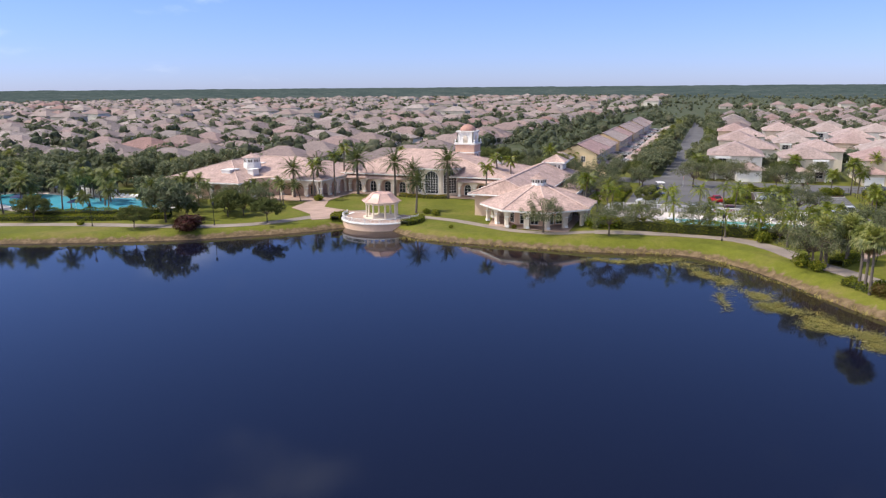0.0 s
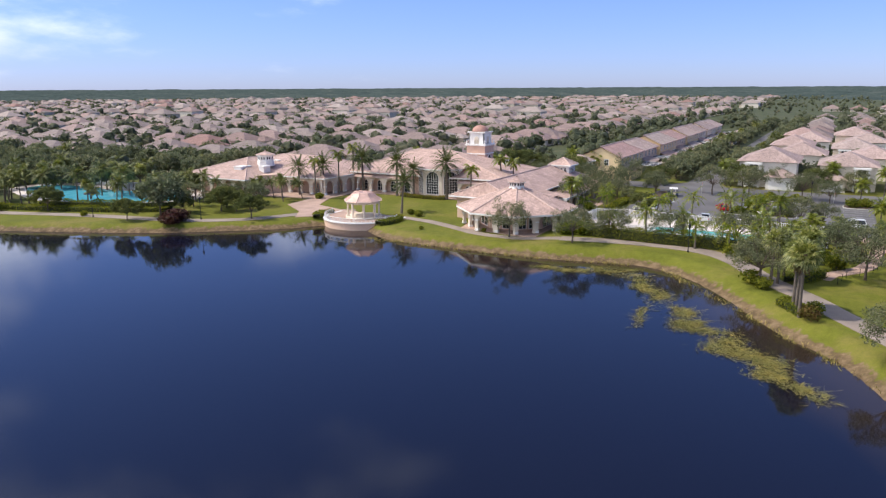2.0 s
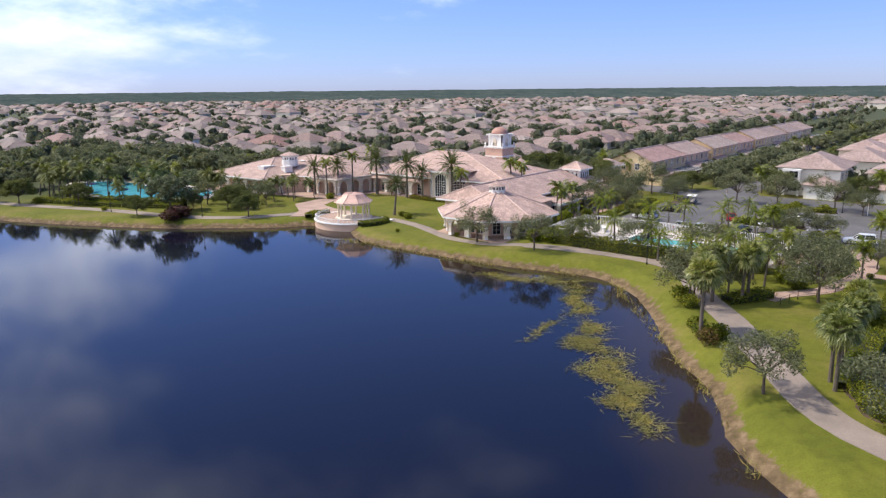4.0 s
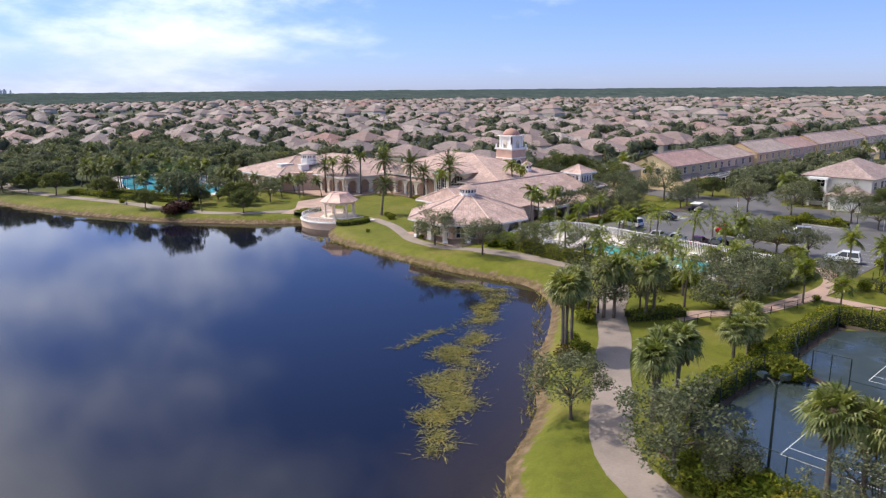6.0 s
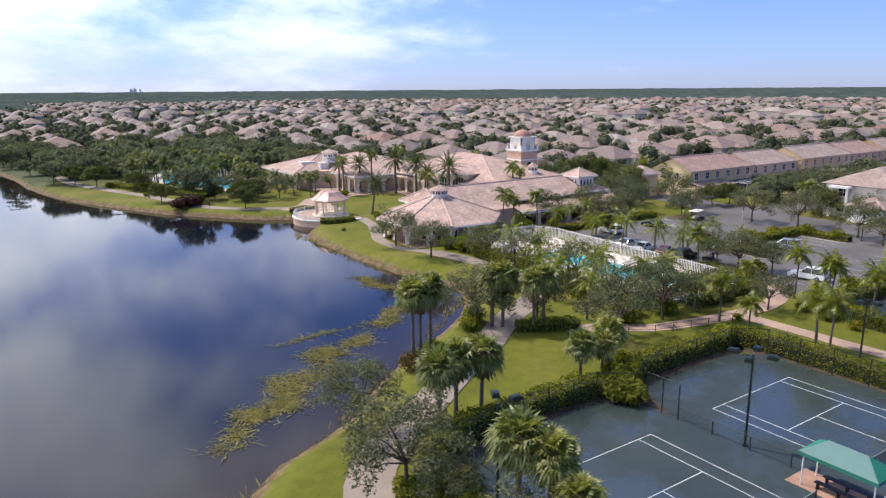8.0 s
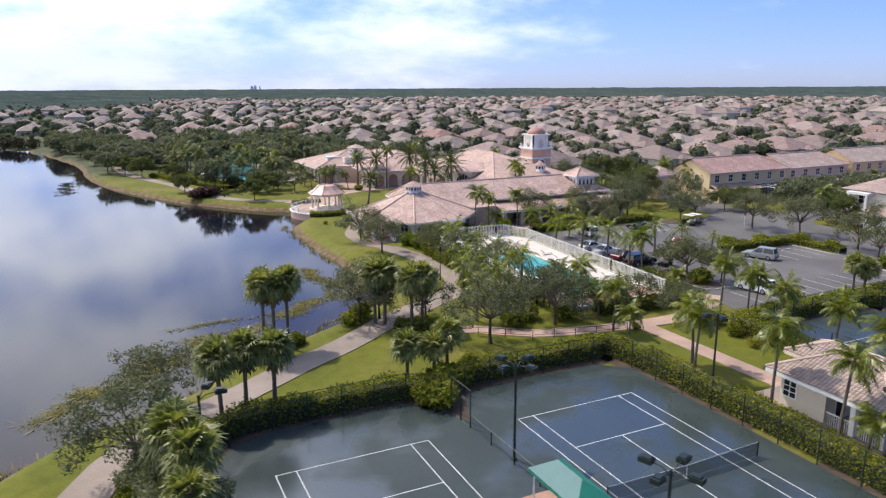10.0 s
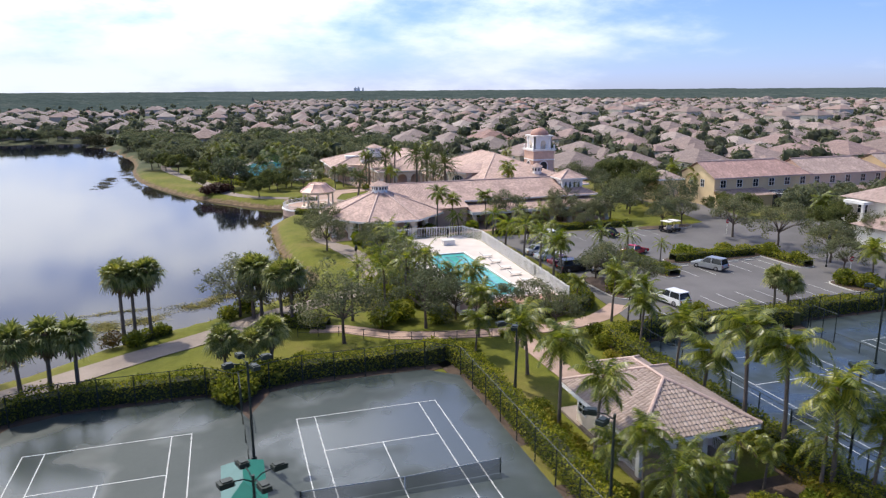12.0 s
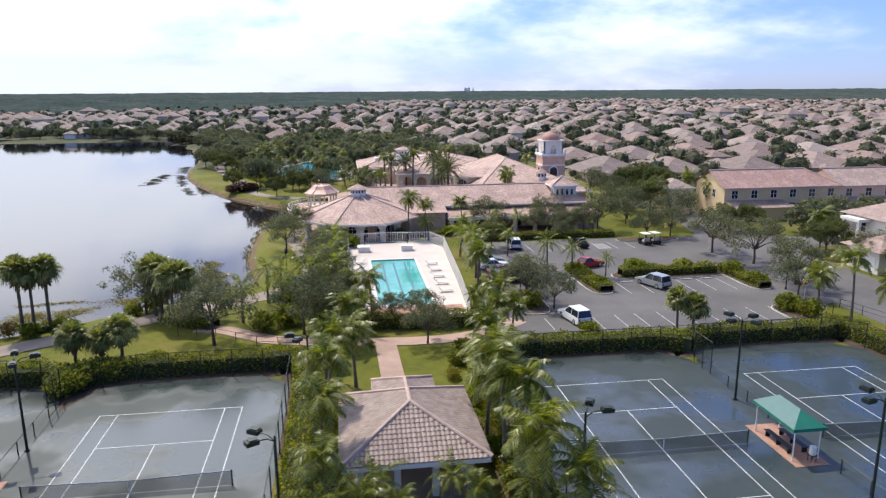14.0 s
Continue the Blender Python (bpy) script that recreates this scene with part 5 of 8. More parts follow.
# the small raised roof over the north door: two slopes and a hipped end
faces += [[(px1, -10.0, pz), (px1, py, pz), TIP, (23.5, -10.3, 6.53)], [(px0, py, pz), (px0, -10.0, pz), (23.5, -10.3, 6.53), TIP], [(px1, py, pz), (px0, py, pz), TIP]]
b = Build()
for f in faces:
    b.face([(p[0], p[1], p[2] - 0.05) for p in f])
b.face([(X0, Y0, EZ - 0.1), (X0, Y1, EZ - 0.1), (X1, Y1, EZ - 0.1), (X1, Y0, EZ - 0.1)])
proof = part("roof", b, M_TILE, pv, uv=True)
b = Build()
for (ax, ay), (cx, cy) in (((X0, Y0), (X1, Y0)), ((X1, Y0), (X1, Y1)), ((X1, Y1), (X0, Y1)), ((X0, Y1), (X0, Y0))):
    b.box(min(ax, cx) - 0.07, min(ay, cy) - 0.07, EZ - 0.32, max(ax, cx) + 0.07, max(ay, cy) + 0.07, EZ - 0.03)
part("fascia", b, M_WHITE, proof)
b = Build()
b.box(px0 - 0.05, py, pz - 0.3, px1 + 0.05, py + 0.07, pz - 0.03)
for x in (px0 - 0.07, px1):
    b.box(x, -8.6, pz - 0.3, x + 0.07, py, pz - 0.03)
b.box(px0 + 0.4, -8.6, 4.5, px1 - 0.4, py - 0.5, pz - 0.1)
part("porch_gable", b, M_CREAM, proof)
b = Build()
for p, q in ((RF, RB), ((X0, Y0, EZ), RF), ((X1, Y0, EZ), RF), ((X0, Y1, EZ), RB), ((X1, Y1, EZ), RB), (RB, TIP), (TIP, (px0, py, pz)), (TIP, (px1, py, pz))):
    P, Q = Vector(p), Vector(q)
    n = max(2, int((Q - P).length / 0.35))
    for k in range(n):
        a, c = P.lerp(Q, k / n), P.lerp(Q, (k + 1.12) / n)
        b.tube([a + Vector((0, 0, 0.04)), c + Vector((0, 0, 0.07))], [0.15, 0.12], 7)
tagged(part("ridge", b, M_RIDGE, proof), "paler overlapping ridge tiles", "", "", "stuff")


def tile_mesh(w=0.30, L=0.42):
    """One barrel tile, its foot at the origin, running up +y."""
    b = Build()
    K = 6
    prof = [(-w / 2 + w * k / K, 0.075 * math.sin(math.pi * k / K)) for k in range(K + 1)]
    lo = [(x, 0.0, z + 0.035) for x, z in prof]
    hi = [(x * 0.95, L, z * 0.85) for x, z in prof]
    fs = [(k, k + 1, K + 2 + k, K + 1 + k) for k in range(K)]
    fs.append(tuple(range(K, -1, -1)))
    return b.add(lo + hi, fs)


M_TILEPIECE = random_tint("laid barrel tile", [(0.36, 0.275, 0.23), (0.42, 0.32, 0.27), (0.47, 0.37, 0.315), (0.40, 0.305, 0.262)], 0.75, 1.5, 0.2)
M_TILEJOIN = random_tint("laid barrel tiles", [(0.36, 0.275, 0.23), (0.42, 0.32, 0.27), (0.47, 0.37, 0.315), (0.40, 0.305, 0.262)], 0.75, 1.5, 0.2, True)
one_tile = tile_mesh()
one_tile_me = one_tile.mesh("roof_tile", M_TILEPIECE)
rest = Build()
for fi, f in enumerate(faces):
    P = [Vector(p) for p in f]
    n = (P[1] - P[0]).cross(P[2] - P[0]).normalized()
    if n.z < 0:
        n = -n
    e = Vector((0, 0, 1)).cross(n).normalized()
    s = n.cross(e)
    uv = [((p - P[0]).dot(e), (p - P[0]).dot(s)) for p in P]
    us, vs = [a for a, _ in uv], [c for _, c in uv]
    v = min(vs) - 0.03
    while v < max(vs):
        u = math.floor(min(us) / 0.3) * 0.3 + 0.15
        while u < max(us):
            vm = v + 0.2
            ins = False
            for (ua, va), (ub, vb) in zip(uv, uv[1:] + uv[:1]):
                if (va > vm) != (vb > vm) and u < (ub - ua) * (vm - va) / (vb - va) + ua:
                    ins = not ins
            if ins:
                o = P[0] + e * u + s * v
                m = Matrix((e.to_4d(), s.to_4d(), n.to_4d(), (0, 0, 0, 1))).transposed()
                m = Matrix.Translation(o) @ m.to_3x3().to_4x4() @ Matrix.Rotation(random.uniform(-0.02, 0.02), 4, "Z")
                if fi == 0:
                    ob = new("roof_tile", one_tile_me)
                    ob.parent = proof
                    ob.matrix_basis = m
                else:
                    rest.add([m @ Vector(p) for p in one_tile.v], one_tile.f)
            u += 0.3
        v += 0.37
tagged(part("roof_tiles", rest, M_TILEJOIN, proof), "", "", "", "stuff")

# ---- plants ----
def leaf_cloud(b, centres, radii, count, size, flat=0.8, squash=0.85, shell=0.55, r=rng, mi=0):
    """Small pointed leaves scattered over the outsides of several lobes."""
    vol = np.array([q ** 2 for q in radii])
    pick = r.choice(len(radii), count, p=vol / vol.sum())
    d = r.normal(size=(count, 3))
    d /= np.linalg.norm(d, axis=1)[:, None]
    rad = np.array(radii)[pick] * (shell + (1.12 - shell) * r.random(count) ** 0.6)
    c = np.array(centres)[pick] + d * rad[:, None] * np.array([1, 1, squash])
    n = d * 0.5 + r.normal(size=(count, 3)) * 0.7 + np.array([0, 0, 0.4])
    n /= np.linalg.norm(n, axis=1)[:, None]
    a = np.cross(n, r.normal(size=(count, 3)))
    a /= np.linalg.norm(a, axis=1)[:, None]
    t = np.cross(n, a)
    s = (size * (0.6 + 0.8 * r.random(count)))[:, None]
    k = len(b.v)
    q = np.stack([c - a * s * 0.45 + t * s * 0.34 * flat, c - a * s * 0.45 - t * s * 0.34 * flat, c + a * s * 0.6], 1).reshape(-1, 3)
    b.v.extend(map(tuple, q.tolist()))
    b.f.extend([(k + 3 * i, k + 3 * i + 1, k + 3 * i + 2) for i in range(count)])
    b.m.extend([mi] * count)


def make_oak(seed, leaf, label, leaves=10500, open_=1.08, size=0.26):
    r = np.random.default_rng(seed)
    t = thing("oak_tree", label, "tree", group="broadleaf trees")
    h, cr = 7.0, 3.7
    b = Build()
    fork = 2.0 + r.random() * 0.5
    b.tube([(0, 0, -0.1), (0.05, 0.03, 0.9), (0.1 * r.normal(), 0.1 * r.normal(), fork)], [0.19, 0.14, 0.12], 8)
    cen, rad = [], []
    for k in range(14):
        a = 2.4 * k + r.random() * 0.7
        ring = (k + 0.5) / 14
        rr = cr * (0.25 + 0.62 * math.sqrt(ring)) * (0.85 + 0.3 * r.random())
        z = h - 1.1 - 2.6 * ring - 0.8 * r.random()
        tip = Vector((rr * math.cos(a), rr * math.sin(a), z))
        base = Vector((0, 0, fork - 0.3 + 0.3 * r.random()))
        mid = base.lerp(tip, 0.5) + Vector((0, 0, 0.25))
        b.tube([base, mid, tip], [0.075, 0.045, 0.015], 5)
        cen.append(tuple(tip))
        rad.append((0.62 + 0.5 * r.random()) * open_)
        for j in range(2):
            e = tip + Vector((r.normal() * 0.8, r.normal() * 0.8, 0.15 + 0.5 * r.normal()))
            b.tube([mid.lerp(tip, 0.5), e], [0.035, 0.01], 4)
            cen.append(tuple(e))
            rad.append((0.38 + 0.42 * r.random()) * open_)
    cen.append((0, 0, h - 1.5))
    rad.append(0.9 * open_)
    part("trunk", b, M_BARK, t)
    c = Build()
    leaf_cloud(c, cen, rad, leaves, size, shell=0.35, r=r)
    part("crown", c, leaf, t)
    return Kind(t)


def fan_leaf(b, base, d, r, petiole=0.8, size=0.95, droop=0.5, seg=17):
    side = d.cross(Vector((0, 0, 1)))
    side = side.normalized() if side.length > 0.05 else Vector((1, 0, 0))
    side = Matrix.Rotation(r.normal() * 0.55, 3, d) @ side
    up = side.cross(d)
    hub = base + d * petiole + Vector((0, 0, -0.10 * petiole))
    b.tube([base, hub], 0.018, 3, 0, False)
    for k in range(seg):
        a0 = math.radians(-130 + 260 * k / seg)
        a1 = math.radians(-130 + 260 * (k + 1) / seg)
        am = (a0 + a1) / 2
        L = size * (0.82 + 0.3 * r.random()) * (1.0 - 0.22 * abs(am) / 2.2)
        w = 0.55
        p0 = hub + (d * math.cos(a0) + side * math.sin(a0)) * L * w + up * 0.06
        p1 = hub + (d * math.cos(a1) + side * math.sin(a1)) * L * w + up * 0.06
        tip = hub + (d * math.cos(am) + side * math.sin(am)) * L + Vector((0, 0, -droop * L * (0.3 + 0.6 * r.random())))
        b.add([hub, p0, tip, p1], [(0, 1, 2, 3)])


def make_sabal(seed, h, label, leaves=54):
    r = np.random.default_rng(seed)
    t = thing("cabbage_palm", label, "palm", group="cabbage palms")
    bend = Vector((r.normal() * 0.12, r.normal() * 0.12, 0))
    pts = [Vector((0, 0, -0.1)), bend * 0.4 + Vector((0, 0, h * 0.5)), bend + Vector((0, 0, h))]
    b = Build()
    b.tube(pts, [0.17, 0.135, 0.15], 8)
    part("trunk", b, M_PTRUNK, t)
    top = pts[-1]
    b = Build()
    b.lathe(top.x, top.y, [(0.17, h - 1.1), (0.28, h - 0.8), (0.32, h - 0.2), (0.2, h + 0.25)], 8)
    part("boot_collar", b, M_BOOT, t)
    b, dd = Build(), Build()
    for k in range(leaves):
        a = k * 2.399 + r.random() * 0.5
        el = math.radians(78 - 118 * (k / leaves) ** 0.85)
        d = Vector((math.cos(a) * math.cos(el), math.sin(a) * math.cos(el), math.sin(el)))
        fan_leaf(b, top + Vector((0, 0, 0.1)), d, r, 0.6 + 0.4 * r.random(), 0.78 + 0.22 * r.random(), 0.3 + 0.45 * (k / leaves))
    for k in range(5):
        a = k * 1.3 + r.random()
        d = Vector((math.cos(a) * 0.35, math.sin(a) * 0.35, -0.9)).normalized()
        fan_leaf(dd, top + Vector((0, 0, -0.3)), d, r, 0.6, 0.75, 0.3, 8)
    part("crown", b, M_FAN, t)
    part("dead_skirt", dd, M_DEAD, t)
    return Kind(t)


def frond(b, base, d, L, r, droop=1.0, width=0.55, n=16, wind=Vector((0, 0, 0)), lw=0.10):
    """A feather leaf: an arching stem with two rows of leaflets."""
    pts = []
    p, v = Vector(base), Vector(d)
    stp = L / 10
    for k in range(11):
        pts.append(p.copy())
        v = (v + Vector((0, 0, -0.14 * droop * (0.4 + k / 7))) + wind * 0.05).normalized()
        p += v * stp
    for k in range(10):
        w = 0.035 * (1 - k / 11)
        s = (pts[k + 1] - pts[k]).cross(Vector((0, 0, 1)))
        s = s.normalized() * w if s.length > 1e-4 else Vector((w, 0, 0))
        b.add([pts[k] - s, pts[k] + s, pts[k + 1] + s * 0.8, pts[k + 1] - s * 0.8], [(0, 1, 2, 3)])
    for k in range(n):
        u = 0.14 + 0.86 * (k + 0.5) / n
        i = min(9, int(u * 10))
        q = pts[i].lerp(pts[i + 1], u * 10 - i)
        tan = (pts[i + 1] - pts[i]).normalized()
        side = tan.cross(Vector((0, 0, 1)))
        side = side.normalized() if side.length > 1e-3 else Vector((1, 0, 0))
        ll = width * (math.sin(math.pi * (0.12 + 0.86 * u) ** 0.8) * 0.9 + 0.22)
        for sg in (-1, 1):
            dirn = (side * sg + tan * 0.55 + Vector((0, 0, -0.5 * droop + 0.2 * r.normal())) + wind * 0.3).normalized()
            tip = q + dirn * ll * (0.85 + 0.3 * r.random())
            e = tan * lw * 0.5
            b.add([q - e, q + e, tip], [(0, 1, 2)])


def make_feather(seed, h, label, fronds=21, L=2.5, wind=Vector((0.35, -0.5, 0)), mat=None, name="coconut_palm", girth=0.115, droop=1.0, width=0.85, lean=0.5, n=32, group="feather palms", top_el=72, low_el=-25):
    r = np.random.default_rng(seed)
    t = thing(name, label, "palm", group=group)
    bend = Vector((r.normal() * lean, r.normal() * lean, 0))
    pts = [Vector((0, 0, -0.1)), bend * 0.2 + Vector((0, 0, h * 0.4)), bend * 0.6 + Vector((0, 0, h * 0.75)), bend + Vector((0, 0, h))]
    b = Build()
    b.tube([pts[0]] + pts[1:], [girth * 1.5, girth * 1.05, girth, girth * 0.85], 8)
    part("trunk", b, M_PTRUNK, t)
    b = Build()
    top = pts[-1]
    for k in range(fronds):
        a = k * 2.399 + r.random() * 0.6
        el = math.radians(top_el - (top_el - low_el) * (k / fronds) ** 0.9 + r.normal() * 6)
        d = Vector((math.cos(a) * math.cos(el), math.sin(a) * math.cos(el), math.sin(el)))
        frond(b, top, d, L * (0.8 + 0.35 * r.random()), r, droop * (0.8 + 0.5 * r.random()), width, n, wind)
    part("crown", b, mat or M_FEATHER, t)
    b = Build()
    b.lathe(top.x, top.y, [(girth * 0.9, h - 0.5), (girth * 1.2, h - 0.2), (girth * 0.7, h + 0.25)], 7)
    part("crownshaft", b, M_BOOT, t)
    return Kind(t)


def make_shrub(seed, leaf, label, leaves=700, size=0.28, name="shrub", rough=0.25, group="shrubs"):
    """A rounded bush of radius 1 and height 1.5."""
    r = np.random.default_rng(seed)
    t = thing(name, label, "shrub", group=group)
    b = Build()
    cen = [(0.35 * math.cos(k * 1.26 + r.random()), 0.35 * math.sin(k * 1.26 + r.random()), 0.6 + rough * r.random()) for k in range(5)] + [(0, 0, 0.75)]
    leaf_cloud(b, cen, [0.62 + 0.15 * r.random() for _ in cen], leaves, size, shell=0.55, r=r)
    v = [(p[0], p[1], max(0.0, p[2])) for p in b.v]
    b.v = v
    part("foliage", b, leaf, t)
    b = Build()
    for k in range(4):
        b.tube([(0, 0, -0.05), (0.3 * math.cos(k * 1.6), 0.3 * math.sin(k * 1.6), 0.8)], [0.03, 0.012], 4)
    part("stem", b, M_BARK, t)
    return Kind(t)


def hedge(pts, w, h, leaf, label, dens=42, z=None, size=0.19, seed=1, ragged=0.25):
    """A clipped hedge along a line: a leafy shell over a twiggy core coloured dark for inner shade."""
    r = np.random.default_rng(seed)
    t = thing("hedge", label, "hedge", group="hedges")
    z = float(ground_z(*pts[len(pts) // 2])) if z is None else z
    line = smooth_line(pts, 1.0) if len(pts) > 2 else [tuple(Vector(pts[0]).lerp(Vector(pts[1]), k / 20)) for k in range(21)]
    P = np.array(line)
    seg = np.diff(P, axis=0)
    ln = np.hypot(seg[:, 0], seg[:, 1])
    total = ln.sum()
    cum = np.concatenate([[0], np.cumsum(ln)])
    peri = w + 2 * h
    n = int(total * peri * dens * 1.35)
    s = r.random(n) * total
    i = np.clip(np.searchsorted(cum, s) - 1, 0, len(ln) - 1)
    f = (s - cum[i]) / ln[i]
    base = P[i] + seg[i] * f[:, None]
    nrm = np.stack([-seg[i][:, 1], seg[i][:, 0]], 1) / ln[i][:, None]
    u = r.random(n) * peri
    bump = 1 + ragged * (np.sin(s * 1.7 + seed) * 0.35 + np.sin(s * 0.6 + 2 * seed) * 0.4 + r.normal(size=n) * 0.3)
    off = np.where(u < h, -w / 2, np.where(u > h + w, w / 2, u - h - w / 2)) * (1 + 0.12 * r.normal(size=n))
    zz = np.where(u < h, u, np.where(u > h + w, u - h - w, h)) * np.clip(bump, 0.5, 1.5)
    c = np.stack([base[:, 0] + nrm[:, 0] * off, base[:, 1] + nrm[:, 1] * off, z + zz], 1)
    nn = r.normal(size=(n, 3)) + np.array([0, 0, 0.6])
    nn /= np.linalg.norm(nn, axis=1)[:, None]
    a = np.cross(nn, r.normal(size=(n, 3)))
    a /= np.linalg.norm(a, axis=1)[:, None]
    tt = np.cross(nn, a)
    sz = (size * (0.6 + 0.9 * r.random(n)))[:, None]
    q = np.stack([c - a * sz * 0.5, c + tt * sz * 0.3, c + a * sz * 0.5, c - tt * sz * 0.3], 1).reshape(-1, 3)
    b = Build()
    b.v = list(map(tuple, q.tolist()))
    b.f = [(4 * k, 4 * k + 1, 4 * k + 2, 4 * k + 3) for k in range(n)]
    b.m = [0] * n
    part("foliage", b, leaf, t)
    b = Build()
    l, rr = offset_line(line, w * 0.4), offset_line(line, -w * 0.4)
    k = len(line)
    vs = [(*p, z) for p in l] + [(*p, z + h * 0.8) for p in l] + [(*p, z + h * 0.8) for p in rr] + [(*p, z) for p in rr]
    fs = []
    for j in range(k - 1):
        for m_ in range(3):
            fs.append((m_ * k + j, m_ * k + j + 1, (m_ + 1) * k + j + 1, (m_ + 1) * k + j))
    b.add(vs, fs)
    part("twig_core", b, M_TWIGSHADE, t)
    return t


# dark base colour carries the shade between the hedge's inner twigs
M_TWIGSHADE = surface("twigs coloured as in shade", (0.05, 0.058, 0.02), 0.95, 0.4, 1.5, 9, 0.6, 0.0, 0.05)

OAKS = [make_oak(11 + k, M_OAK, "dense live oak with a rounded dark green crown") for k in range(3)]
FAROAKS = [make_oak(25 + k, M_OAKHAZE, "broadleaf garden tree in haze-paled green among houses", 1900, 1.12, 0.62) for k in range(3)]
SILVERS = [make_oak(31 + k, M_SILVER, "open grey-green broadleaf tree with thin foliage", 5200, 1.02, 0.21) for k in range(3)]
SABALS = [make_sabal(41, 4.6, "cabbage palm with fan leaves and a straight grey trunk"), make_sabal(42, 3.4, "short cabbage palm with fan leaves"), make_sabal(43, 5.6, "tall cabbage palm with a round fan crown")]
COCOS = [make_feather(51, 6.2, "wind-bent palm with feathery bright green fronds"), make_feather(52, 5.0, "leaning palm with feathery fronds"), make_feather(53, 7.4, "tall slender palm with feathery fronds")]
GARDEN = [make_feather(54, 6.0, "garden palm with dull green fronds", 20, 2.8, mat=M_DULLPALM), make_feather(55, 4.8, "shorter garden palm with dull green fronds", 20, 2.6, mat=M_DULLPALM)]
ROYALS = [make_feather(61, 9.0, "tall slim palm with a small drooping crown", 13, 2.2, girth=0.16, droop=1.3, lean=0.25, name="queen_palm"), make_feather(62, 7.6, "slim palm with a small drooping crown", 13, 2.2, girth=0.15, droop=1.3, lean=0.25, name="queen_palm")]
DATES = [make_feather(71, 5.6, "date palm with a stout trunk and full crown", 40, 3.2, Vector((0, 0, 0)), M_DATE, "date_palm", 0.17, 0.75, 0.5, 0.15, 22, "date palms", 80, -35)]
CHRIS = [make_feather(81, 3.8, "short drooping palm with glossy green fronds", 18, 2.6, Vector((0.1, -0.2, 0)), M_FEATHER, "christmas_palm", 0.11, 1.2, 0.5, 0.2, 16, "small palms"),
         make_feather(82, 3.0, "short drooping palm with yellowish fronds", 18, 2.5, Vector((0.1, -0.2, 0)), M_LIME, "christmas_palm", 0.11, 1.2, 0.5, 0.2, 16, "small palms")]
SHRUBS = [make_shrub(91, M_HEDGE, "rounded green garden shrub"), make_shrub(92, M_HEDGE, "leafy dark green shrub")]
LIMES = [make_shrub(93, M_LIME, "bright lime green leafy shrub", 600, 0.34)]
REDS = [make_shrub(94, M_REDLEAF, "dark red leaved bush on the lake bank", 800, 0.26)]
BRONZES = [make_shrub(96, M_BRONZE, "rounded bronze-leaved croton under the cabbage palms", 620, 0.22)]
GOLDS = [make_shrub(95, M_GOLD, "rounded yellow-green croton bush in bark", 520, 0.24)]
turn = lambda: random.uniform(0, 360)


def put(kinds, x, y, s=1.0, z=None, label="", sz=None):
    return random.choice(kinds).put(x, y, z, turn(), s, label, (random.uniform(-2, 2), random.uniform(-2, 2)), sz)


# lakeside cabbage palm groups
for x, y, s in ((-14.6, 22.2, 1.06), (-13.6, 22.6, 1.0), (-12.2, 23.0, 1.04)):
    SABALS[2].put(x, y, None, turn(), s * 1.16)
for x, y in ((-20.5, 8.9), (-18.6, 9.6), (-16.5, 9.2)):
    SABALS[0].put(x, y, None, turn(), 1.18)
for x, y in ((-2.0, 26.2), (0.8, 22.6), (1.8, 22.2), (-1.2, 25.4)):
    SABALS[0].put(x, y, None, turn(), random.uniform(1.15, 1.3))
for x, y, s in ((-5.0, 9.9, 0.95), (-1.1, 10.2, 1.0), (-2.6, 9.6, 0.85)):
    SABALS[1].put(x, y, None, turn(), s * 1.1)
for x, y, s in ((-24.7, -5.0, 1.24), (-23.9, -6.6, 1.16), (-24.4, -9.2, 0.98)):
    SABALS[2].put(x, y, None, turn(), s)
# oaks near the lake path
for x, y, s, k in ((-24.7, 13.5, 0.74, 1), (-26.6, 3.7, 0.90, 1), (-25.4, -10.6, 0.62, 1), (-25.6, 0.6, 0.5, 1), (-3.4, 27.4, 0.86, 1), (6.2, 15.4, 0.92, 1), (15.1, 17.2, 0.85, 1), (3.4, 25.0, 0.7, 1),
                   (19.0, 19.0, 0.62, 1), (27.6, 12.2, 0.6, 1), (10.4, 57.2, 0.78, 1), (-1.0, 27.6, 0.7, 1), (11.0, 68.8, 0.82, 1), (17.2, 52, 0.7, 1), (17.4, 33.0, 0.8, 1), (17.0, 42.6, 0.72, 1), (18.6, 24.6, 0.6, 1), (-25.2, -7.8, 0.74, 1)):
    (OAKS if k == 0 else SILVERS)[random.randrange(3)].put(x, y, None, turn(), s * 1.22)
for x, y, s in ((41.2, 25.0, 0.95), (43.6, 21.4, 0.75), (41.4, 28.6, 0.7)):
    SILVERS[random.randrange(3)].put(x, y, None, turn(), s)
# round the paths and pavilion
for x, y, s in ((20.2, 2.6, 1.05), (19.4, 12.9, 0.9), (18.2, -7.6, 0.95), (29.3, -9.0, 1.05), (29.7, -13.2, 1.15), (30.0, -16.6, 1.1), (30.5, -20.2, 1.1), (18.2, -18.4, 0.72), (20.4, -19.6, 0.66), (17.7, -13.6, 0.9), (31.6, -22.0, 0.85),
                (33.8, 8.6, 0.85), (35.6, 9.2, 0.75)):
    COCOS[random.randrange(3)].put(x, y, None, turn(), s)
for x, y, s in ((21.0, -18.4, 0.9), (25.4, -17.6, 0.75), (18.4, -21.0, 1.0), (29.6, -20.2, 0.95), (32.4, -22.4, 1.0)):
    CHRIS[0].put(x, y, None, turn(), s)
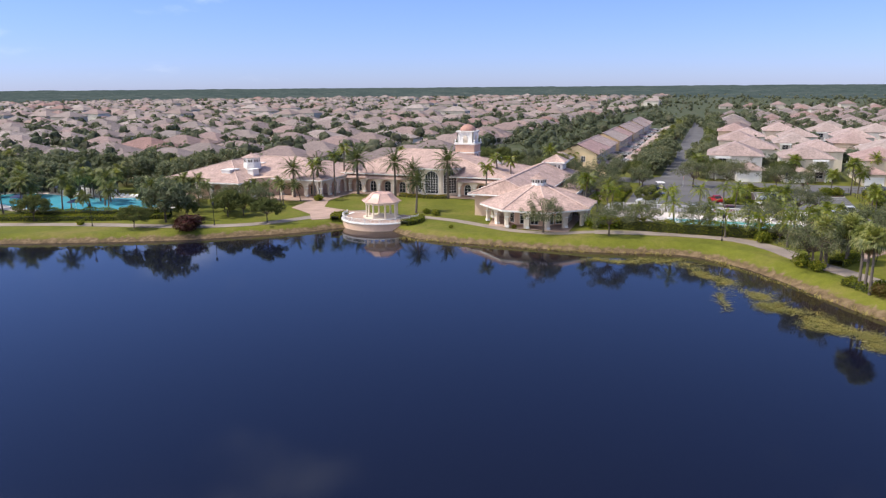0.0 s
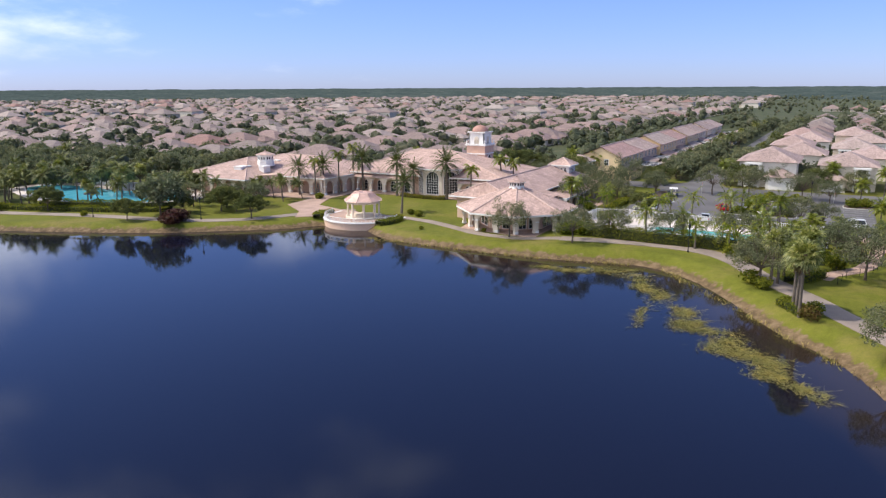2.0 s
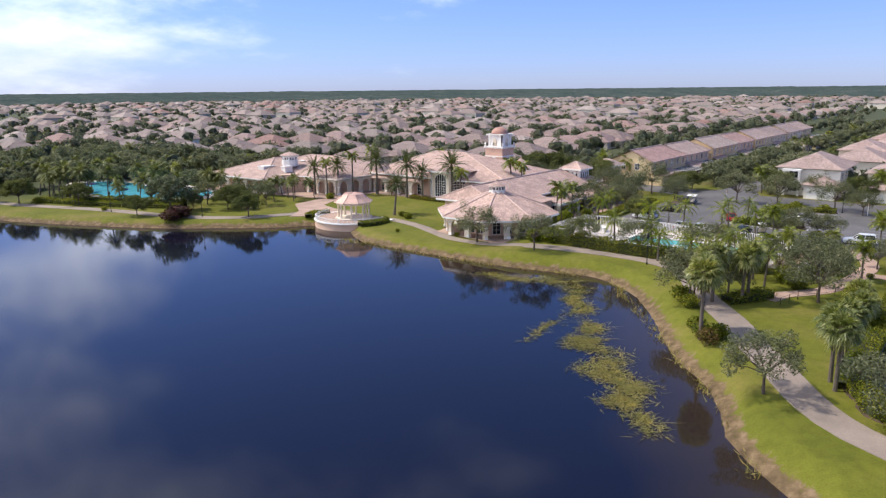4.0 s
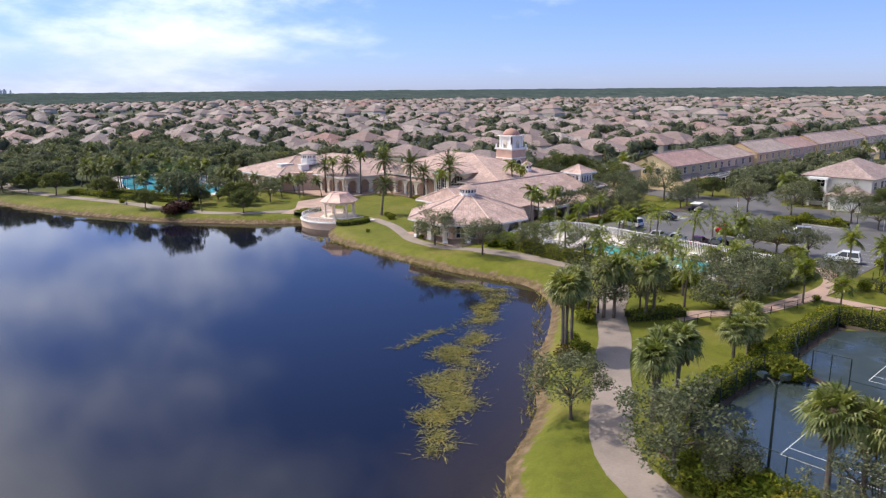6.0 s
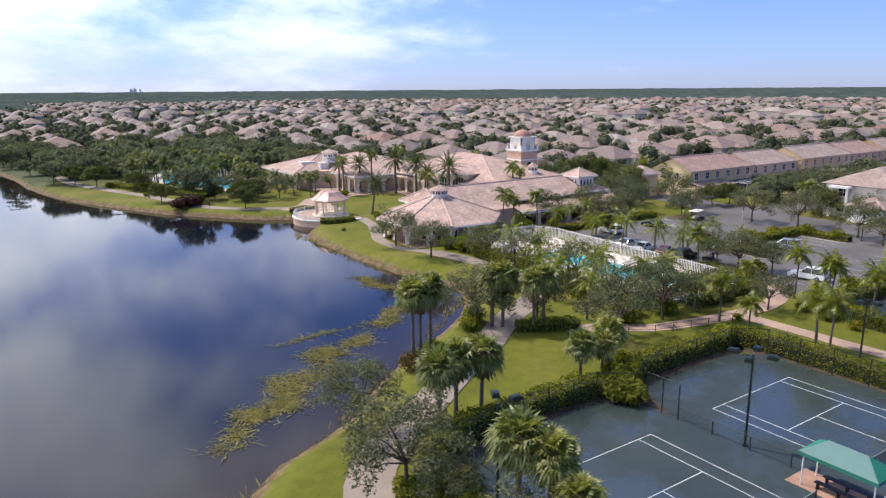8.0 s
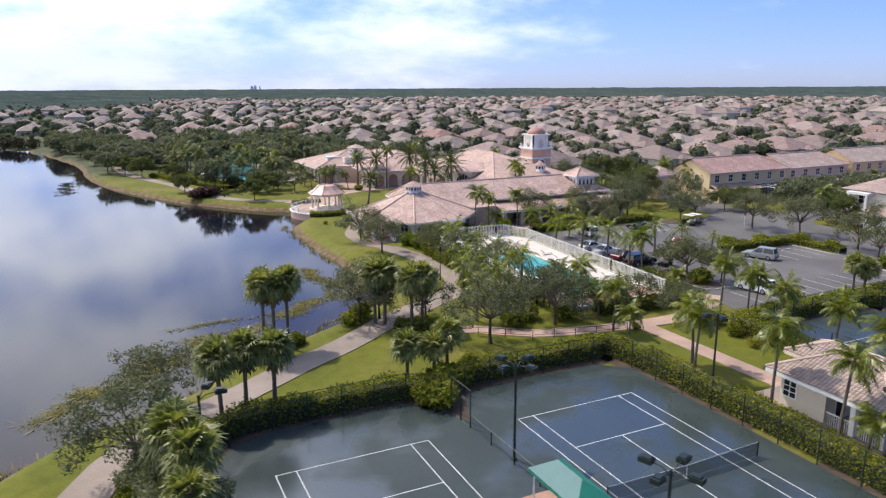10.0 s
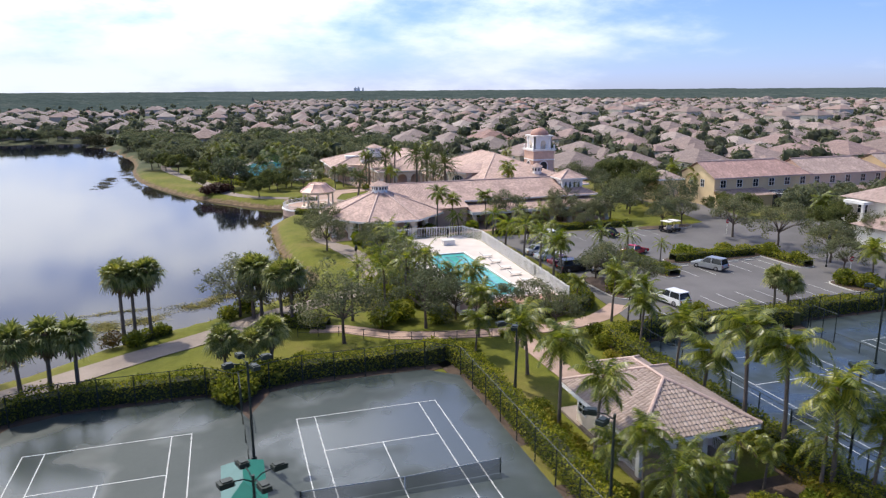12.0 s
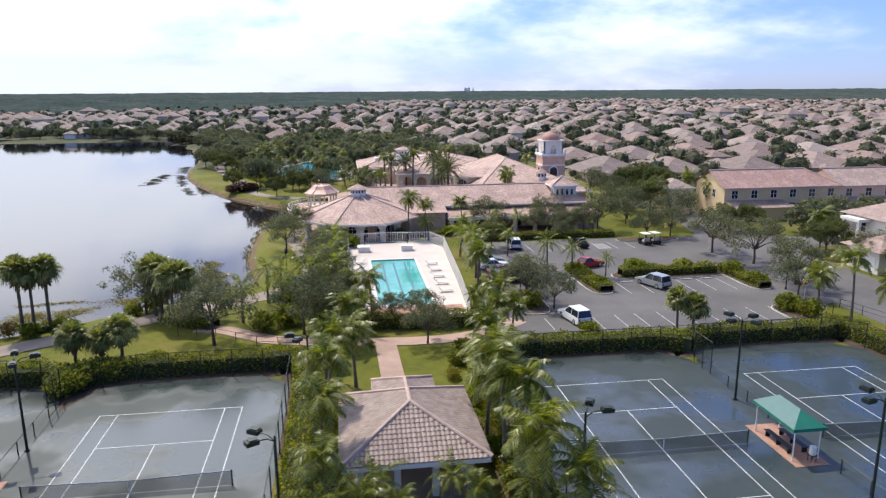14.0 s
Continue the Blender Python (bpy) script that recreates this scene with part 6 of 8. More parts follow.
for x, y, s in ((12.4, 24.5, 1.2), (8.2, 22.0, 1.1), (15.6, 28.0, 1.25), (13.6, 33.4, 1.2), (14.6, 38.5, 1.2), (20.6, 17.0, 1.1), (10.2, 29.4, 1.1)):
    CHRIS[random.randrange(2)].put(x, y, None, turn(), s)
# feather palms in front of the pavilion and beside the second courts
for x, y, s, k in ((17.2, -16.0, 0.7, 1), (22.4, -19.6, 0.55, 1), (26.8, -18.6, 0.55, 1), (31.0, -3.4, 0.9, 0), (31.4, 2.6, 0.9, 0), (18.0, 0.2, 0.9, 0), (17.4, 8.2, 0.72, 1), (34.6, 13.0, 0.9, 0), (36.2, 28.0, 0.9, 0),):
    COCOS[k].put(x, y, None, turn(), s)
# along the lap pool
for x, y, s in ((18.4, 29.5, 1.25), (17.8, 35.0, 1.2), (18.2, 41.0, 1.2), (18.0, 47.0, 1.25), (18.6, 53.5, 1.15), (36.4, 30.8, 1.2), (37.2, 36.6, 1.25), (37.6, 43.2, 1.25), (37.2, 49.6, 1.3), (34.0, 62.8, 1.1), (39.4, 60.6, 1.2), (45.0, 62.2, 1.0), (49.6, 63.0, 1.0)):
    CHRIS[random.randrange(2)].put(x, y, None, turn(), s)
for x, y, s in ((30.6, 64.8, 1.0), (33.6, 65.2, 0.82), (40.4, 66.4, 0.85)):
    COCOS[2].put(x, y, None, turn(), s)
for x, y, s in ((22.5, 22.5, 0.9), (20.2, 24.8, 0.8), (33.5, 19.0, 0.62)):
    COCOS[1].put(x, y, None, turn(), s)
for x, y, s in ((28.0, 18.8, 0.9), (24.5, 18.6, 0.85), (21.4, 20.4, 0.8), (18.0, 22.6, 0.85), (14.0, 30.2, 0.7)):
    SILVERS[random.randrange(3)].put(x, y, None, turn(), s * 0.7)
# clubhouse palms
for x, y, s, k in ((30.6, 127.5, 1.0, 0), (37.6, 126.0, 1.1, 0), (46.8, 128.4, 1.2, 0), (54.3, 90.0, 1.15, 1), (52.6, 86.2, 1.1, 1), (26.9, 84.6, 1.05, 0), (66.5, 121.4, 1.0, 0)):
    ROYALS[k].put(x, y, None, turn(), s)
for x, y, s in ((42.6, 122.4, 1.05), (42.3, 112.2, 1.0), (42.6, 107.6, 0.8), (42.8, 98.8, 1.05), (32.6, 134.2, 0.85), (36.2, 129.5, 0.9)):
    DATES[0].put(x, y, None, turn(), s * 1.45)
DATES[0].put(22.6, 98.4, None, 0, 1.15, "", (0, 9))
for x, y, s in ((27.5, 140.8, 0.8), (24.6, 143.0, 0.75), (21.6, 149.8, 0.8), (21.0, 157.2, 0.7), (26.0, 136.6, 0.8)):
    GARDEN[1].put(x, y, None, turn(), s)
# west lawn and the big pool's palms
for x, y, s in ((-9.8, 142.4, 0.72), (6.6, 133.6, 0.85), (8.4, 131.0, 0.7), (3.4, 121.8, 0.8), (-10.4, 167.4, 0.85), (-17.8, 181.6, 0.95), (-22.0, 190.4, 0.9), (2.0, 140.0, 0.6), (11.0, 136.5, 0.75), (-25.4, 205.0, 0.9)):
    OAKS[random.randrange(3)].put(x, y, None, turn(), s)
for k in range(32):
    x, y = random.uniform(-6, 16), random.uniform(141, 214)
    if 0 < x < 20 and 156 < y < 204 and (x - 2) * (18 - x) > 0 and random.random() < 0.86:
        x = random.choice((random.uniform(-3, 0.5), random.uniform(19.5, 23)))
    random.choice(GARDEN + GARDEN + FAROAKS[:1] + SABALS[:1]).put(x - 0.25 * max(0, y - 170), y, None, turn(), random.uniform(0.85, 1.25))
for k in range(88):
    x, y = random.uniform(18, 66), random.uniform(172, 262)
    random.choice(FAROAKS + GARDEN + FAROAKS + SABALS[:1]).put(x - 0.3 * (y - 170), y, None, turn(), random.uniform(0.85, 1.3))
for k in range(48):
    x, y = random.uniform(-30, 60), random.uniform(206, 300)
    x -= 0.05 * (y - 200)
    if shore_metres(x, y) > 6:
        random.choice(FAROAKS).put(x, y, None, turn(), random.uniform(0.8, 1.25))
# broad trees and palms before the west wing
for x, y, s in ((15.0, 131.0, 0.85), (12.6, 139.0, 0.8), (20.0, 140.5, 0.7), (8.0, 143.5, 0.9), (3.0, 147.5, 0.85)):
    SILVERS[random.randrange(3)].put(x, y, None, turn(), s)
for x, y, s in ((23.0, 131.0, 0.75), (25.5, 133.5, 0.8), (20.5, 135.0, 0.75), (28.6, 130.0, 0.8), (14.0, 147.0, 1.0), (4.0, 152.0, 1.15), (-0.5, 158.0, 1.1), (-3.0, 168.0, 1.2), (-6.0, 176.0, 1.15), (-9.0, 186.0, 1.2)):
    GARDEN[random.randrange(2)].put(x, y, None, turn(), s)
# trees standing along the far banks
for k in range(70):
    y = random.uniform(196, 330)
    x = -33.0 - 0.235 * max(0, y - 222) + random.uniform(3, 26)
    if shore_metres(x, y) > 2.5:
        random.choice(FAROAKS + FAROAKS + SILVERS[:1] + SABALS[:1]).put(x, y, None, turn(), random.uniform(0.75, 1.15))
for k in range(34):
    x = random.uniform(-170, -66)
    y = 350 + (-66 - x) * 0.24 + random.uniform(2, 16)
    if shore_metres(x, y) > 2.0:
        random.choice(FAROAKS).put(x, y, None, turn(), random.uniform(0.6, 1.0))
# car park and road trees
for x, y, s in ((76.4, 45.4, 1.12), (78.6, 37.6, 1.12), (77.6, 26.4, 1.0), (75.8, 58.5, 0.85), (70.8, 57.2, 0.8), (65.3, 65.8, 1.12), (58.4, 63.4, 0.75), (45.5, 68.8, 1.05), (57.0, 69.4, 1.05), (79.8, 66.3, 1.2), (73.0, 71.5, 0.85), (75.2, 76.2, 1.05), (82.4, 81.6, 1.15),
                (86.8, 61.5, 0.75), (79.6, 84, 0.9), (77.5, 90.0, 0.9), (88.5, 90, 0.9), (74.2, 20.8, 0.8), (92.2, 40.5, 0.9), (93.6, 33.0, 0.85), (93.0, 24.5, 0.9), (93.2, 16.0, 0.9), (93.2, 7.0, 0.9), (93.5, -3, 0.9), (92.0, 60.8, 0.75), (56.6, 59.9, 0.5)):
    (OAKS[:1] + SILVERS)[random.randrange(4)].put(x, y, None, turn(), s)
for x, y, s in ((72.7, 15.1, 0.95), (73.6, 10.9, 1.0), (76.4, 9.0, 1.0), (75.4, 1.0, 1.0), (76.0, -8, 1.0), (94.5, 45, 1.1), (96.6, 21, 1.1), (97, 2, 1.0), (94.0, 79.5, 1.2), (92.5, 86, 1.1)):
    COCOS[random.randrange(3)].put(x, y, None, turn(), s)
SABALS[0].put(53.3, 10.2, None, 0, 0.9)
SABALS[1].put(54.8, 9.9, None, 40, 1.0)
for x, y, s in ((47.8, 38.5, 1.05), (50.6, 36.0, 1.0), (54.6, 33.8, 0.7), (44.4, 48.4, 0.9)):
    CHRIS[random.randrange(2)].put(x, y, 1.45, turn(), s)
for x, y, s in ((81.0, 100.0, 0.9), (87.0, 104.0, 1.1), (92.0, 99.0, 1.1), (79.0, 108.0, 1.0), (43.0, 54.0, 0.65), (62.0, 64.0, 0.75), (54.0, 66.0, 0.7)):
    (OAKS + SILVERS)[random.randrange(6)].put(x, y, None, turn(), s * 1.1)
for x, y, s in ((98.5, 44.6, 0.9), (99.5, 57.0, 0.8), (112.0, 56.2, 0.85), (121.5, 56.0, 0.85), (131.0, 56.0, 0.9), (117.0, 44.8, 1.15), (129.0, 44.8, 1.15), (141.0, 56.0, 1.2)):
    random.choice(FAROAKS).put(x, y, None, turn(), s)
# trees lining the avenue
for k in range(34):
    x = 102 + k * 9.2 + random.uniform(-2, 2)
    for y in (57.5 + random.uniform(-1, 1.5), 43.0 + random.uniform(-1.5, 1)):
        random.choice(FAROAKS + FAROAKS + GARDEN).put(x, y, None, turn(), random.uniform(0.75, 1.0))
    if k < 26:
        random.choice(FAROAKS + SABALS + GARDEN).put(x + 4, 60.5 + random.uniform(-1, 2), None, turn(), random.uniform(0.7, 1.0))

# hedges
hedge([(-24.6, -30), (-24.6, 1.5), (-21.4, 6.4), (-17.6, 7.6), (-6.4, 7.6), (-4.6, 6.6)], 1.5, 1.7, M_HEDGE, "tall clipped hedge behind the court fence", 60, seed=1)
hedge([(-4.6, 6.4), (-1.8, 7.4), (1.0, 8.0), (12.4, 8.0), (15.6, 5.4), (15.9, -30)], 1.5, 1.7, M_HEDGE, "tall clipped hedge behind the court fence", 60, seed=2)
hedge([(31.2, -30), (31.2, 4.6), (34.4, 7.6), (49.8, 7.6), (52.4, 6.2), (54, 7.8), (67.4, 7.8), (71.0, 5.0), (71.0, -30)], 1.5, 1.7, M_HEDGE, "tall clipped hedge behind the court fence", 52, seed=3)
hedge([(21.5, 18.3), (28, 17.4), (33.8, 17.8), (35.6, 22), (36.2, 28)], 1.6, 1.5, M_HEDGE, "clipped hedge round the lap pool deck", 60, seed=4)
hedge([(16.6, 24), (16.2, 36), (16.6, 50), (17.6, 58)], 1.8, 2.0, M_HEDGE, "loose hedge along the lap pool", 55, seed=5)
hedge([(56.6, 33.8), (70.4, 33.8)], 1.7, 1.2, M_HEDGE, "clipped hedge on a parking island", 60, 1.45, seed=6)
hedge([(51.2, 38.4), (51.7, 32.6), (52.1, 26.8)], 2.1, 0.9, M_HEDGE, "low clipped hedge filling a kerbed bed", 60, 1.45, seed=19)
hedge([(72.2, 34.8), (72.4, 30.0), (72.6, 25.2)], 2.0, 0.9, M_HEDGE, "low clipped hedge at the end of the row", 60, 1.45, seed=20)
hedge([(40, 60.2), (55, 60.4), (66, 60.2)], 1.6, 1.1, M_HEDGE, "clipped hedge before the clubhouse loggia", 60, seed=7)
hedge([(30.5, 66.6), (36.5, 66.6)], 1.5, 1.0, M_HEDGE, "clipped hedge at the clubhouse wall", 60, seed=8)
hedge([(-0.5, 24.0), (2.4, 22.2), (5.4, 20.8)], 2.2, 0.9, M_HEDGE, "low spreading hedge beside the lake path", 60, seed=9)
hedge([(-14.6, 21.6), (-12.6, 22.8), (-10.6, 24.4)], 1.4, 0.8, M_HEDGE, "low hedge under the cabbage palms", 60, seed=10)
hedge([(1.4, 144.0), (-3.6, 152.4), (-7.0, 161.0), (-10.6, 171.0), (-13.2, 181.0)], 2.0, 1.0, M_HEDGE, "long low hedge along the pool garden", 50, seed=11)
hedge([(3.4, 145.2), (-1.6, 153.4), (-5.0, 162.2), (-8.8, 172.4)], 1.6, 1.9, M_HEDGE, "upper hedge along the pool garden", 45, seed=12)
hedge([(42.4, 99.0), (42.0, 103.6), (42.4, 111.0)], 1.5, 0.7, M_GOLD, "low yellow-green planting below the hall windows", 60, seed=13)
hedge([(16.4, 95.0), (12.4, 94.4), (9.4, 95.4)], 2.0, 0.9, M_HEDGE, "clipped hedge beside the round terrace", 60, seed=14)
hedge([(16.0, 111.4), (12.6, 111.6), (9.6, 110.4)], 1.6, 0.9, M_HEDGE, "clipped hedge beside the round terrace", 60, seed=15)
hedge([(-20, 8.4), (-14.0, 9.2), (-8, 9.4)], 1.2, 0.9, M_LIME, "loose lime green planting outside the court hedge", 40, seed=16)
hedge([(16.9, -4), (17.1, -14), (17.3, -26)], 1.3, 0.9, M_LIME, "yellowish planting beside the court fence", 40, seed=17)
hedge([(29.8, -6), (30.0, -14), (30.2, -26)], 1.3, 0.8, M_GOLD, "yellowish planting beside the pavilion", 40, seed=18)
# single bushes
for x, y, s, kinds in ((-15.6, 21.2, 1.15, BRONZES), (-13.4, 20.9, 1.1, SHRUBS), (-11.4, 23.6, 0.9, SHRUBS), (-4.6, 26.9, 1.1, SHRUBS), (-2.6, 28.6, 1.3, SHRUBS), (-5.9, 132.8, 2.6, REDS), (-8.4, 131.4, 2.0, REDS), (-4.0, 134.6, 2.0, REDS),
                       (21.8, 12.2, 0.5, SHRUBS), (17.8, 9.6, 0.6, SHRUBS), (30.8, 9.8, 0.9, SHRUBS), (29.6, 6.4, 0.9, SHRUBS), (28.8, 3.0, 0.8, GOLDS), (17.0, 57.5, 1.6, LIMES), (18.8, 60.0, 1.5, LIMES), (20.6, 58.4, 1.6, SHRUBS), (16.0, 60.5, 1.4, LIMES),
                       (29.2, 65.4, 1.4, SHRUBS), (37.8, 66.6, 1.3, LIMES), (43.0, 64.6, 1.2, SHRUBS), (13.2, 74.8, 0.5, SHRUBS), (9.8, 86.0, 0.45, SHRUBS), (12.5, 32.8, 1.3, SHRUBS), (21.2, 93.4, 0.9, SHRUBS), (22.4, 96.0, 0.8, SHRUBS),
                       (30.0, 126.0, 1.1, SHRUBS), (27.0, 83.2, 1.0, SHRUBS), (10.8, 18.8, 1.5, SHRUBS), (13.2, 20.6, 1.6, SHRUBS), (17.0, 18.4, 1.3, SHRUBS), (13.0, 27.2, 1.6, SHRUBS), (-10.5, 155.0, 0.8, SHRUBS), (-15.0, 178.0, 1.1, SHRUBS),
                       (52.2, 29.0, 1.1, SHRUBS), (51.3, 36.6, 1.2, LIMES), (69.8, 16.4, 1.5, SHRUBS), (70.9, 14.2, 1.4, SHRUBS), (72.2, 32.5, 1.4, SHRUBS), (72.6, 27.4, 1.3, SHRUBS), (41.0, 22.4, 1.5, SHRUBS), (59.6, 35.0, 1.5, LIMES), (66.4, 35.0, 1.4, SHRUBS),
                       (-25.4, -1.6, 1.3, LIMES), (-25.6, -3.4, 1.2, GOLDS), (-25.2, -7.0, 1.2, LIMES), (-3.4, 7.4, 1.5, SHRUBS), (-2.2, 7.9, 1.5, SHRUBS), (44.4, 11.4, 1.2, SHRUBS), (-1.0, 7.8, 1.3, SHRUBS), (1.6, 11.0, 0.9, SHRUBS), (-4.4, 4.6, 1.3, SHRUBS), (-3.7, 5.6, 1.3, SHRUBS), (-5.2, 5.6, 1.2, SHRUBS)):
    random.choice(kinds).put(x, y, None, turn(), s, "", (0, 0), s * 0.72 if kinds is REDS else None)

for k in range(26):
    y = random.uniform(-14, 4)
    random.choice(SHRUBS + SHRUBS + LIMES).put(random.uniform(-27.2, -25.4) - 0.12 * max(0, -y), y, None, turn(), random.uniform(0.6, 1.15))
for k in range(64):
    x, y = random.choice(((random.uniform(17.0, 18.3), random.uniform(-26, -3)), (random.uniform(29.2, 30.9), random.uniform(-26, 0)), (random.uniform(18, 30), random.uniform(-26, -18.2))))
    random.choice(LIMES + GOLDS + SHRUBS + SHRUBS).put(x, y, None, turn(), random.uniform(0.55, 1.05))

THICKET = make_shrub(97, M_WEED, "brown leafless thicket on the far lake bank", 900, 0.2)
for x, y, s in ((-62.0, 328.0, 4.0), (-56.0, 324.0, 3.4), (-67.0, 333.0, 3.6)):
    THICKET.put(x, y, 0.2, turn(), s)

# reeds standing in the shallows
def reeds(name, patches, count, label, tall=0.55, seed=5, mat=None, spread=0.45):
    r = np.random.default_rng(seed)
    b = Build()
    pts = []
    for (ax, ay), (cx, cy), w in patches:
        L = math.hypot(cx - ax, cy - ay)
        n = int(count * L * w)
        t = r.random(n)
        o = r.normal(size=n) * w * 0.27
        ux, uy = (cx - ax) / L, (cy - ay) / L
        wob = np.sin(t * L * 0.9 + ax) * w * 0.25
        pts.append(np.stack([ax + ux * t * L - uy * (o + wob), ay + uy * t * L + ux * (o + wob)], 1))
    P = np.concatenate(pts)
    keep = np.array([noise.noise(Vector((p[0] * 0.45 + p[1] * 0.2, p[1] * 0.3 - p[0] * 0.1, 0.3))) + 0.4 * noise.noise(Vector((p[0] * 2, p[1] * 2, 0.3))) > -0.2 + 0.25 * r.normal() for p in P])
    P = P[keep]
    n = len(P)
    a = r.random(n) * 2 * math.pi
    h = tall * (0.4 + 0.9 * r.random(n))
    lean = r.normal(size=(n, 2)) * spread + np.array([-0.35, -0.5]) * (spread - 0.45)
    w = 0.04 + 0.04 * r.random(n)
    z = np.full(n, WATER_Z - 0.05)
    A = np.stack([P[:, 0] - np.cos(a) * w, P[:, 1] - np.sin(a) * w, z], 1)
    C = np.stack([P[:, 0] + np.cos(a) * w, P[:, 1] + np.sin(a) * w, z], 1)
    T = np.stack([P[:, 0] + lean[:, 0] * h * 2, P[:, 1] + lean[:, 1] * h * 2, WATER_Z + h], 1)
    b.v = list(map(tuple, np.stack([A, C, T], 1).reshape(-1, 3).tolist()))
    b.f = [(3 * k, 3 * k + 1, 3 * k + 2) for k in range(n)]
    b.m = [0] * n
    solid(name, b, mat or M_REED, label, "reeds", "", "stuff")


reeds("reeds", [((-34.6, 18.9), (-29.5, 23.0), 2.0), ((-30.5, 22.4), (-24, 27.4), 3.8), ((-25, 26.8), (-17, 33.4), 4.2), ((-17.6, 33), (-9.5, 38.8), 3.2), ((-10.2, 38.2), (-1.5, 43.5), 2.6), ((-2.4, 43), (3, 46), 3.0), ((1.2, 46), (-0.6, 52.5), 3.0), ((-0.6, 52), (-1.8, 60), 2.4), ((-22, 38.6), (-14, 39.4), 0.7)], 105, "yellow-green marsh reeds lying in the shallows", 0.15, 5, None, 2.0)
reeds("shore_grass", [((-36, 10.5), (-24, 17.4), 1.6), ((-24, 18), (-8, 30.6), 1.2), ((-8, 30.6), (5, 41), 1.2), ((6.2, 46), (3.4, 64), 1.3), ((3.2, 64), (3.4, 94), 1.4)], 16, "dry tufts of grass on the lake margin", 0.4, 8)
reeds("far_reeds", [((-37, 160), (-38, 188), 3.4), ((-33, 190), (-37, 214), 3.4), ((-26, 156), (-33, 186), 2.4), ((-20, 138), (-25, 152), 2.0), ((-3, 113), (-9, 123), 1.6)], 26, "dark weed beds in the lake", 0.22, 9, M_WEED)

# ---- lap pool ----
DZ = 1.5
lp = thing("lap_pool", "turquoise lap pool with lane marks in a pale deck", "swimming pool")
PX0, PX1, PY0, PY1 = 23.4, 29.9, 25.4, 48.3
b = Build()
b.box(20.0, 20.6, 1.2, PX0, 60.5, DZ)
b.slab([(PX1, 20.6), (33.4, 20.6), (34.2, 32), (35.4, 55.5), (33.6, 60.5), (PX1, 60.5)], 1.2, DZ)
b.box(PX0, 20.6, 1.2, PX1, PY0, DZ)
b.box(PX0, PY1, 1.2, PX1, 60.5, DZ)
part("deck", b, M_DECK, lp)
b = Build()
b.box(20.2, 21.4, DZ - 0.01, 33.2, 24.4, DZ + 0.012)
part("brick_band", b, M_BRICKPAVE, lp)
b = Build()
c = 0.35
b.box(PX0 - c, PY0 - c, DZ, PX1 + c, PY0, DZ + 0.06)
b.box(PX0 - c, PY1, DZ, PX1 + c, PY1 + c, DZ + 0.06)
b.box(PX0 - c, PY0, DZ, PX0, PY1, DZ + 0.06)
b.box(PX1, PY0, DZ, PX1 + c, PY1, DZ + 0.06)
part("coping", b, M_WHITE, lp)
b = Build()
b.face([(PX0, PY0, DZ - 0.14), (PX1, PY0, DZ - 0.14), (PX1, PY1, DZ - 0.14), (PX0, PY1, DZ - 0.14)])
part("pool_water", b, M_POOL, lp)
for k in range(3):
    x = PX0 + (PX1 - PX0) * (k + 1) / 4
    b = Build()
    b.box(x - 0.13, PY0 + 1.5, DZ - 0.145, x + 0.13, PY1 - 1.5, DZ - 0.132)
    b.box(x - 0.6, PY1 - 1.8, DZ - 0.145, x + 0.6, PY1 - 1.5, DZ - 0.132)
    part("lane_mark", b, M_POOLDARK, lp)
b = Build()
b.box(20.0, 20.2, 1.2, 33.5, 20.6, 1.72)
part("edge_wall", b, M_WHITE, lp)


def picket(pts, h, label, step=0.28, z=DZ, name="pool_fence"):
    t = thing(name, label, "fence")
    for a, c in zip(pts, pts[1:]):
        A, C = Vector((*a, z)), Vector((*c, z))
        d = (C - A).normalized()
        n = int((C - A).length / step)
        bars = Build()
        for i in range(n + 1):
            p = A.lerp(C, i / n)
            if i % 8 == 0:
                q = Build()
                q.box(p.x - 0.05, p.y - 0.05, p.z, p.x + 0.05, p.y + 0.05, p.z + h + 0.08)
                part("post", q, M_WHITE, t)
            else:
                bars.box(p.x - 0.035, p.y - 0.035, p.z + 0.08, p.x + 0.035, p.y + 0.035, p.z + h)
        tagged(part("picket_row", bars, M_WHITE, t), "", "", "", "stuff")
        for k in (0.08, h - 0.12):
            q = Build()
            q.tube([A + Vector((0, 0, k)), C + Vector((0, 0, k))], 0.045, 5)
            part("rail", q, M_WHITE, t)


picket([(33.5, 20.8), (34.3, 32), (35.5, 55.5), (33.8, 60.3), (27, 60.9), (20.2, 60.3), (20.1, 46)], 1.75, "white picket fence round the lap pool")
picket([(20.1, 46), (20.1, 21)], 1.3, "white picket fence along the pool's lake side")
for x in (22.6, 29.4):
    t = thing("pool_pump_box", "white equipment box on the pool deck", "equipment box", (x, 54.6, DZ), 0, "pool boxes")
    b = Build()
    b.box(-0.9, -0.7, 0, 0.9, 0.7, 0.75)
    b.box(-1.0, -0.8, 0.75, 1.0, 0.8, 0.85)
    part("case", b, M_WHITE, t)
    b = Build()
    b.tube([(0.2, 0.9, 0), (0.2, 0.9, 2.0)], 0.05, 6)
    b.lathe(0.2, 0.9, [(0.18, 1.6), (0.16, 2.2), (0.05, 2.5)], 8)
    part("closed_parasol", b, M_BLACK, t, "black closed parasol")


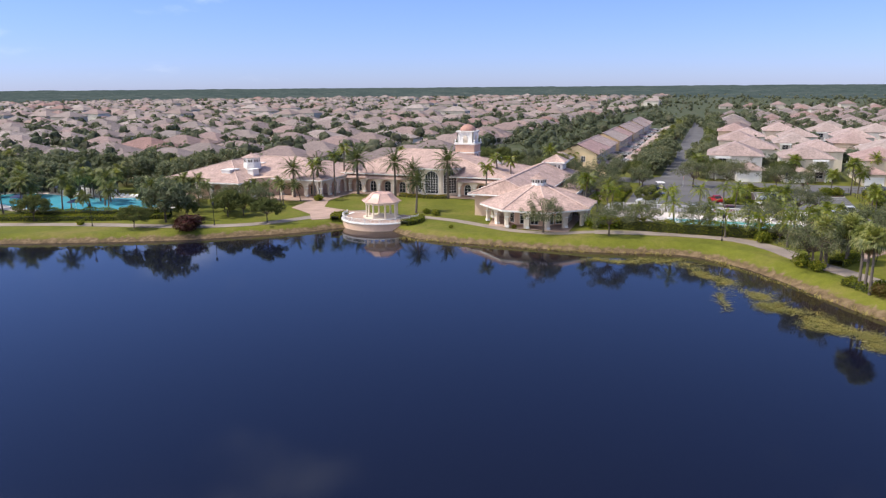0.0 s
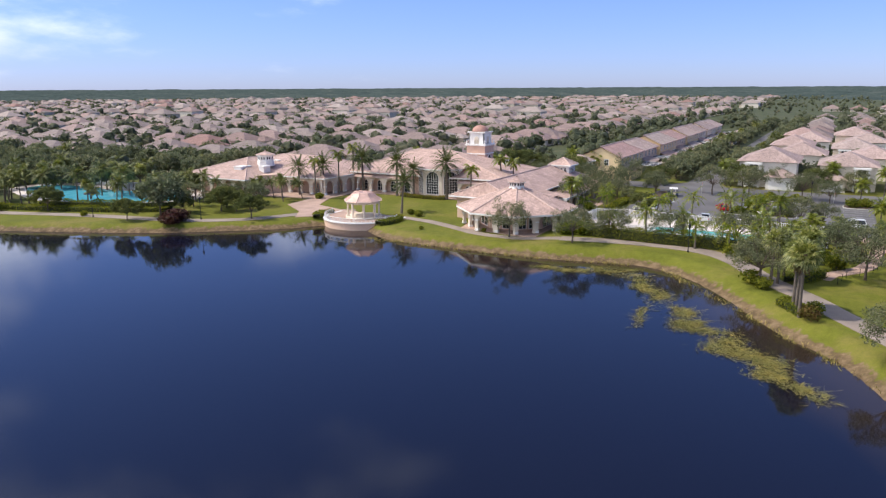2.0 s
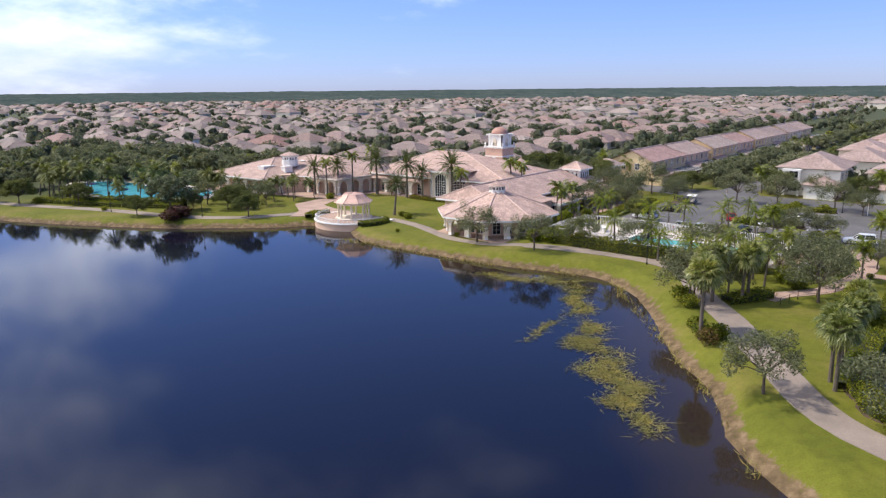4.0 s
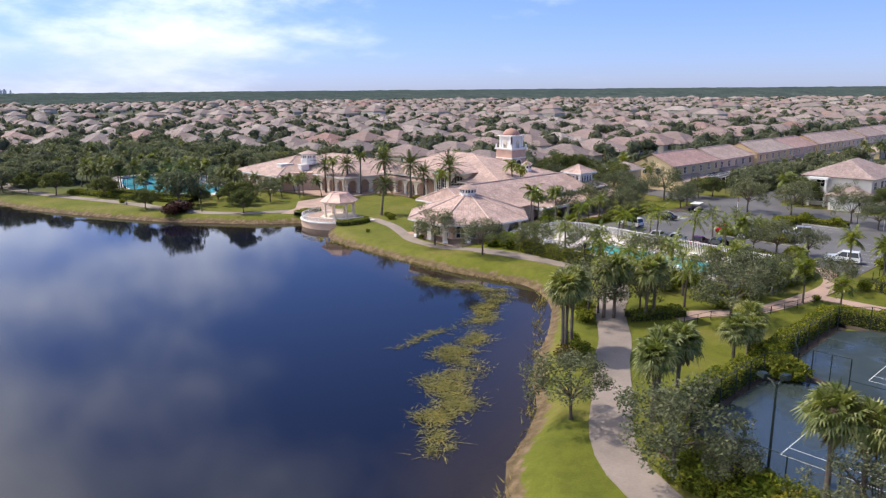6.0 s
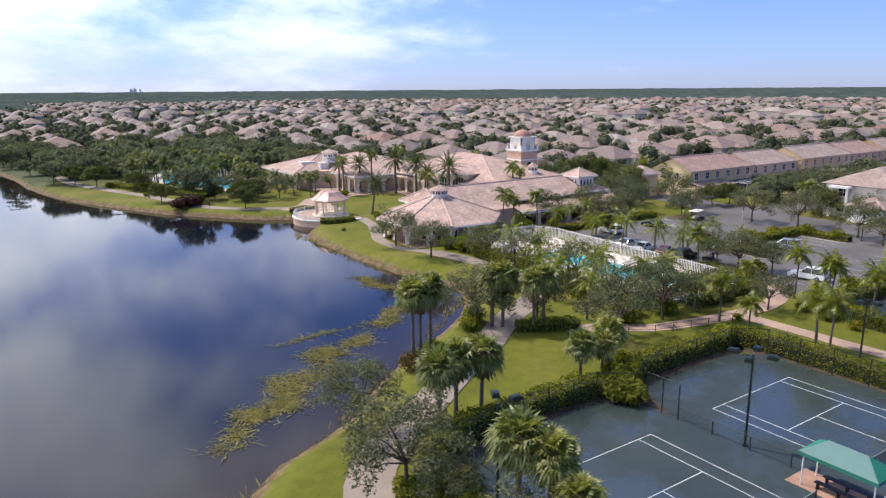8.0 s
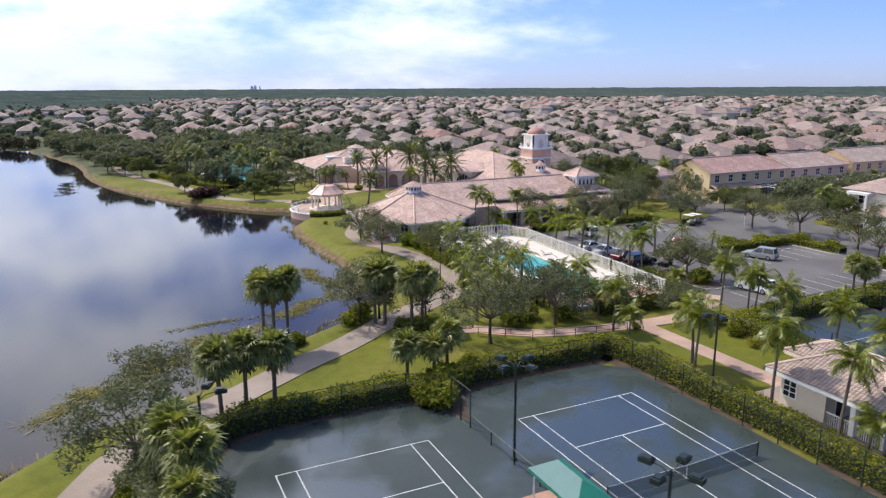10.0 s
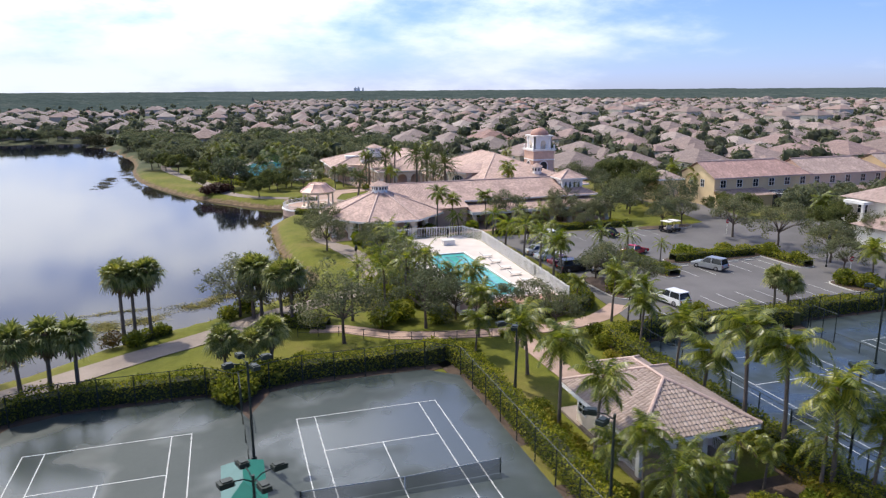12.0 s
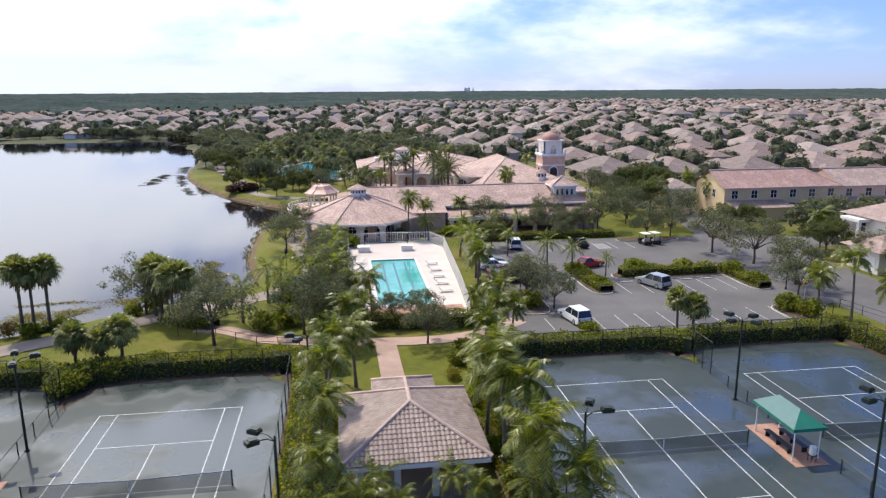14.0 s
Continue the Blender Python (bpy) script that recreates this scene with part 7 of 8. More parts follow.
def lounger(x, y, rz, z=DZ):
    t = thing("sun_lounger", "white sun lounger on the pool deck", "sun lounger", (x, y, z), rz, "sun loungers")
    b = Build()
    b.box(-0.33, -0.95, 0.28, 0.33, 0.45, 0.36)
    part("seat", b, M_WHITE, t)
    b = Build()
    b.add([(-0.33, 0.45, 0.3), (0.33, 0.45, 0.3), (0.33, 1.0, 0.75), (-0.33, 1.0, 0.75), (-0.33, 0.45, 0.37), (0.33, 0.45, 0.37), (0.33, 0.97, 0.82), (-0.33, 0.97, 0.82)],
          [(3, 2, 1, 0), (4, 5, 6, 7), (0, 1, 5, 4), (1, 2, 6, 5), (2, 3, 7, 6), (3, 0, 4, 7)])
    part("backrest", b, M_WHITE, t)
    for sx in (-0.28, 0.28):
        for sy in (-0.85, 0.4):
            b = Build()
            b.tube([(sx, sy, 0), (sx, sy, 0.28)], 0.025, 5)
            part("leg", b, M_WHITE, t)


for k in range(5):
    lounger(32.0, 30 + 3.6 * k, 90)
    lounger(21.6, 31 + 3.9 * k, -90)

# ---- large garden pool ----
gp = thing("garden_pool", "large free-form bright blue pool in a pale deck", "swimming pool", (0, 0, -0.4))
out = smooth_line([(9.5, 151.5), (2.5, 160), (-2.2, 169), (-3.2, 181), (0.5, 197), (7, 211), (18, 210), (22.5, 198), (22, 184), (24.5, 168), (21, 153.5), (9.5, 151.5)], 3)[:-1]
wat = smooth_line([(11, 154.5), (5, 161.5), (0.5, 169), (-0.5, 180), (3.0, 195), (8.5, 207), (14.5, 206), (17.5, 196), (16.5, 186), (17.5, 176), (21, 166), (18.5, 157), (11, 154.5)], 3)[:-1]
b = Build()
b.slab(out, 1.2, 1.42)
part("deck", b, M_DECK, gp)
b = Build()
b.slab([((x - 10) * 1.035 + 10, (y - 176) * 1.02 + 176) for x, y in wat], 1.3, 1.47)
part("coping", b, M_WHITE, gp)
b = Build()
b.slab(wat, 1.32, 1.49)
part("pool_water", b, M_POOLBLUE, gp)
for k in range(12):
    lounger(19.6 - 0.05 * k, 170.5 + 1.35 * k, -80, 1.02)
for x, y in ((6.5, 152.8), (0.4, 168), (1.2, 186), (16.8, 190.5)):
    t = thing("pool_parasol", "navy parasol beside the garden pool", "parasol", (x, y, 1.02), 0, "parasols")
    b = Build()
    b.tube([(0, 0, 0), (0, 0, 2.4)], 0.04, 6)
    part("pole", b, M_WHITE, t)
    b = Build()
    b.lathe(0, 0, [(1.7, 2.15), (1.68, 2.22), (0.9, 2.55), (0.06, 2.8)], 8)
    part("canopy", b, M_NAVY, t)
t = thing("pool_bar_wall", "low white wall with an arch behind the garden pool", "wall", (21.5, 190, 1.0))
b = Build()
b.box(-0.3, -12, 0, 0.3, -1.3, 1.5)
b.box(-0.3, 1.3, 0, 0.3, 10, 1.5)
part("wall", b, M_WHITE, t)
b = Build()
arch_bay(b, Vector((-0.3, 1.3, 0)), Vector((0, -1, 0)), 2.6, 0.4, 0, 3.0, 1.4, 0.6)
part("arch", b, M_WHITE, t)
# ---- vehicles ----
def make_car(paint, label, suv=False, pickup=False):
    t = thing("car", label, "car", group="parked cars")
    L, W, H = (4.7, 1.88, 1.72) if suv else (4.5, 1.8, 1.42)
    hb = 0.98 if suv else 0.86
    prof = [(-L / 2, 0.42), (-L / 2, hb - 0.12), (-L / 2 + 0.15, hb), (-L * 0.2, hb), (L * 0.20, hb), (L / 2 - 0.25, hb - 0.16), (L / 2, hb - 0.32), (L / 2, 0.42), (L / 2 - 0.2, 0.26), (-L / 2 + 0.2, 0.26)]
    b = Build()
    ins = 0.06
    A = [(x, -W / 2 + (ins if z > 0.8 else 0), z) for x, z in prof]
    C = [(x, W / 2 - (ins if z > 0.8 else 0), z) for x, z in prof]
    n = len(prof)
    b.add(A + C, [tuple(range(n)), tuple(range(2 * n - 1, n - 1, -1))] + [(i, n + i, n + (i + 1) % n, (i + 1) % n) for i in range(n)])
    body = part("body", b, paint, t)
    x0, x1 = (-L / 2 + 0.12, L * 0.20) if suv else (-L / 2 + 0.75, L * 0.18)
    t0, t1 = (x0 + 0.22, x1 - 0.85) if suv else (x0 + 0.55, x1 - 0.9)
    wi, wt = W / 2 - 0.09, W / 2 - 0.26
    lo = [(x0, -wi, hb - 0.01), (x1, -wi, hb - 0.01), (x1, wi, hb - 0.01), (x0, wi, hb - 0.01)]
    hi = [(t0, -wt, H - 0.07), (t1, -wt, H - 0.07), (t1, wt, H - 0.07), (t0, wt, H - 0.07)]
    for nm, fc in (("side_window", (0, 1, 5, 4)), ("windscreen", (1, 2, 6, 5)), ("side_window", (2, 3, 7, 6)), ("rear_window", (3, 0, 4, 7))):
        g = Build()
        q = lo + hi
        g.face([q[i] for i in fc])
        part(nm, g, M_GLASS, t)
    b = Build()
    b.slab([(t0 - 0.05, -wt - 0.04), (t1 + 0.08, -wt - 0.04), (t1 + 0.08, wt + 0.04), (t0 - 0.05, wt + 0.04)], H - 0.08, H)
    for (px, py, pz), (qx, qy, qz) in zip(lo, hi):
        b.tube([(px, py * 1.01, pz), (qx, qy * 1.03, qz)], 0.05, 5)
    xm = (x0 + x1) / 2
    for sg in (-1, 1):
        b.tube([(xm, sg * wi * 1.0, hb), (xm, sg * wt * 1.03, H - 0.07)], 0.045, 5)
    part("roof", b, paint, t)
    for sx in (-L * 0.31, L * 0.31):
        for sg in (-1, 1):
            b = Build()
            b.lathe(0, 0, [(0.22, -0.11), (0.33, -0.10), (0.34, 0.0), (0.33, 0.10), (0.22, 0.11)], 14)
            b.v = [(p[0] + sx, sg * (W / 2 - 0.10) + p[2], 0.34 + p[1]) for p in b.v]
            w = part("wheel", b, M_TYRE, t)
            b = Build()
            b.lathe(0, 0, [(0.21, 0.0), (0.21, 0.118), (0.05, 0.125)], 10)
            b.v = [(p[0] + sx, sg * (W / 2 - 0.10 + p[2]), 0.34 + p[1]) for p in b.v]
            part("rim", b, M_RIM, w)
    for sg in (-1, 1):
        b = Build()
        b.box(L / 2 - 0.12, sg * 0.62 - 0.2, hb - 0.42, L / 2 + 0.012, sg * 0.62 + 0.2, hb - 0.27)
        part("headlight", b, M_LAMPGLASS, t)
        b = Build()
        b.box(-L / 2 - 0.012, sg * 0.72 - 0.1, hb - 0.35, -L / 2 + 0.1, sg * 0.72 + 0.1, hb - 0.08)
        part("tail_light", b, M_RED, t)
        b = Build()
        b.box(x1 - 0.5, sg * (W / 2 + 0.08) - 0.09, hb + 0.02, x1 - 0.36, sg * (W / 2 + 0.08) + 0.09, hb + 0.18)
        part("mirror", b, paint, t)
    for sx in (-1, 1):
        b = Build()
        b.box(sx * (L / 2) - 0.06, -W / 2 + 0.12, 0.34, sx * (L / 2) + 0.06, W / 2 - 0.12, 0.52)
        part("bumper", b, M_BLACK if suv else paint, t)
    return t


CAR_Z = 1.345
for paint, suv, x, y, rz, lab in (("white", True, 44.6, 16.9, 100, "white SUV parked in a bay"), ("silver", True, 59.2, 28.9, 112, "silver SUV parked by a hedge island"), ("red", False, 54.4, 40.0, 20, "red hatchback beside a planting island"),
                                  ("maroon", False, 41.2, 37.4, 8, "maroon saloon parked by the pool fence"), ("white", False, 40.8, 41.2, 6, "white saloon parked by the pool fence"), ("silver", False, 40.7, 44.6, 4, "silver saloon parked by the pool fence"), ("white", True, 46.8, 54.0, 85, "white SUV before the clubhouse"),
                                  ("black", False, 57.4, 53.2, 95, "black saloon before the clubhouse"), ("grey", False, 84.5, 4.0, 92, "grey saloon on the estate road"), ("black", True, 41.0, 33.8, 5, "black SUV parked by the pool fence")):
    car_ob = make_car(CAR_PAINT[paint], lab, suv)
    car_ob.matrix_basis = pose(x, y, CAR_Z, 0, 0, rz)


def golf_cart(x, y, rz):
    t = thing("golf_cart", "white-roofed golf cart parked by a hedge", "golf cart", (x, y, CAR_Z), rz, "golf carts")
    b = Build()
    b.box(-1.15, -0.58, 0.28, 1.15, 0.58, 0.55)
    b.box(0.7, -0.55, 0.55, 1.15, 0.55, 0.85)
    part("body", b, CAR_PAINT["black"], t)
    b = Build()
    b.box(-0.5, -0.55, 0.55, 0.05, 0.55, 0.8)
    b.box(-0.6, -0.55, 0.75, -0.45, 0.55, 1.2)
    part("seat", b, M_CREAM, t)
    b = Build()
    b.box(-1.0, -0.62, 1.82, 0.9, 0.62, 1.9)
    part("canopy", b, M_WHITE, t)
    for sx in (-0.9, 0.8):
        for sy in (-0.55, 0.55):
            b = Build()
            b.tube([(sx, sy, 0.5), (sx * 0.95, sy, 1.85)], 0.025, 5)
            part("post", b, M_BLACK, t)
            b = Build()
            b.lathe(0, 0, [(0.12, -0.09), (0.23, -0.08), (0.23, 0.08), (0.12, 0.09)], 12)
            b.v = [(p[0] + sx * 0.85, sy + p[2], 0.23 + p[1]) for p in b.v]
            part("wheel", b, M_TYRE, t)


golf_cart(68.6, 52.8, 100)
golf_cart(70.4, 53.2, 100)
golf_cart(43.6, 31.6, 20)


def stop_sign(x, y, rz):
    t = thing("stop_sign", "red octagonal stop sign on a post", "road sign", (x, y, 1.3), rz, "stop signs")
    b = Build()
    b.tube([(0, 0, 0), (0, 0, 2.6)], 0.04, 6)
    part("post", b, M_WHITE, t)
    b = Build()
    b.lathe(0, 0, [(0.38, -0.02), (0.38, 0.02)], 8)
    b.v = [(p[0], p[2] - 0.06, 2.25 + p[1]) for p in b.v]
    part("plate", b, M_RED, t)
    b = Build()
    b.box(-0.24, -0.1, 2.17, 0.24, -0.085, 2.33)
    part("lettering_bar", b, M_WHITE, t)


stop_sign(77.2, 47.9, 10)
stop_sign(74.4, 20.0, 10)


def street_lamp(x, y):
    t = thing("street_lamp", "slim dark street lamp", "street lamp", (x, y, float(ground_z(x, y))), 0, "street lamps")
    b = Build()
    b.tube([(0, 0, 0), (0, 0, 3.8)], [0.07, 0.045], 8)
    b.lathe(0, 0, [(0.14, 0), (0.14, 0.3), (0.07, 0.4)], 8)
    part("pole", b, M_BLACK, t)
    b = Build()
    b.lathe(0, 0, [(0.09, 3.8), (0.2, 4.0), (0.2, 4.3), (0.24, 4.33), (0.05, 4.6)], 8)
    part("lantern", b, M_BLACK, t)


for x, y in ((11.8, 39.0), (75.0, 24.5), (-10.5, 152), (-2.2, 130)):
    street_lamp(x, y)


# ---- townhouses along the avenue ----
def townhouse(x, y, L, W, dz, label):
    t = thing("townhouse", label, "townhouse", (x, y, 1.3), 0, "townhouse row")
    e = 6.2 + dz
    b = Build()
    b.box(0, -W / 2, -0.1, L, W / 2, e)
    b.add([(0, -W / 2, e), (0, W / 2, e), (0, 0, e + 2.5)], [(0, 2, 1)])
    part("wall", b, M_CONDO, t)
    b = Build()
    o = 0.55
    k = 4.5
    b.face([(-o, -W / 2 - o, e - 0.1), (L + 0.1, -W / 2 - o, e - 0.1), (L - k, 0, e + 2.75), (-o, 0, e + 2.75)])
    b.face([(L + 0.1, W / 2 + o, e - 0.1), (-o, W / 2 + o, e - 0.1), (-o, 0, e + 2.75), (L - k, 0, e + 2.75)])
    b.face([(L + 0.1, -W / 2 - o, e - 0.1), (L + 0.1, W / 2 + o, e - 0.1), (L - k, 0, e + 2.75)])
    r = part("roof", b, M_TROOF, t, uv=True)
    b = Build()
    b.box(-o, -W / 2 - o - 0.05, e - 0.35, L + 0.1, -W / 2 - o + 0.05, e - 0.08)
    b.tube([(-o, 0, e + 2.8), (L - k, 0, e + 2.8)], 0.16, 6)
    b.tube([(L - k, 0, e + 2.8), (L + 0.1, -W / 2 - o, e - 0.05)], 0.14, 6)
    part("ridge", b, M_RIDGE, r)
    n = int(L / 4)
    for i in range(n):
        window(t, (1.5 + i * L / n, -W / 2, 4.0 + dz), (1, 0), 1.3, 1.5, 2, 2)
        window(t, (1.2 + i * L / n, -W / 2, 0.3), (1, 0), 1.9, 2.0, 2, 1)
    for k_, yy in enumerate((2.6, -1.2)):
        window(t, (0, yy, 3.9 + dz), (0, -1), 1.1, 1.5, 2, 2)
    b = Build()
    b.box(-0.1, -W / 2 - 3.2, 0, L * 0.5, -W / 2 - 0.02, 2.6)
    part("porch", b, M_CONDO, t)
    b = Build()
    b.face([(-0.4, -W / 2 - 3.6, 2.6), (L * 0.52, -W / 2 - 3.6, 2.6), (L * 0.5, -W / 2, 3.6), (-0.2, -W / 2, 3.6)])
    part("porch_roof", b, M_TROOF, t, uv=True)
    cg = thing("pool_cage", "dark screened pool enclosure with white frame", "pool enclosure", (x + L * 0.52, y - W / 2, 1.3), 0, "pool enclosures")
    cl, cw, ch = L * 0.46, 6.5, 2.9
    b = Build()
    b.box(0, -cw, 0, cl, -0.05, ch)
    part("screen", b, M_CAGE, cg)
    b = Build()
    for i in range(6):
        xx = cl * i / 5
        b.tube([(xx, -cw, 0), (xx, -cw, ch), (xx, 0, ch)], 0.06, 4)
    for j in range(4):
        b.tube([(0, -cw * j / 3, ch), (cl, -cw * j / 3, ch)], 0.06, 4)
    b.tube([(0, -cw, 1.2), (cl, -cw, 1.2)], 0.05, 4)
    part("frame", b, M_WHITE, cg)


xx = 93.2
for i in range(8):
    L = (25, 22, 26, 21, 25, 23, 24, 22)[i]
    townhouse(xx, 77.8 + (0, 0.6, -0.4, 0.3, -0.2, 0.5, 0, 0.4)[i], L - 0.4, 11.2, (0, -0.2, 0.25, 0, 0.2, -0.1, 0.15, 0)[i], "two-storey ochre townhouse with a tiled roof")
    xx += L
for i in range(9):
    t = thing("garage", "low garage with a tiled hip roof", "garage", (116 + i * 19.5, 63.8, 1.3), 0, "garages")
    b = Build()
    b.box(0, -3, -0.1, 13, 3, 2.7)
    part("wall", b, M_CONDO, t)
    hip_roof(-0.5, -3.5, 13.5, 3.5, 2.7, (3, 0, 4.4), (10, 0, 4.4), t, M_TROOF, M_WHITE, None)
    for k in range(2):
        b = Build()
        b.box(1.2 + k * 5.6, -3.05, 0, 6.0 + k * 5.6, -2.98, 2.2)
        part("garage_door", b, M_WHITE, t)
t = thing("gatehouse", "small cream gatehouse at the townhouse row", "gatehouse", (84.6, 78.7, 1.0), 0)
b = Build()
b.box(0, 0, -0.1, 5, 6, 5.8)
part("wall", b, M_CONDO, t)
hip_roof(-0.6, -0.6, 5.6, 6.6, 5.8, (2.5, 2.4, 7.4), (2.5, 3.6, 7.4), t, M_TROOF, M_WHITE, None)


# ---- houses ----
def make_house(seed, two, wall, label, name="house"):
    """A stucco house with hipped roofs: a main block, a garage wing and a porch."""
    r = random.Random(seed)
    t = thing(name, label, name, group=("villas" if two else "bungalows"))
    W, D = r.uniform(14, 17), r.uniform(18, 22)
    if two:
        W, D = r.uniform(11.5, 13), r.uniform(15, 17.5)
    e = 6.1 if two else 3.0
    x0, y0 = -W / 2, -D / 2
    b = Build()
    b.box(x0, y0, -0.1, -x0, -y0, e)
    gx = r.choice((-1, 1))
    gw, gd = W * 0.48, 4.5
    ax, bx = (x0, x0 + gw) if gx < 0 else (-x0 - gw, -x0)
    b.box(ax, y0 - gd, -0.1, bx, y0 + 0.5, 3.0)
    if not two:
        b.box(-W * 0.2 * gx - 2.8, -y0 - 0.4, -0.1, -W * 0.2 * gx + 2.8, -y0 + 2.6, 2.9)
    part("wall", b, wall, t)
    o, sl = 0.7, 0.44
    b = Build()

    def hip(xa, ya, xb, yb, z):
        w, d = xb - xa, yb - ya
        h = min(w, d) / 2 * sl
        if d >= w:
            r0, r1 = ((xa + xb) / 2, ya + w / 2, z + h), ((xa + xb) / 2, yb - w / 2, z + h)
        else:
            r0, r1 = (xa + d / 2, (ya + yb) / 2, z + h), (xb - d / 2, (ya + yb) / 2, z + h)
        for f in hip_faces(xa, ya, xb, yb, z, r0, r1):
            b.face(f)
        b.face([(xa, ya, z - 0.03), (xa, yb, z - 0.03), (xb, yb, z - 0.03), (xb, ya, z - 0.03)])

    hip(x0 - o, y0 - o, -x0 + o, -y0 + o, e)
    hip(ax - o, y0 - gd - o, bx + o, y0 + gw * 0.7, 3.02)
    if not two:
        hip(-W * 0.2 * gx - 3.4, -y0 - 3.5, -W * 0.2 * gx + 3.4, -y0 + 3.2, 2.92)
    part("roof", b, M_VROOF if two else M_HROOF, t, uv=True)
    rows = (0.9, 3.9) if two else (0.9,)
    for z in rows:
        for s in ((0.12, 0.36, 0.62, 0.86) if two else (0.25, 0.7)):
            window(t, (x0, y0 + D * s + 0.7, z), (0, -1), 1.4, 1.4, 2, 2, plain=True)
            window(t, (-x0, y0 + D * s - 0.7, z), (0, 1), 1.4, 1.4, 2, 2, plain=True)
        window(t, (W * 0.22, -y0, z), (-1, 0), 1.8, 1.5, 2, 2, plain=True)
        cx = (x0 + (-x0 - gw)) / 2 if gx > 0 else (x0 + gw - x0) / 2
        window(t, (cx - 0.9, y0, z), (1, 0), 1.8, 1.5, 2, 2, plain=True)
    b = Build()
    b.box(ax + 0.6, y0 - gd - 0.05, 0, bx - 0.6, y0 - gd + 0.02, 2.2)
    part("garage_door", b, M_WHITE, t)
    if two:
        b = Build()
        cxx = cx
        for sx in (-1.5, 1.5):
            b.box(cxx + sx - 0.2, y0 - 1.8, 0, cxx + sx + 0.2, y0 - 1.4, 5.6)
        b.box(cxx - 1.9, y0 - 2.0, 2.75, cxx + 1.9, y0, 3.0)
        b.box(cxx - 1.9, y0 - 2.0, 5.5, cxx + 1.9, y0, 5.9)
        part("porch", b, M_WHITE, t)
    return Kind(t)


HOUSES = [make_house(k, False, M_HWALL, "single-storey stucco bungalow with a pinkish tile roof", "bungalow") for k in range(4)]
VILLAS = [make_house(20 + k, True, M_VWALL, "two-storey pale stucco villa with a tile roof", "villa") for k in range(3)]
placed, far_spots = [], []
# villas beside the road
for i, (x, rows) in enumerate(((106, 7), (131, 8), (163, 8), (190, 8), (222, 8))):
    for k in range(rows):
        y = 35.5 - k * 17.8 - (i % 2) * 4 + (0 if i == 0 else -2)
        if y > 40:
            continue
        VILLAS[(i + k) % 3].put(x + random.uniform(-1, 1), y, 1.3, -90 if i % 2 == 0 else 90, random.uniform(0.95, 1.05))
        placed.append((x, y))
# streets of bungalows: rows of houses back to back
spots = []
for r_ in range(48):
    y0 = 130 + r_ * 36.0 + (r_ % 2) * 4
    ph = random.uniform(0, 16)
    x = -900 + ph
    while x < 1500:
        y = y0 + 14 * math.sin(x * 0.006 + r_ * 0.12)
        spots.append((x + random.uniform(-1, 1), y + random.uniform(-1.2, 1.2), (0 if r_ % 2 else 180) + random.uniform(-4, 4)))
        x += random.choice((19.6, 20.4, 21.5, 25.0)) if random.random() > 0.12 else 40
for c_ in range(14):
    x0 = 262 + c_ * 34.0 + (c_ % 2) * 5
    y = 30.0
    while y > -420:
        spots.append((x0 + 8 * math.sin(y * 0.01), y, (90 if c_ % 2 else -90) + random.uniform(-4, 4)))
        y -= random.choice((20, 21, 23))
near, far_h = [], []
for x, y, rz in spots:
    if y > 110 and x < 84 and y < 300 - 0.2 * x and x > -60:
        if not (y > 195 and x > 60 - 0.35 * (y - 195)):
            continue
    if 60 < y < 100 and x < 320:
        continue
    if y < 132 and x < 98:
        continue
    if math.hypot(x + 30, y - 20) > 1500 or (x < 60 and y > 960 + 0.35 * x) or (x < -20 and y > 820):
        continue
    d = shore_metres(x, y)
    if d < 22:
        continue
    if noise.noise(Vector((x * 0.006, y * 0.006, 1.7))) > 0.30 and math.hypot(x, y) > 420:
        continue
    if random.random() < min(0.30, (math.hypot(x, y) - 300) / 1500):
        continue
    near.append((math.hypot(x - 10, y - 20), x, y, rz))
near.sort()
for k, (dist, x, y, rz) in enumerate(near):
    if k < 236:
        HOUSES[random.randrange(4)].put(x, y, None, rz, random.uniform(0.88, 1.02))
    else:
        far_h.append((x, y, rz))


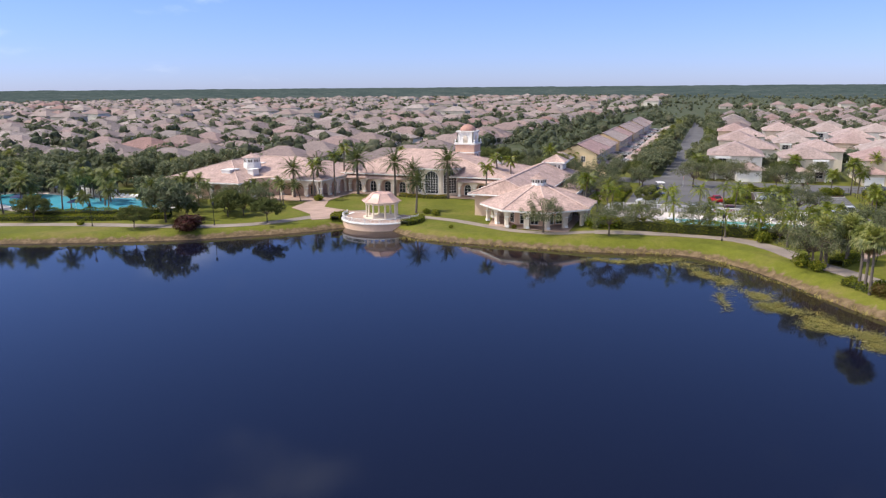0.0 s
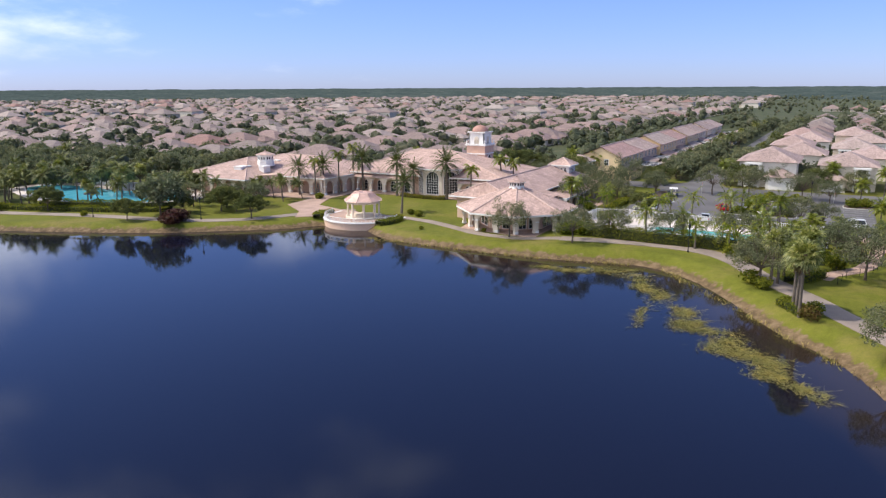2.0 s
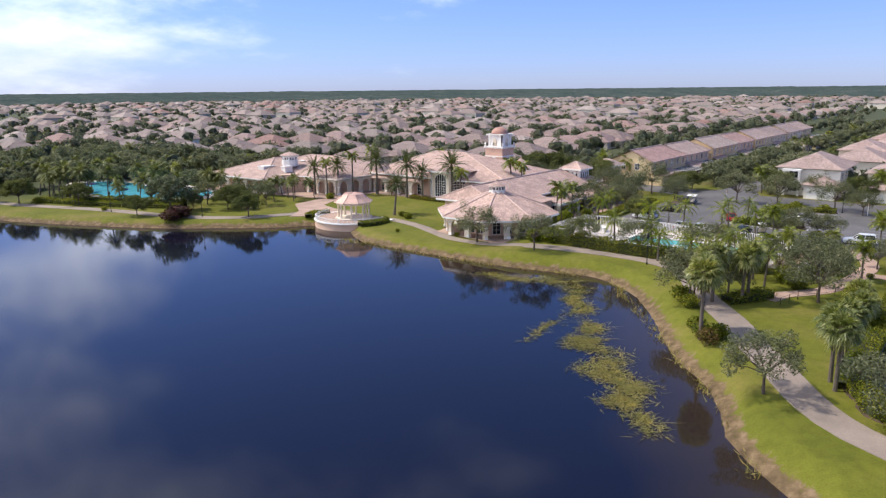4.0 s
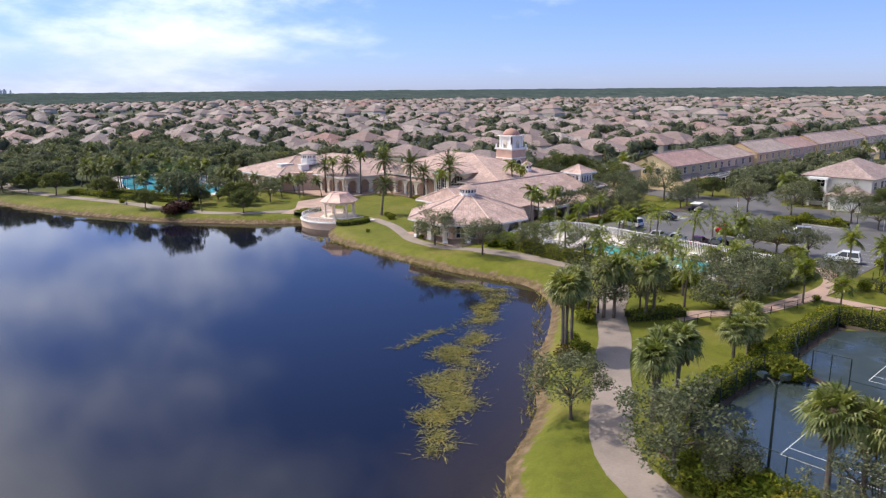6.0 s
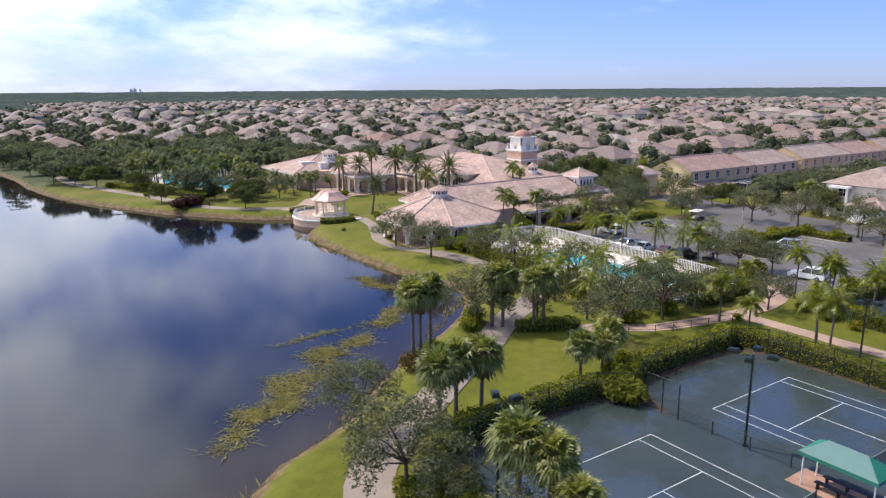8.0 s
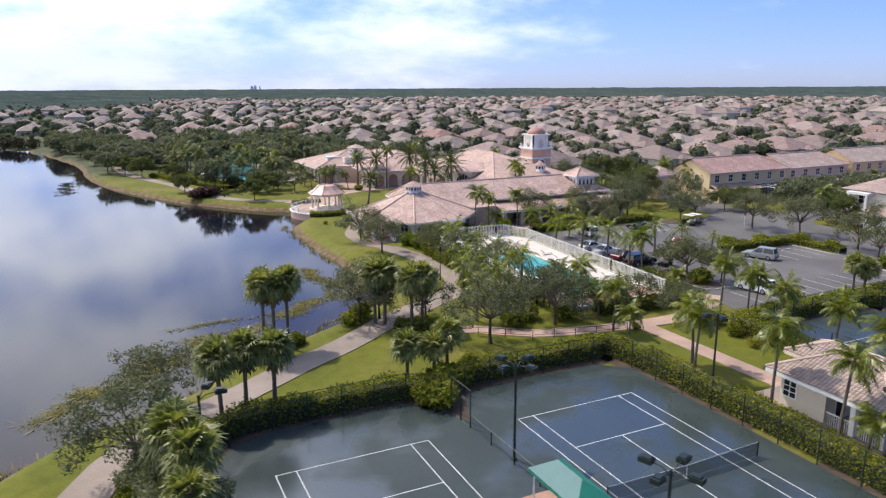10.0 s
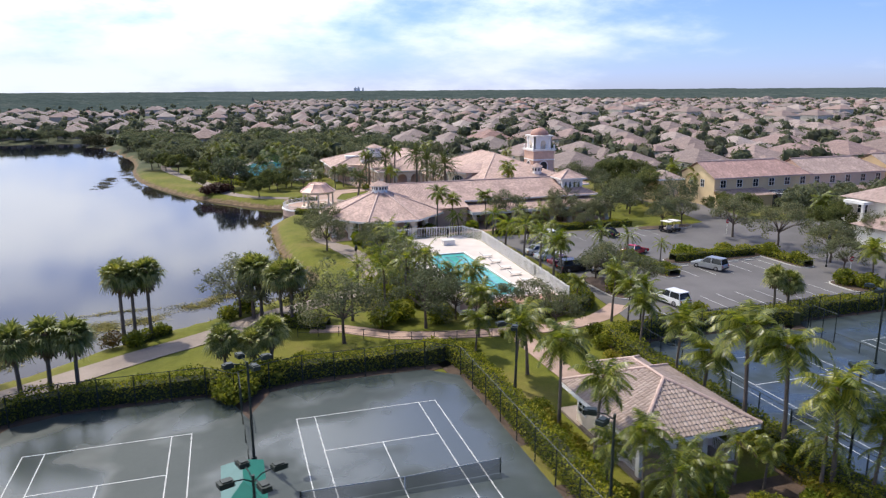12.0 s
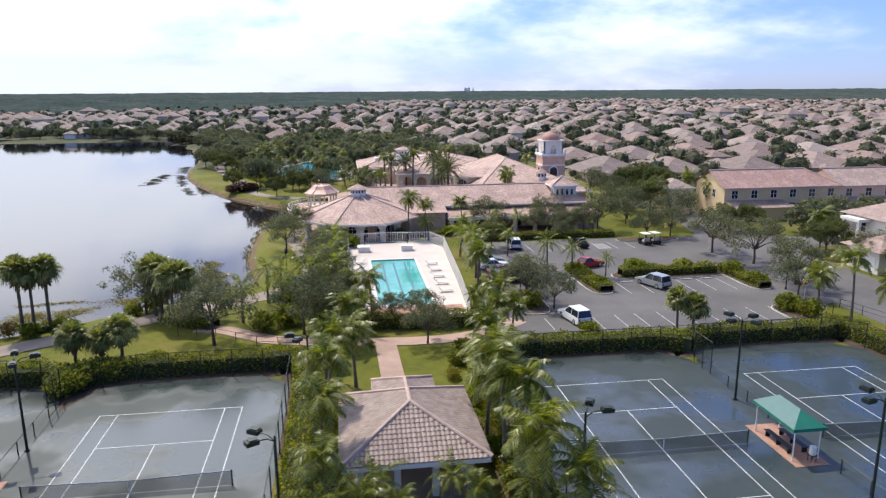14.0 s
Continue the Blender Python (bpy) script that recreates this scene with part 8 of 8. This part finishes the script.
def far_houses(spots_):
    """The rest of the estate: one mesh of walls, one of roofs."""
    wv, wf, rv, rf = [], [], [], []
    for x, y, rz in spots_:
        c, s = math.cos(radians(rz)), math.sin(radians(rz))
        W, D = random.uniform(6.9, 8.6), random.uniform(8.6, 11.0)
        e = 6.0 if random.random() < 0.12 else 3.0

        def tr(px, py, pz):
            return (x + c * px - s * py, y + s * px + c * py, 0.9 + pz)

        for (xa, ya, xb, yb, ee) in ((-W, -D, W, D, e), (-W * 0.95, -D - 4, W * 0.02, -D + 2, 3.0)):
            k = len(wv)
            wv += [tr(px, py, pz) for pz in (0, ee) for px, py in ((xa + .6, ya + .6), (xb - .6, ya + .6), (xb - .6, yb - .6), (xa + .6, yb - .6))]
            wf += [(k, k + 1, k + 5, k + 4), (k + 1, k + 2, k + 6, k + 5), (k + 2, k + 3, k + 7, k + 6), (k + 3, k, k + 4, k + 7)]
            w, d = xb - xa, yb - ya
            h = min(w, d) / 2 * 0.46
            if d >= w:
                r0, r1 = ((xa + xb) / 2, ya + w / 2, ee + h), ((xa + xb) / 2, yb - w / 2, ee + h)
            else:
                r0, r1 = (xa + d / 2, (ya + yb) / 2, ee + h), (xb - d / 2, (ya + yb) / 2, ee + h)
            k = len(rv)
            rv += [tr(xa, ya, ee), tr(xb, ya, ee), tr(xb, yb, ee), tr(xa, yb, ee), tr(*r0), tr(*r1)]
            if d >= w:
                rf += [(k, k + 1, k + 4), (k + 1, k + 2, k + 5, k + 4), (k + 2, k + 3, k + 5), (k + 3, k, k + 4, k + 5)]
            else:
                rf += [(k + 3, k, k + 4), (k, k + 1, k + 5, k + 4), (k + 1, k + 2, k + 5), (k + 2, k + 3, k + 4, k + 5)]
    t = thing("far_houses", "distant estate of low stucco houses with tile roofs", "houses", kind="stuff")
    b = Build()
    b.add(wv, wf)
    tagged(part("walls", b, M_FARWALL, t), "", "", "", "stuff")
    b = Build()
    b.add(rv, rf)
    tagged(part("roofs", b, M_FARROOF, t), "", "", "", "stuff")


far_houses(far_h)


# ---- trees between the houses, and the woods beyond ----
def far_trees(count, seed, rmin, rmax, name, label, cards=26, wide=1.0):
    r = np.random.default_rng(seed)
    ang = r.random(count * 3) * 2 * math.pi
    rad = np.sqrt(r.random(count * 3) * (rmax ** 2 - rmin ** 2) + rmin ** 2)
    x, y = np.cos(ang) * rad, 40 + np.sin(ang) * rad
    hs = np.array([(q[1], q[2], q[3]) for q in near if rmin < q[0] < rmax])
    ha = np.radians(hs[:, 2])
    gx, gy = [], []
    for ox, oy in ((10.6, -6), (-10.6, 5), (3.0, 15.2), (-7.0, 15.6), (9.8, -13.0), (-10.4, -4.0), (-2.0, 16.0), (10.4, 8.0)):
        jx, jy = ox + r.normal(size=len(hs)) * 1.3, oy + r.normal(size=len(hs)) * 2.0
        sel = r.random(len(hs)) < 0.8
        gx.append((hs[:, 0] + np.cos(ha) * jx - np.sin(ha) * jy)[sel])
        gy.append((hs[:, 1] + np.sin(ha) * jx + np.cos(ha) * jy)[sel])
    x, y = np.concatenate(gx + [x]), np.concatenate(gy + [y])
    ok = (lake_distance(x, y) > 9) & ((y > 105) | (x > 104)) & ~((x > 60) & (y > 40) & (y < 92) & (x < 330)) & ~((x < 84) & (y < 205 - 0.3 * x))
    ok &= (x > -700)
    x, y = x[ok], y[ok]
    x, y = x[:count], y[:count]
    H = np.array([(q[1], q[2]) for q in near])
    keep = []
    cell = {}
    for hx, hy in H:
        cell.setdefault((int(hx // 20), int(hy // 20)), []).append((hx, hy))
    for i in range(len(x)):
        cx, cy = int(x[i] // 20), int(y[i] // 20)
        good = True
        for a in (-1, 0, 1):
            for c in (-1, 0, 1):
                for hx, hy in cell.get((cx + a, cy + c), ()):
                    if (hx - x[i]) ** 2 + (hy - y[i]) ** 2 < 75:
                        good = False
        keep.append(good)
    x, y = x[keep], y[keep]
    n = len(x)
    k = np.repeat(np.arange(n), cards)
    size = (0.48 + 0.95 * r.random(n) ** 1.6)[k]
    d = r.normal(size=(n * cards, 3))
    d /= np.linalg.norm(d, axis=1)[:, None]
    c = np.stack([x[k], y[k], np.full(n * cards, 0.9) + 3.2 * size], 1) + d * (np.array([2.4, 2.4, 2.4]) * size[:, None]) * (0.5 + 0.6 * r.random(n * cards))[:, None]
    nn = d + r.normal(size=d.shape) * 0.5 + np.array([0, 0, 0.5])
    nn /= np.linalg.norm(nn, axis=1)[:, None]
    a = np.cross(nn, r.normal(size=d.shape))
    a /= np.linalg.norm(a, axis=1)[:, None]
    tt = np.cross(nn, a)
    s = (wide * size * (0.6 + 0.6 * r.random(n * cards)))[:, None]
    q = np.stack([c - a * s * 0.45 + tt * s * 0.4, c - a * s * 0.45 - tt * s * 0.4, c + a * s * 0.6], 1).reshape(-1, 3)
    # a lumpy inner clump of twigs and leaves for each crown
    g = (1 + 5 ** 0.5) / 2
    ico = np.array([(-1, g, 0), (1, g, 0), (-1, -g, 0), (1, -g, 0), (0, -1, g), (0, 1, g), (0, -1, -g), (0, 1, -g), (g, 0, -1), (g, 0, 1), (-g, 0, -1), (-g, 0, 1)]) / 1.902
    tri = np.array([(0, 11, 5), (0, 5, 1), (0, 1, 7), (0, 7, 10), (0, 10, 11), (1, 5, 9), (5, 11, 4), (11, 10, 2), (10, 7, 6), (7, 1, 8), (3, 9, 4), (3, 4, 2), (3, 2, 6), (3, 6, 8), (3, 8, 9), (4, 9, 5), (2, 4, 11), (6, 2, 10), (8, 6, 7), (9, 8, 1)])
    sz = size.reshape(n, cards)[:, 0]
    lump = ico[None] * (sz[:, None] * 2.0 * (0.7 + 0.5 * r.random((n, 12))))[:, :, None]
    lump[:, :, 2] *= 0.95
    lump += np.stack([x, y, 0.9 + 3.2 * sz], 1)[:, None, :]
    k0 = 3 * n * cards
    b = Build()
    b.v = list(map(tuple, q.tolist())) + list(map(tuple, lump.reshape(-1, 3).tolist()))
    b.f = [(3 * i, 3 * i + 1, 3 * i + 2) for i in range(n * cards)] + list(map(tuple, (tri[None] + (k0 + 12 * np.arange(n))[:, None, None]).reshape(-1, 3).tolist()))
    b.m = [0] * len(b.f)
    solid(name, b, M_FARTREE_HAZE, label, "trees", "", "stuff")


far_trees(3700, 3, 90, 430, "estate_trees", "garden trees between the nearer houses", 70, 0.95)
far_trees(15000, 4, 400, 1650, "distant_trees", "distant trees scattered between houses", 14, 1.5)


def woods():
    """The flat wooded land out to the horizon: an uneven canopy with gaps."""
    r = np.random.default_rng(12)
    rings = np.concatenate([np.arange(900, 1700, 14.0), np.geomspace(1720, 4550, 90)])
    n = 420
    a0, a1 = radians(-38), radians(145)
    ang = np.linspace(a0, a1, n)
    A, R = np.meshgrid(ang, rings)
    x, y = R * np.cos(A) - 20, R * np.sin(A) + 20
    lim = np.where(x < 60, 900 + 0.0 * x, 1400) + 120 * np.sin(A * 9)
    base = np.clip((R - lim) / 420, -1.0, 1.0)
    bumpy = r.random(A.shape) * 6.0 + 3.0 * np.sin(A * 57 + R * 0.01)
    z = np.where(base < 0, -4.0, 1.0 + base * (6.5 + bumpy * 0.7 + (R - 1000) * 0.0028))
    k = len(rings)
    i = np.arange((n - 1) * (k - 1))
    q = (i // (n - 1)) * n + i % (n - 1)
    me = bpy.data.meshes.new("woods")
    me.from_pydata(np.stack([x.ravel(), y.ravel(), z.ravel()], 1).tolist(), [], np.stack([q, q + 1, q + n + 1, q + n], 1).tolist())
    me.materials.append(M_WOODS_HAZE)
    tagged(new("woods", me), "flat dark woods reaching the horizon", "woods", "", "stuff")


woods()
for k, (az, w, h) in enumerate(((10.35, 8, 37), (10.6, 8, 39), (10.95, 4, 36))):
    x, y = 4150 * math.sin(radians(az)), 4150 * math.cos(radians(az))
    t = thing("high_rise", "hazy pale high-rise block on the horizon", "high-rise", (x, y, 0), -az, "horizon towers")
    b = Build()
    b.box(-w, -10, 0, w, 10, h)
    b.box(-w * 0.4, -6, h, w * 0.4, 6, h + 5)
    part("wall", b, M_WHITE, t)
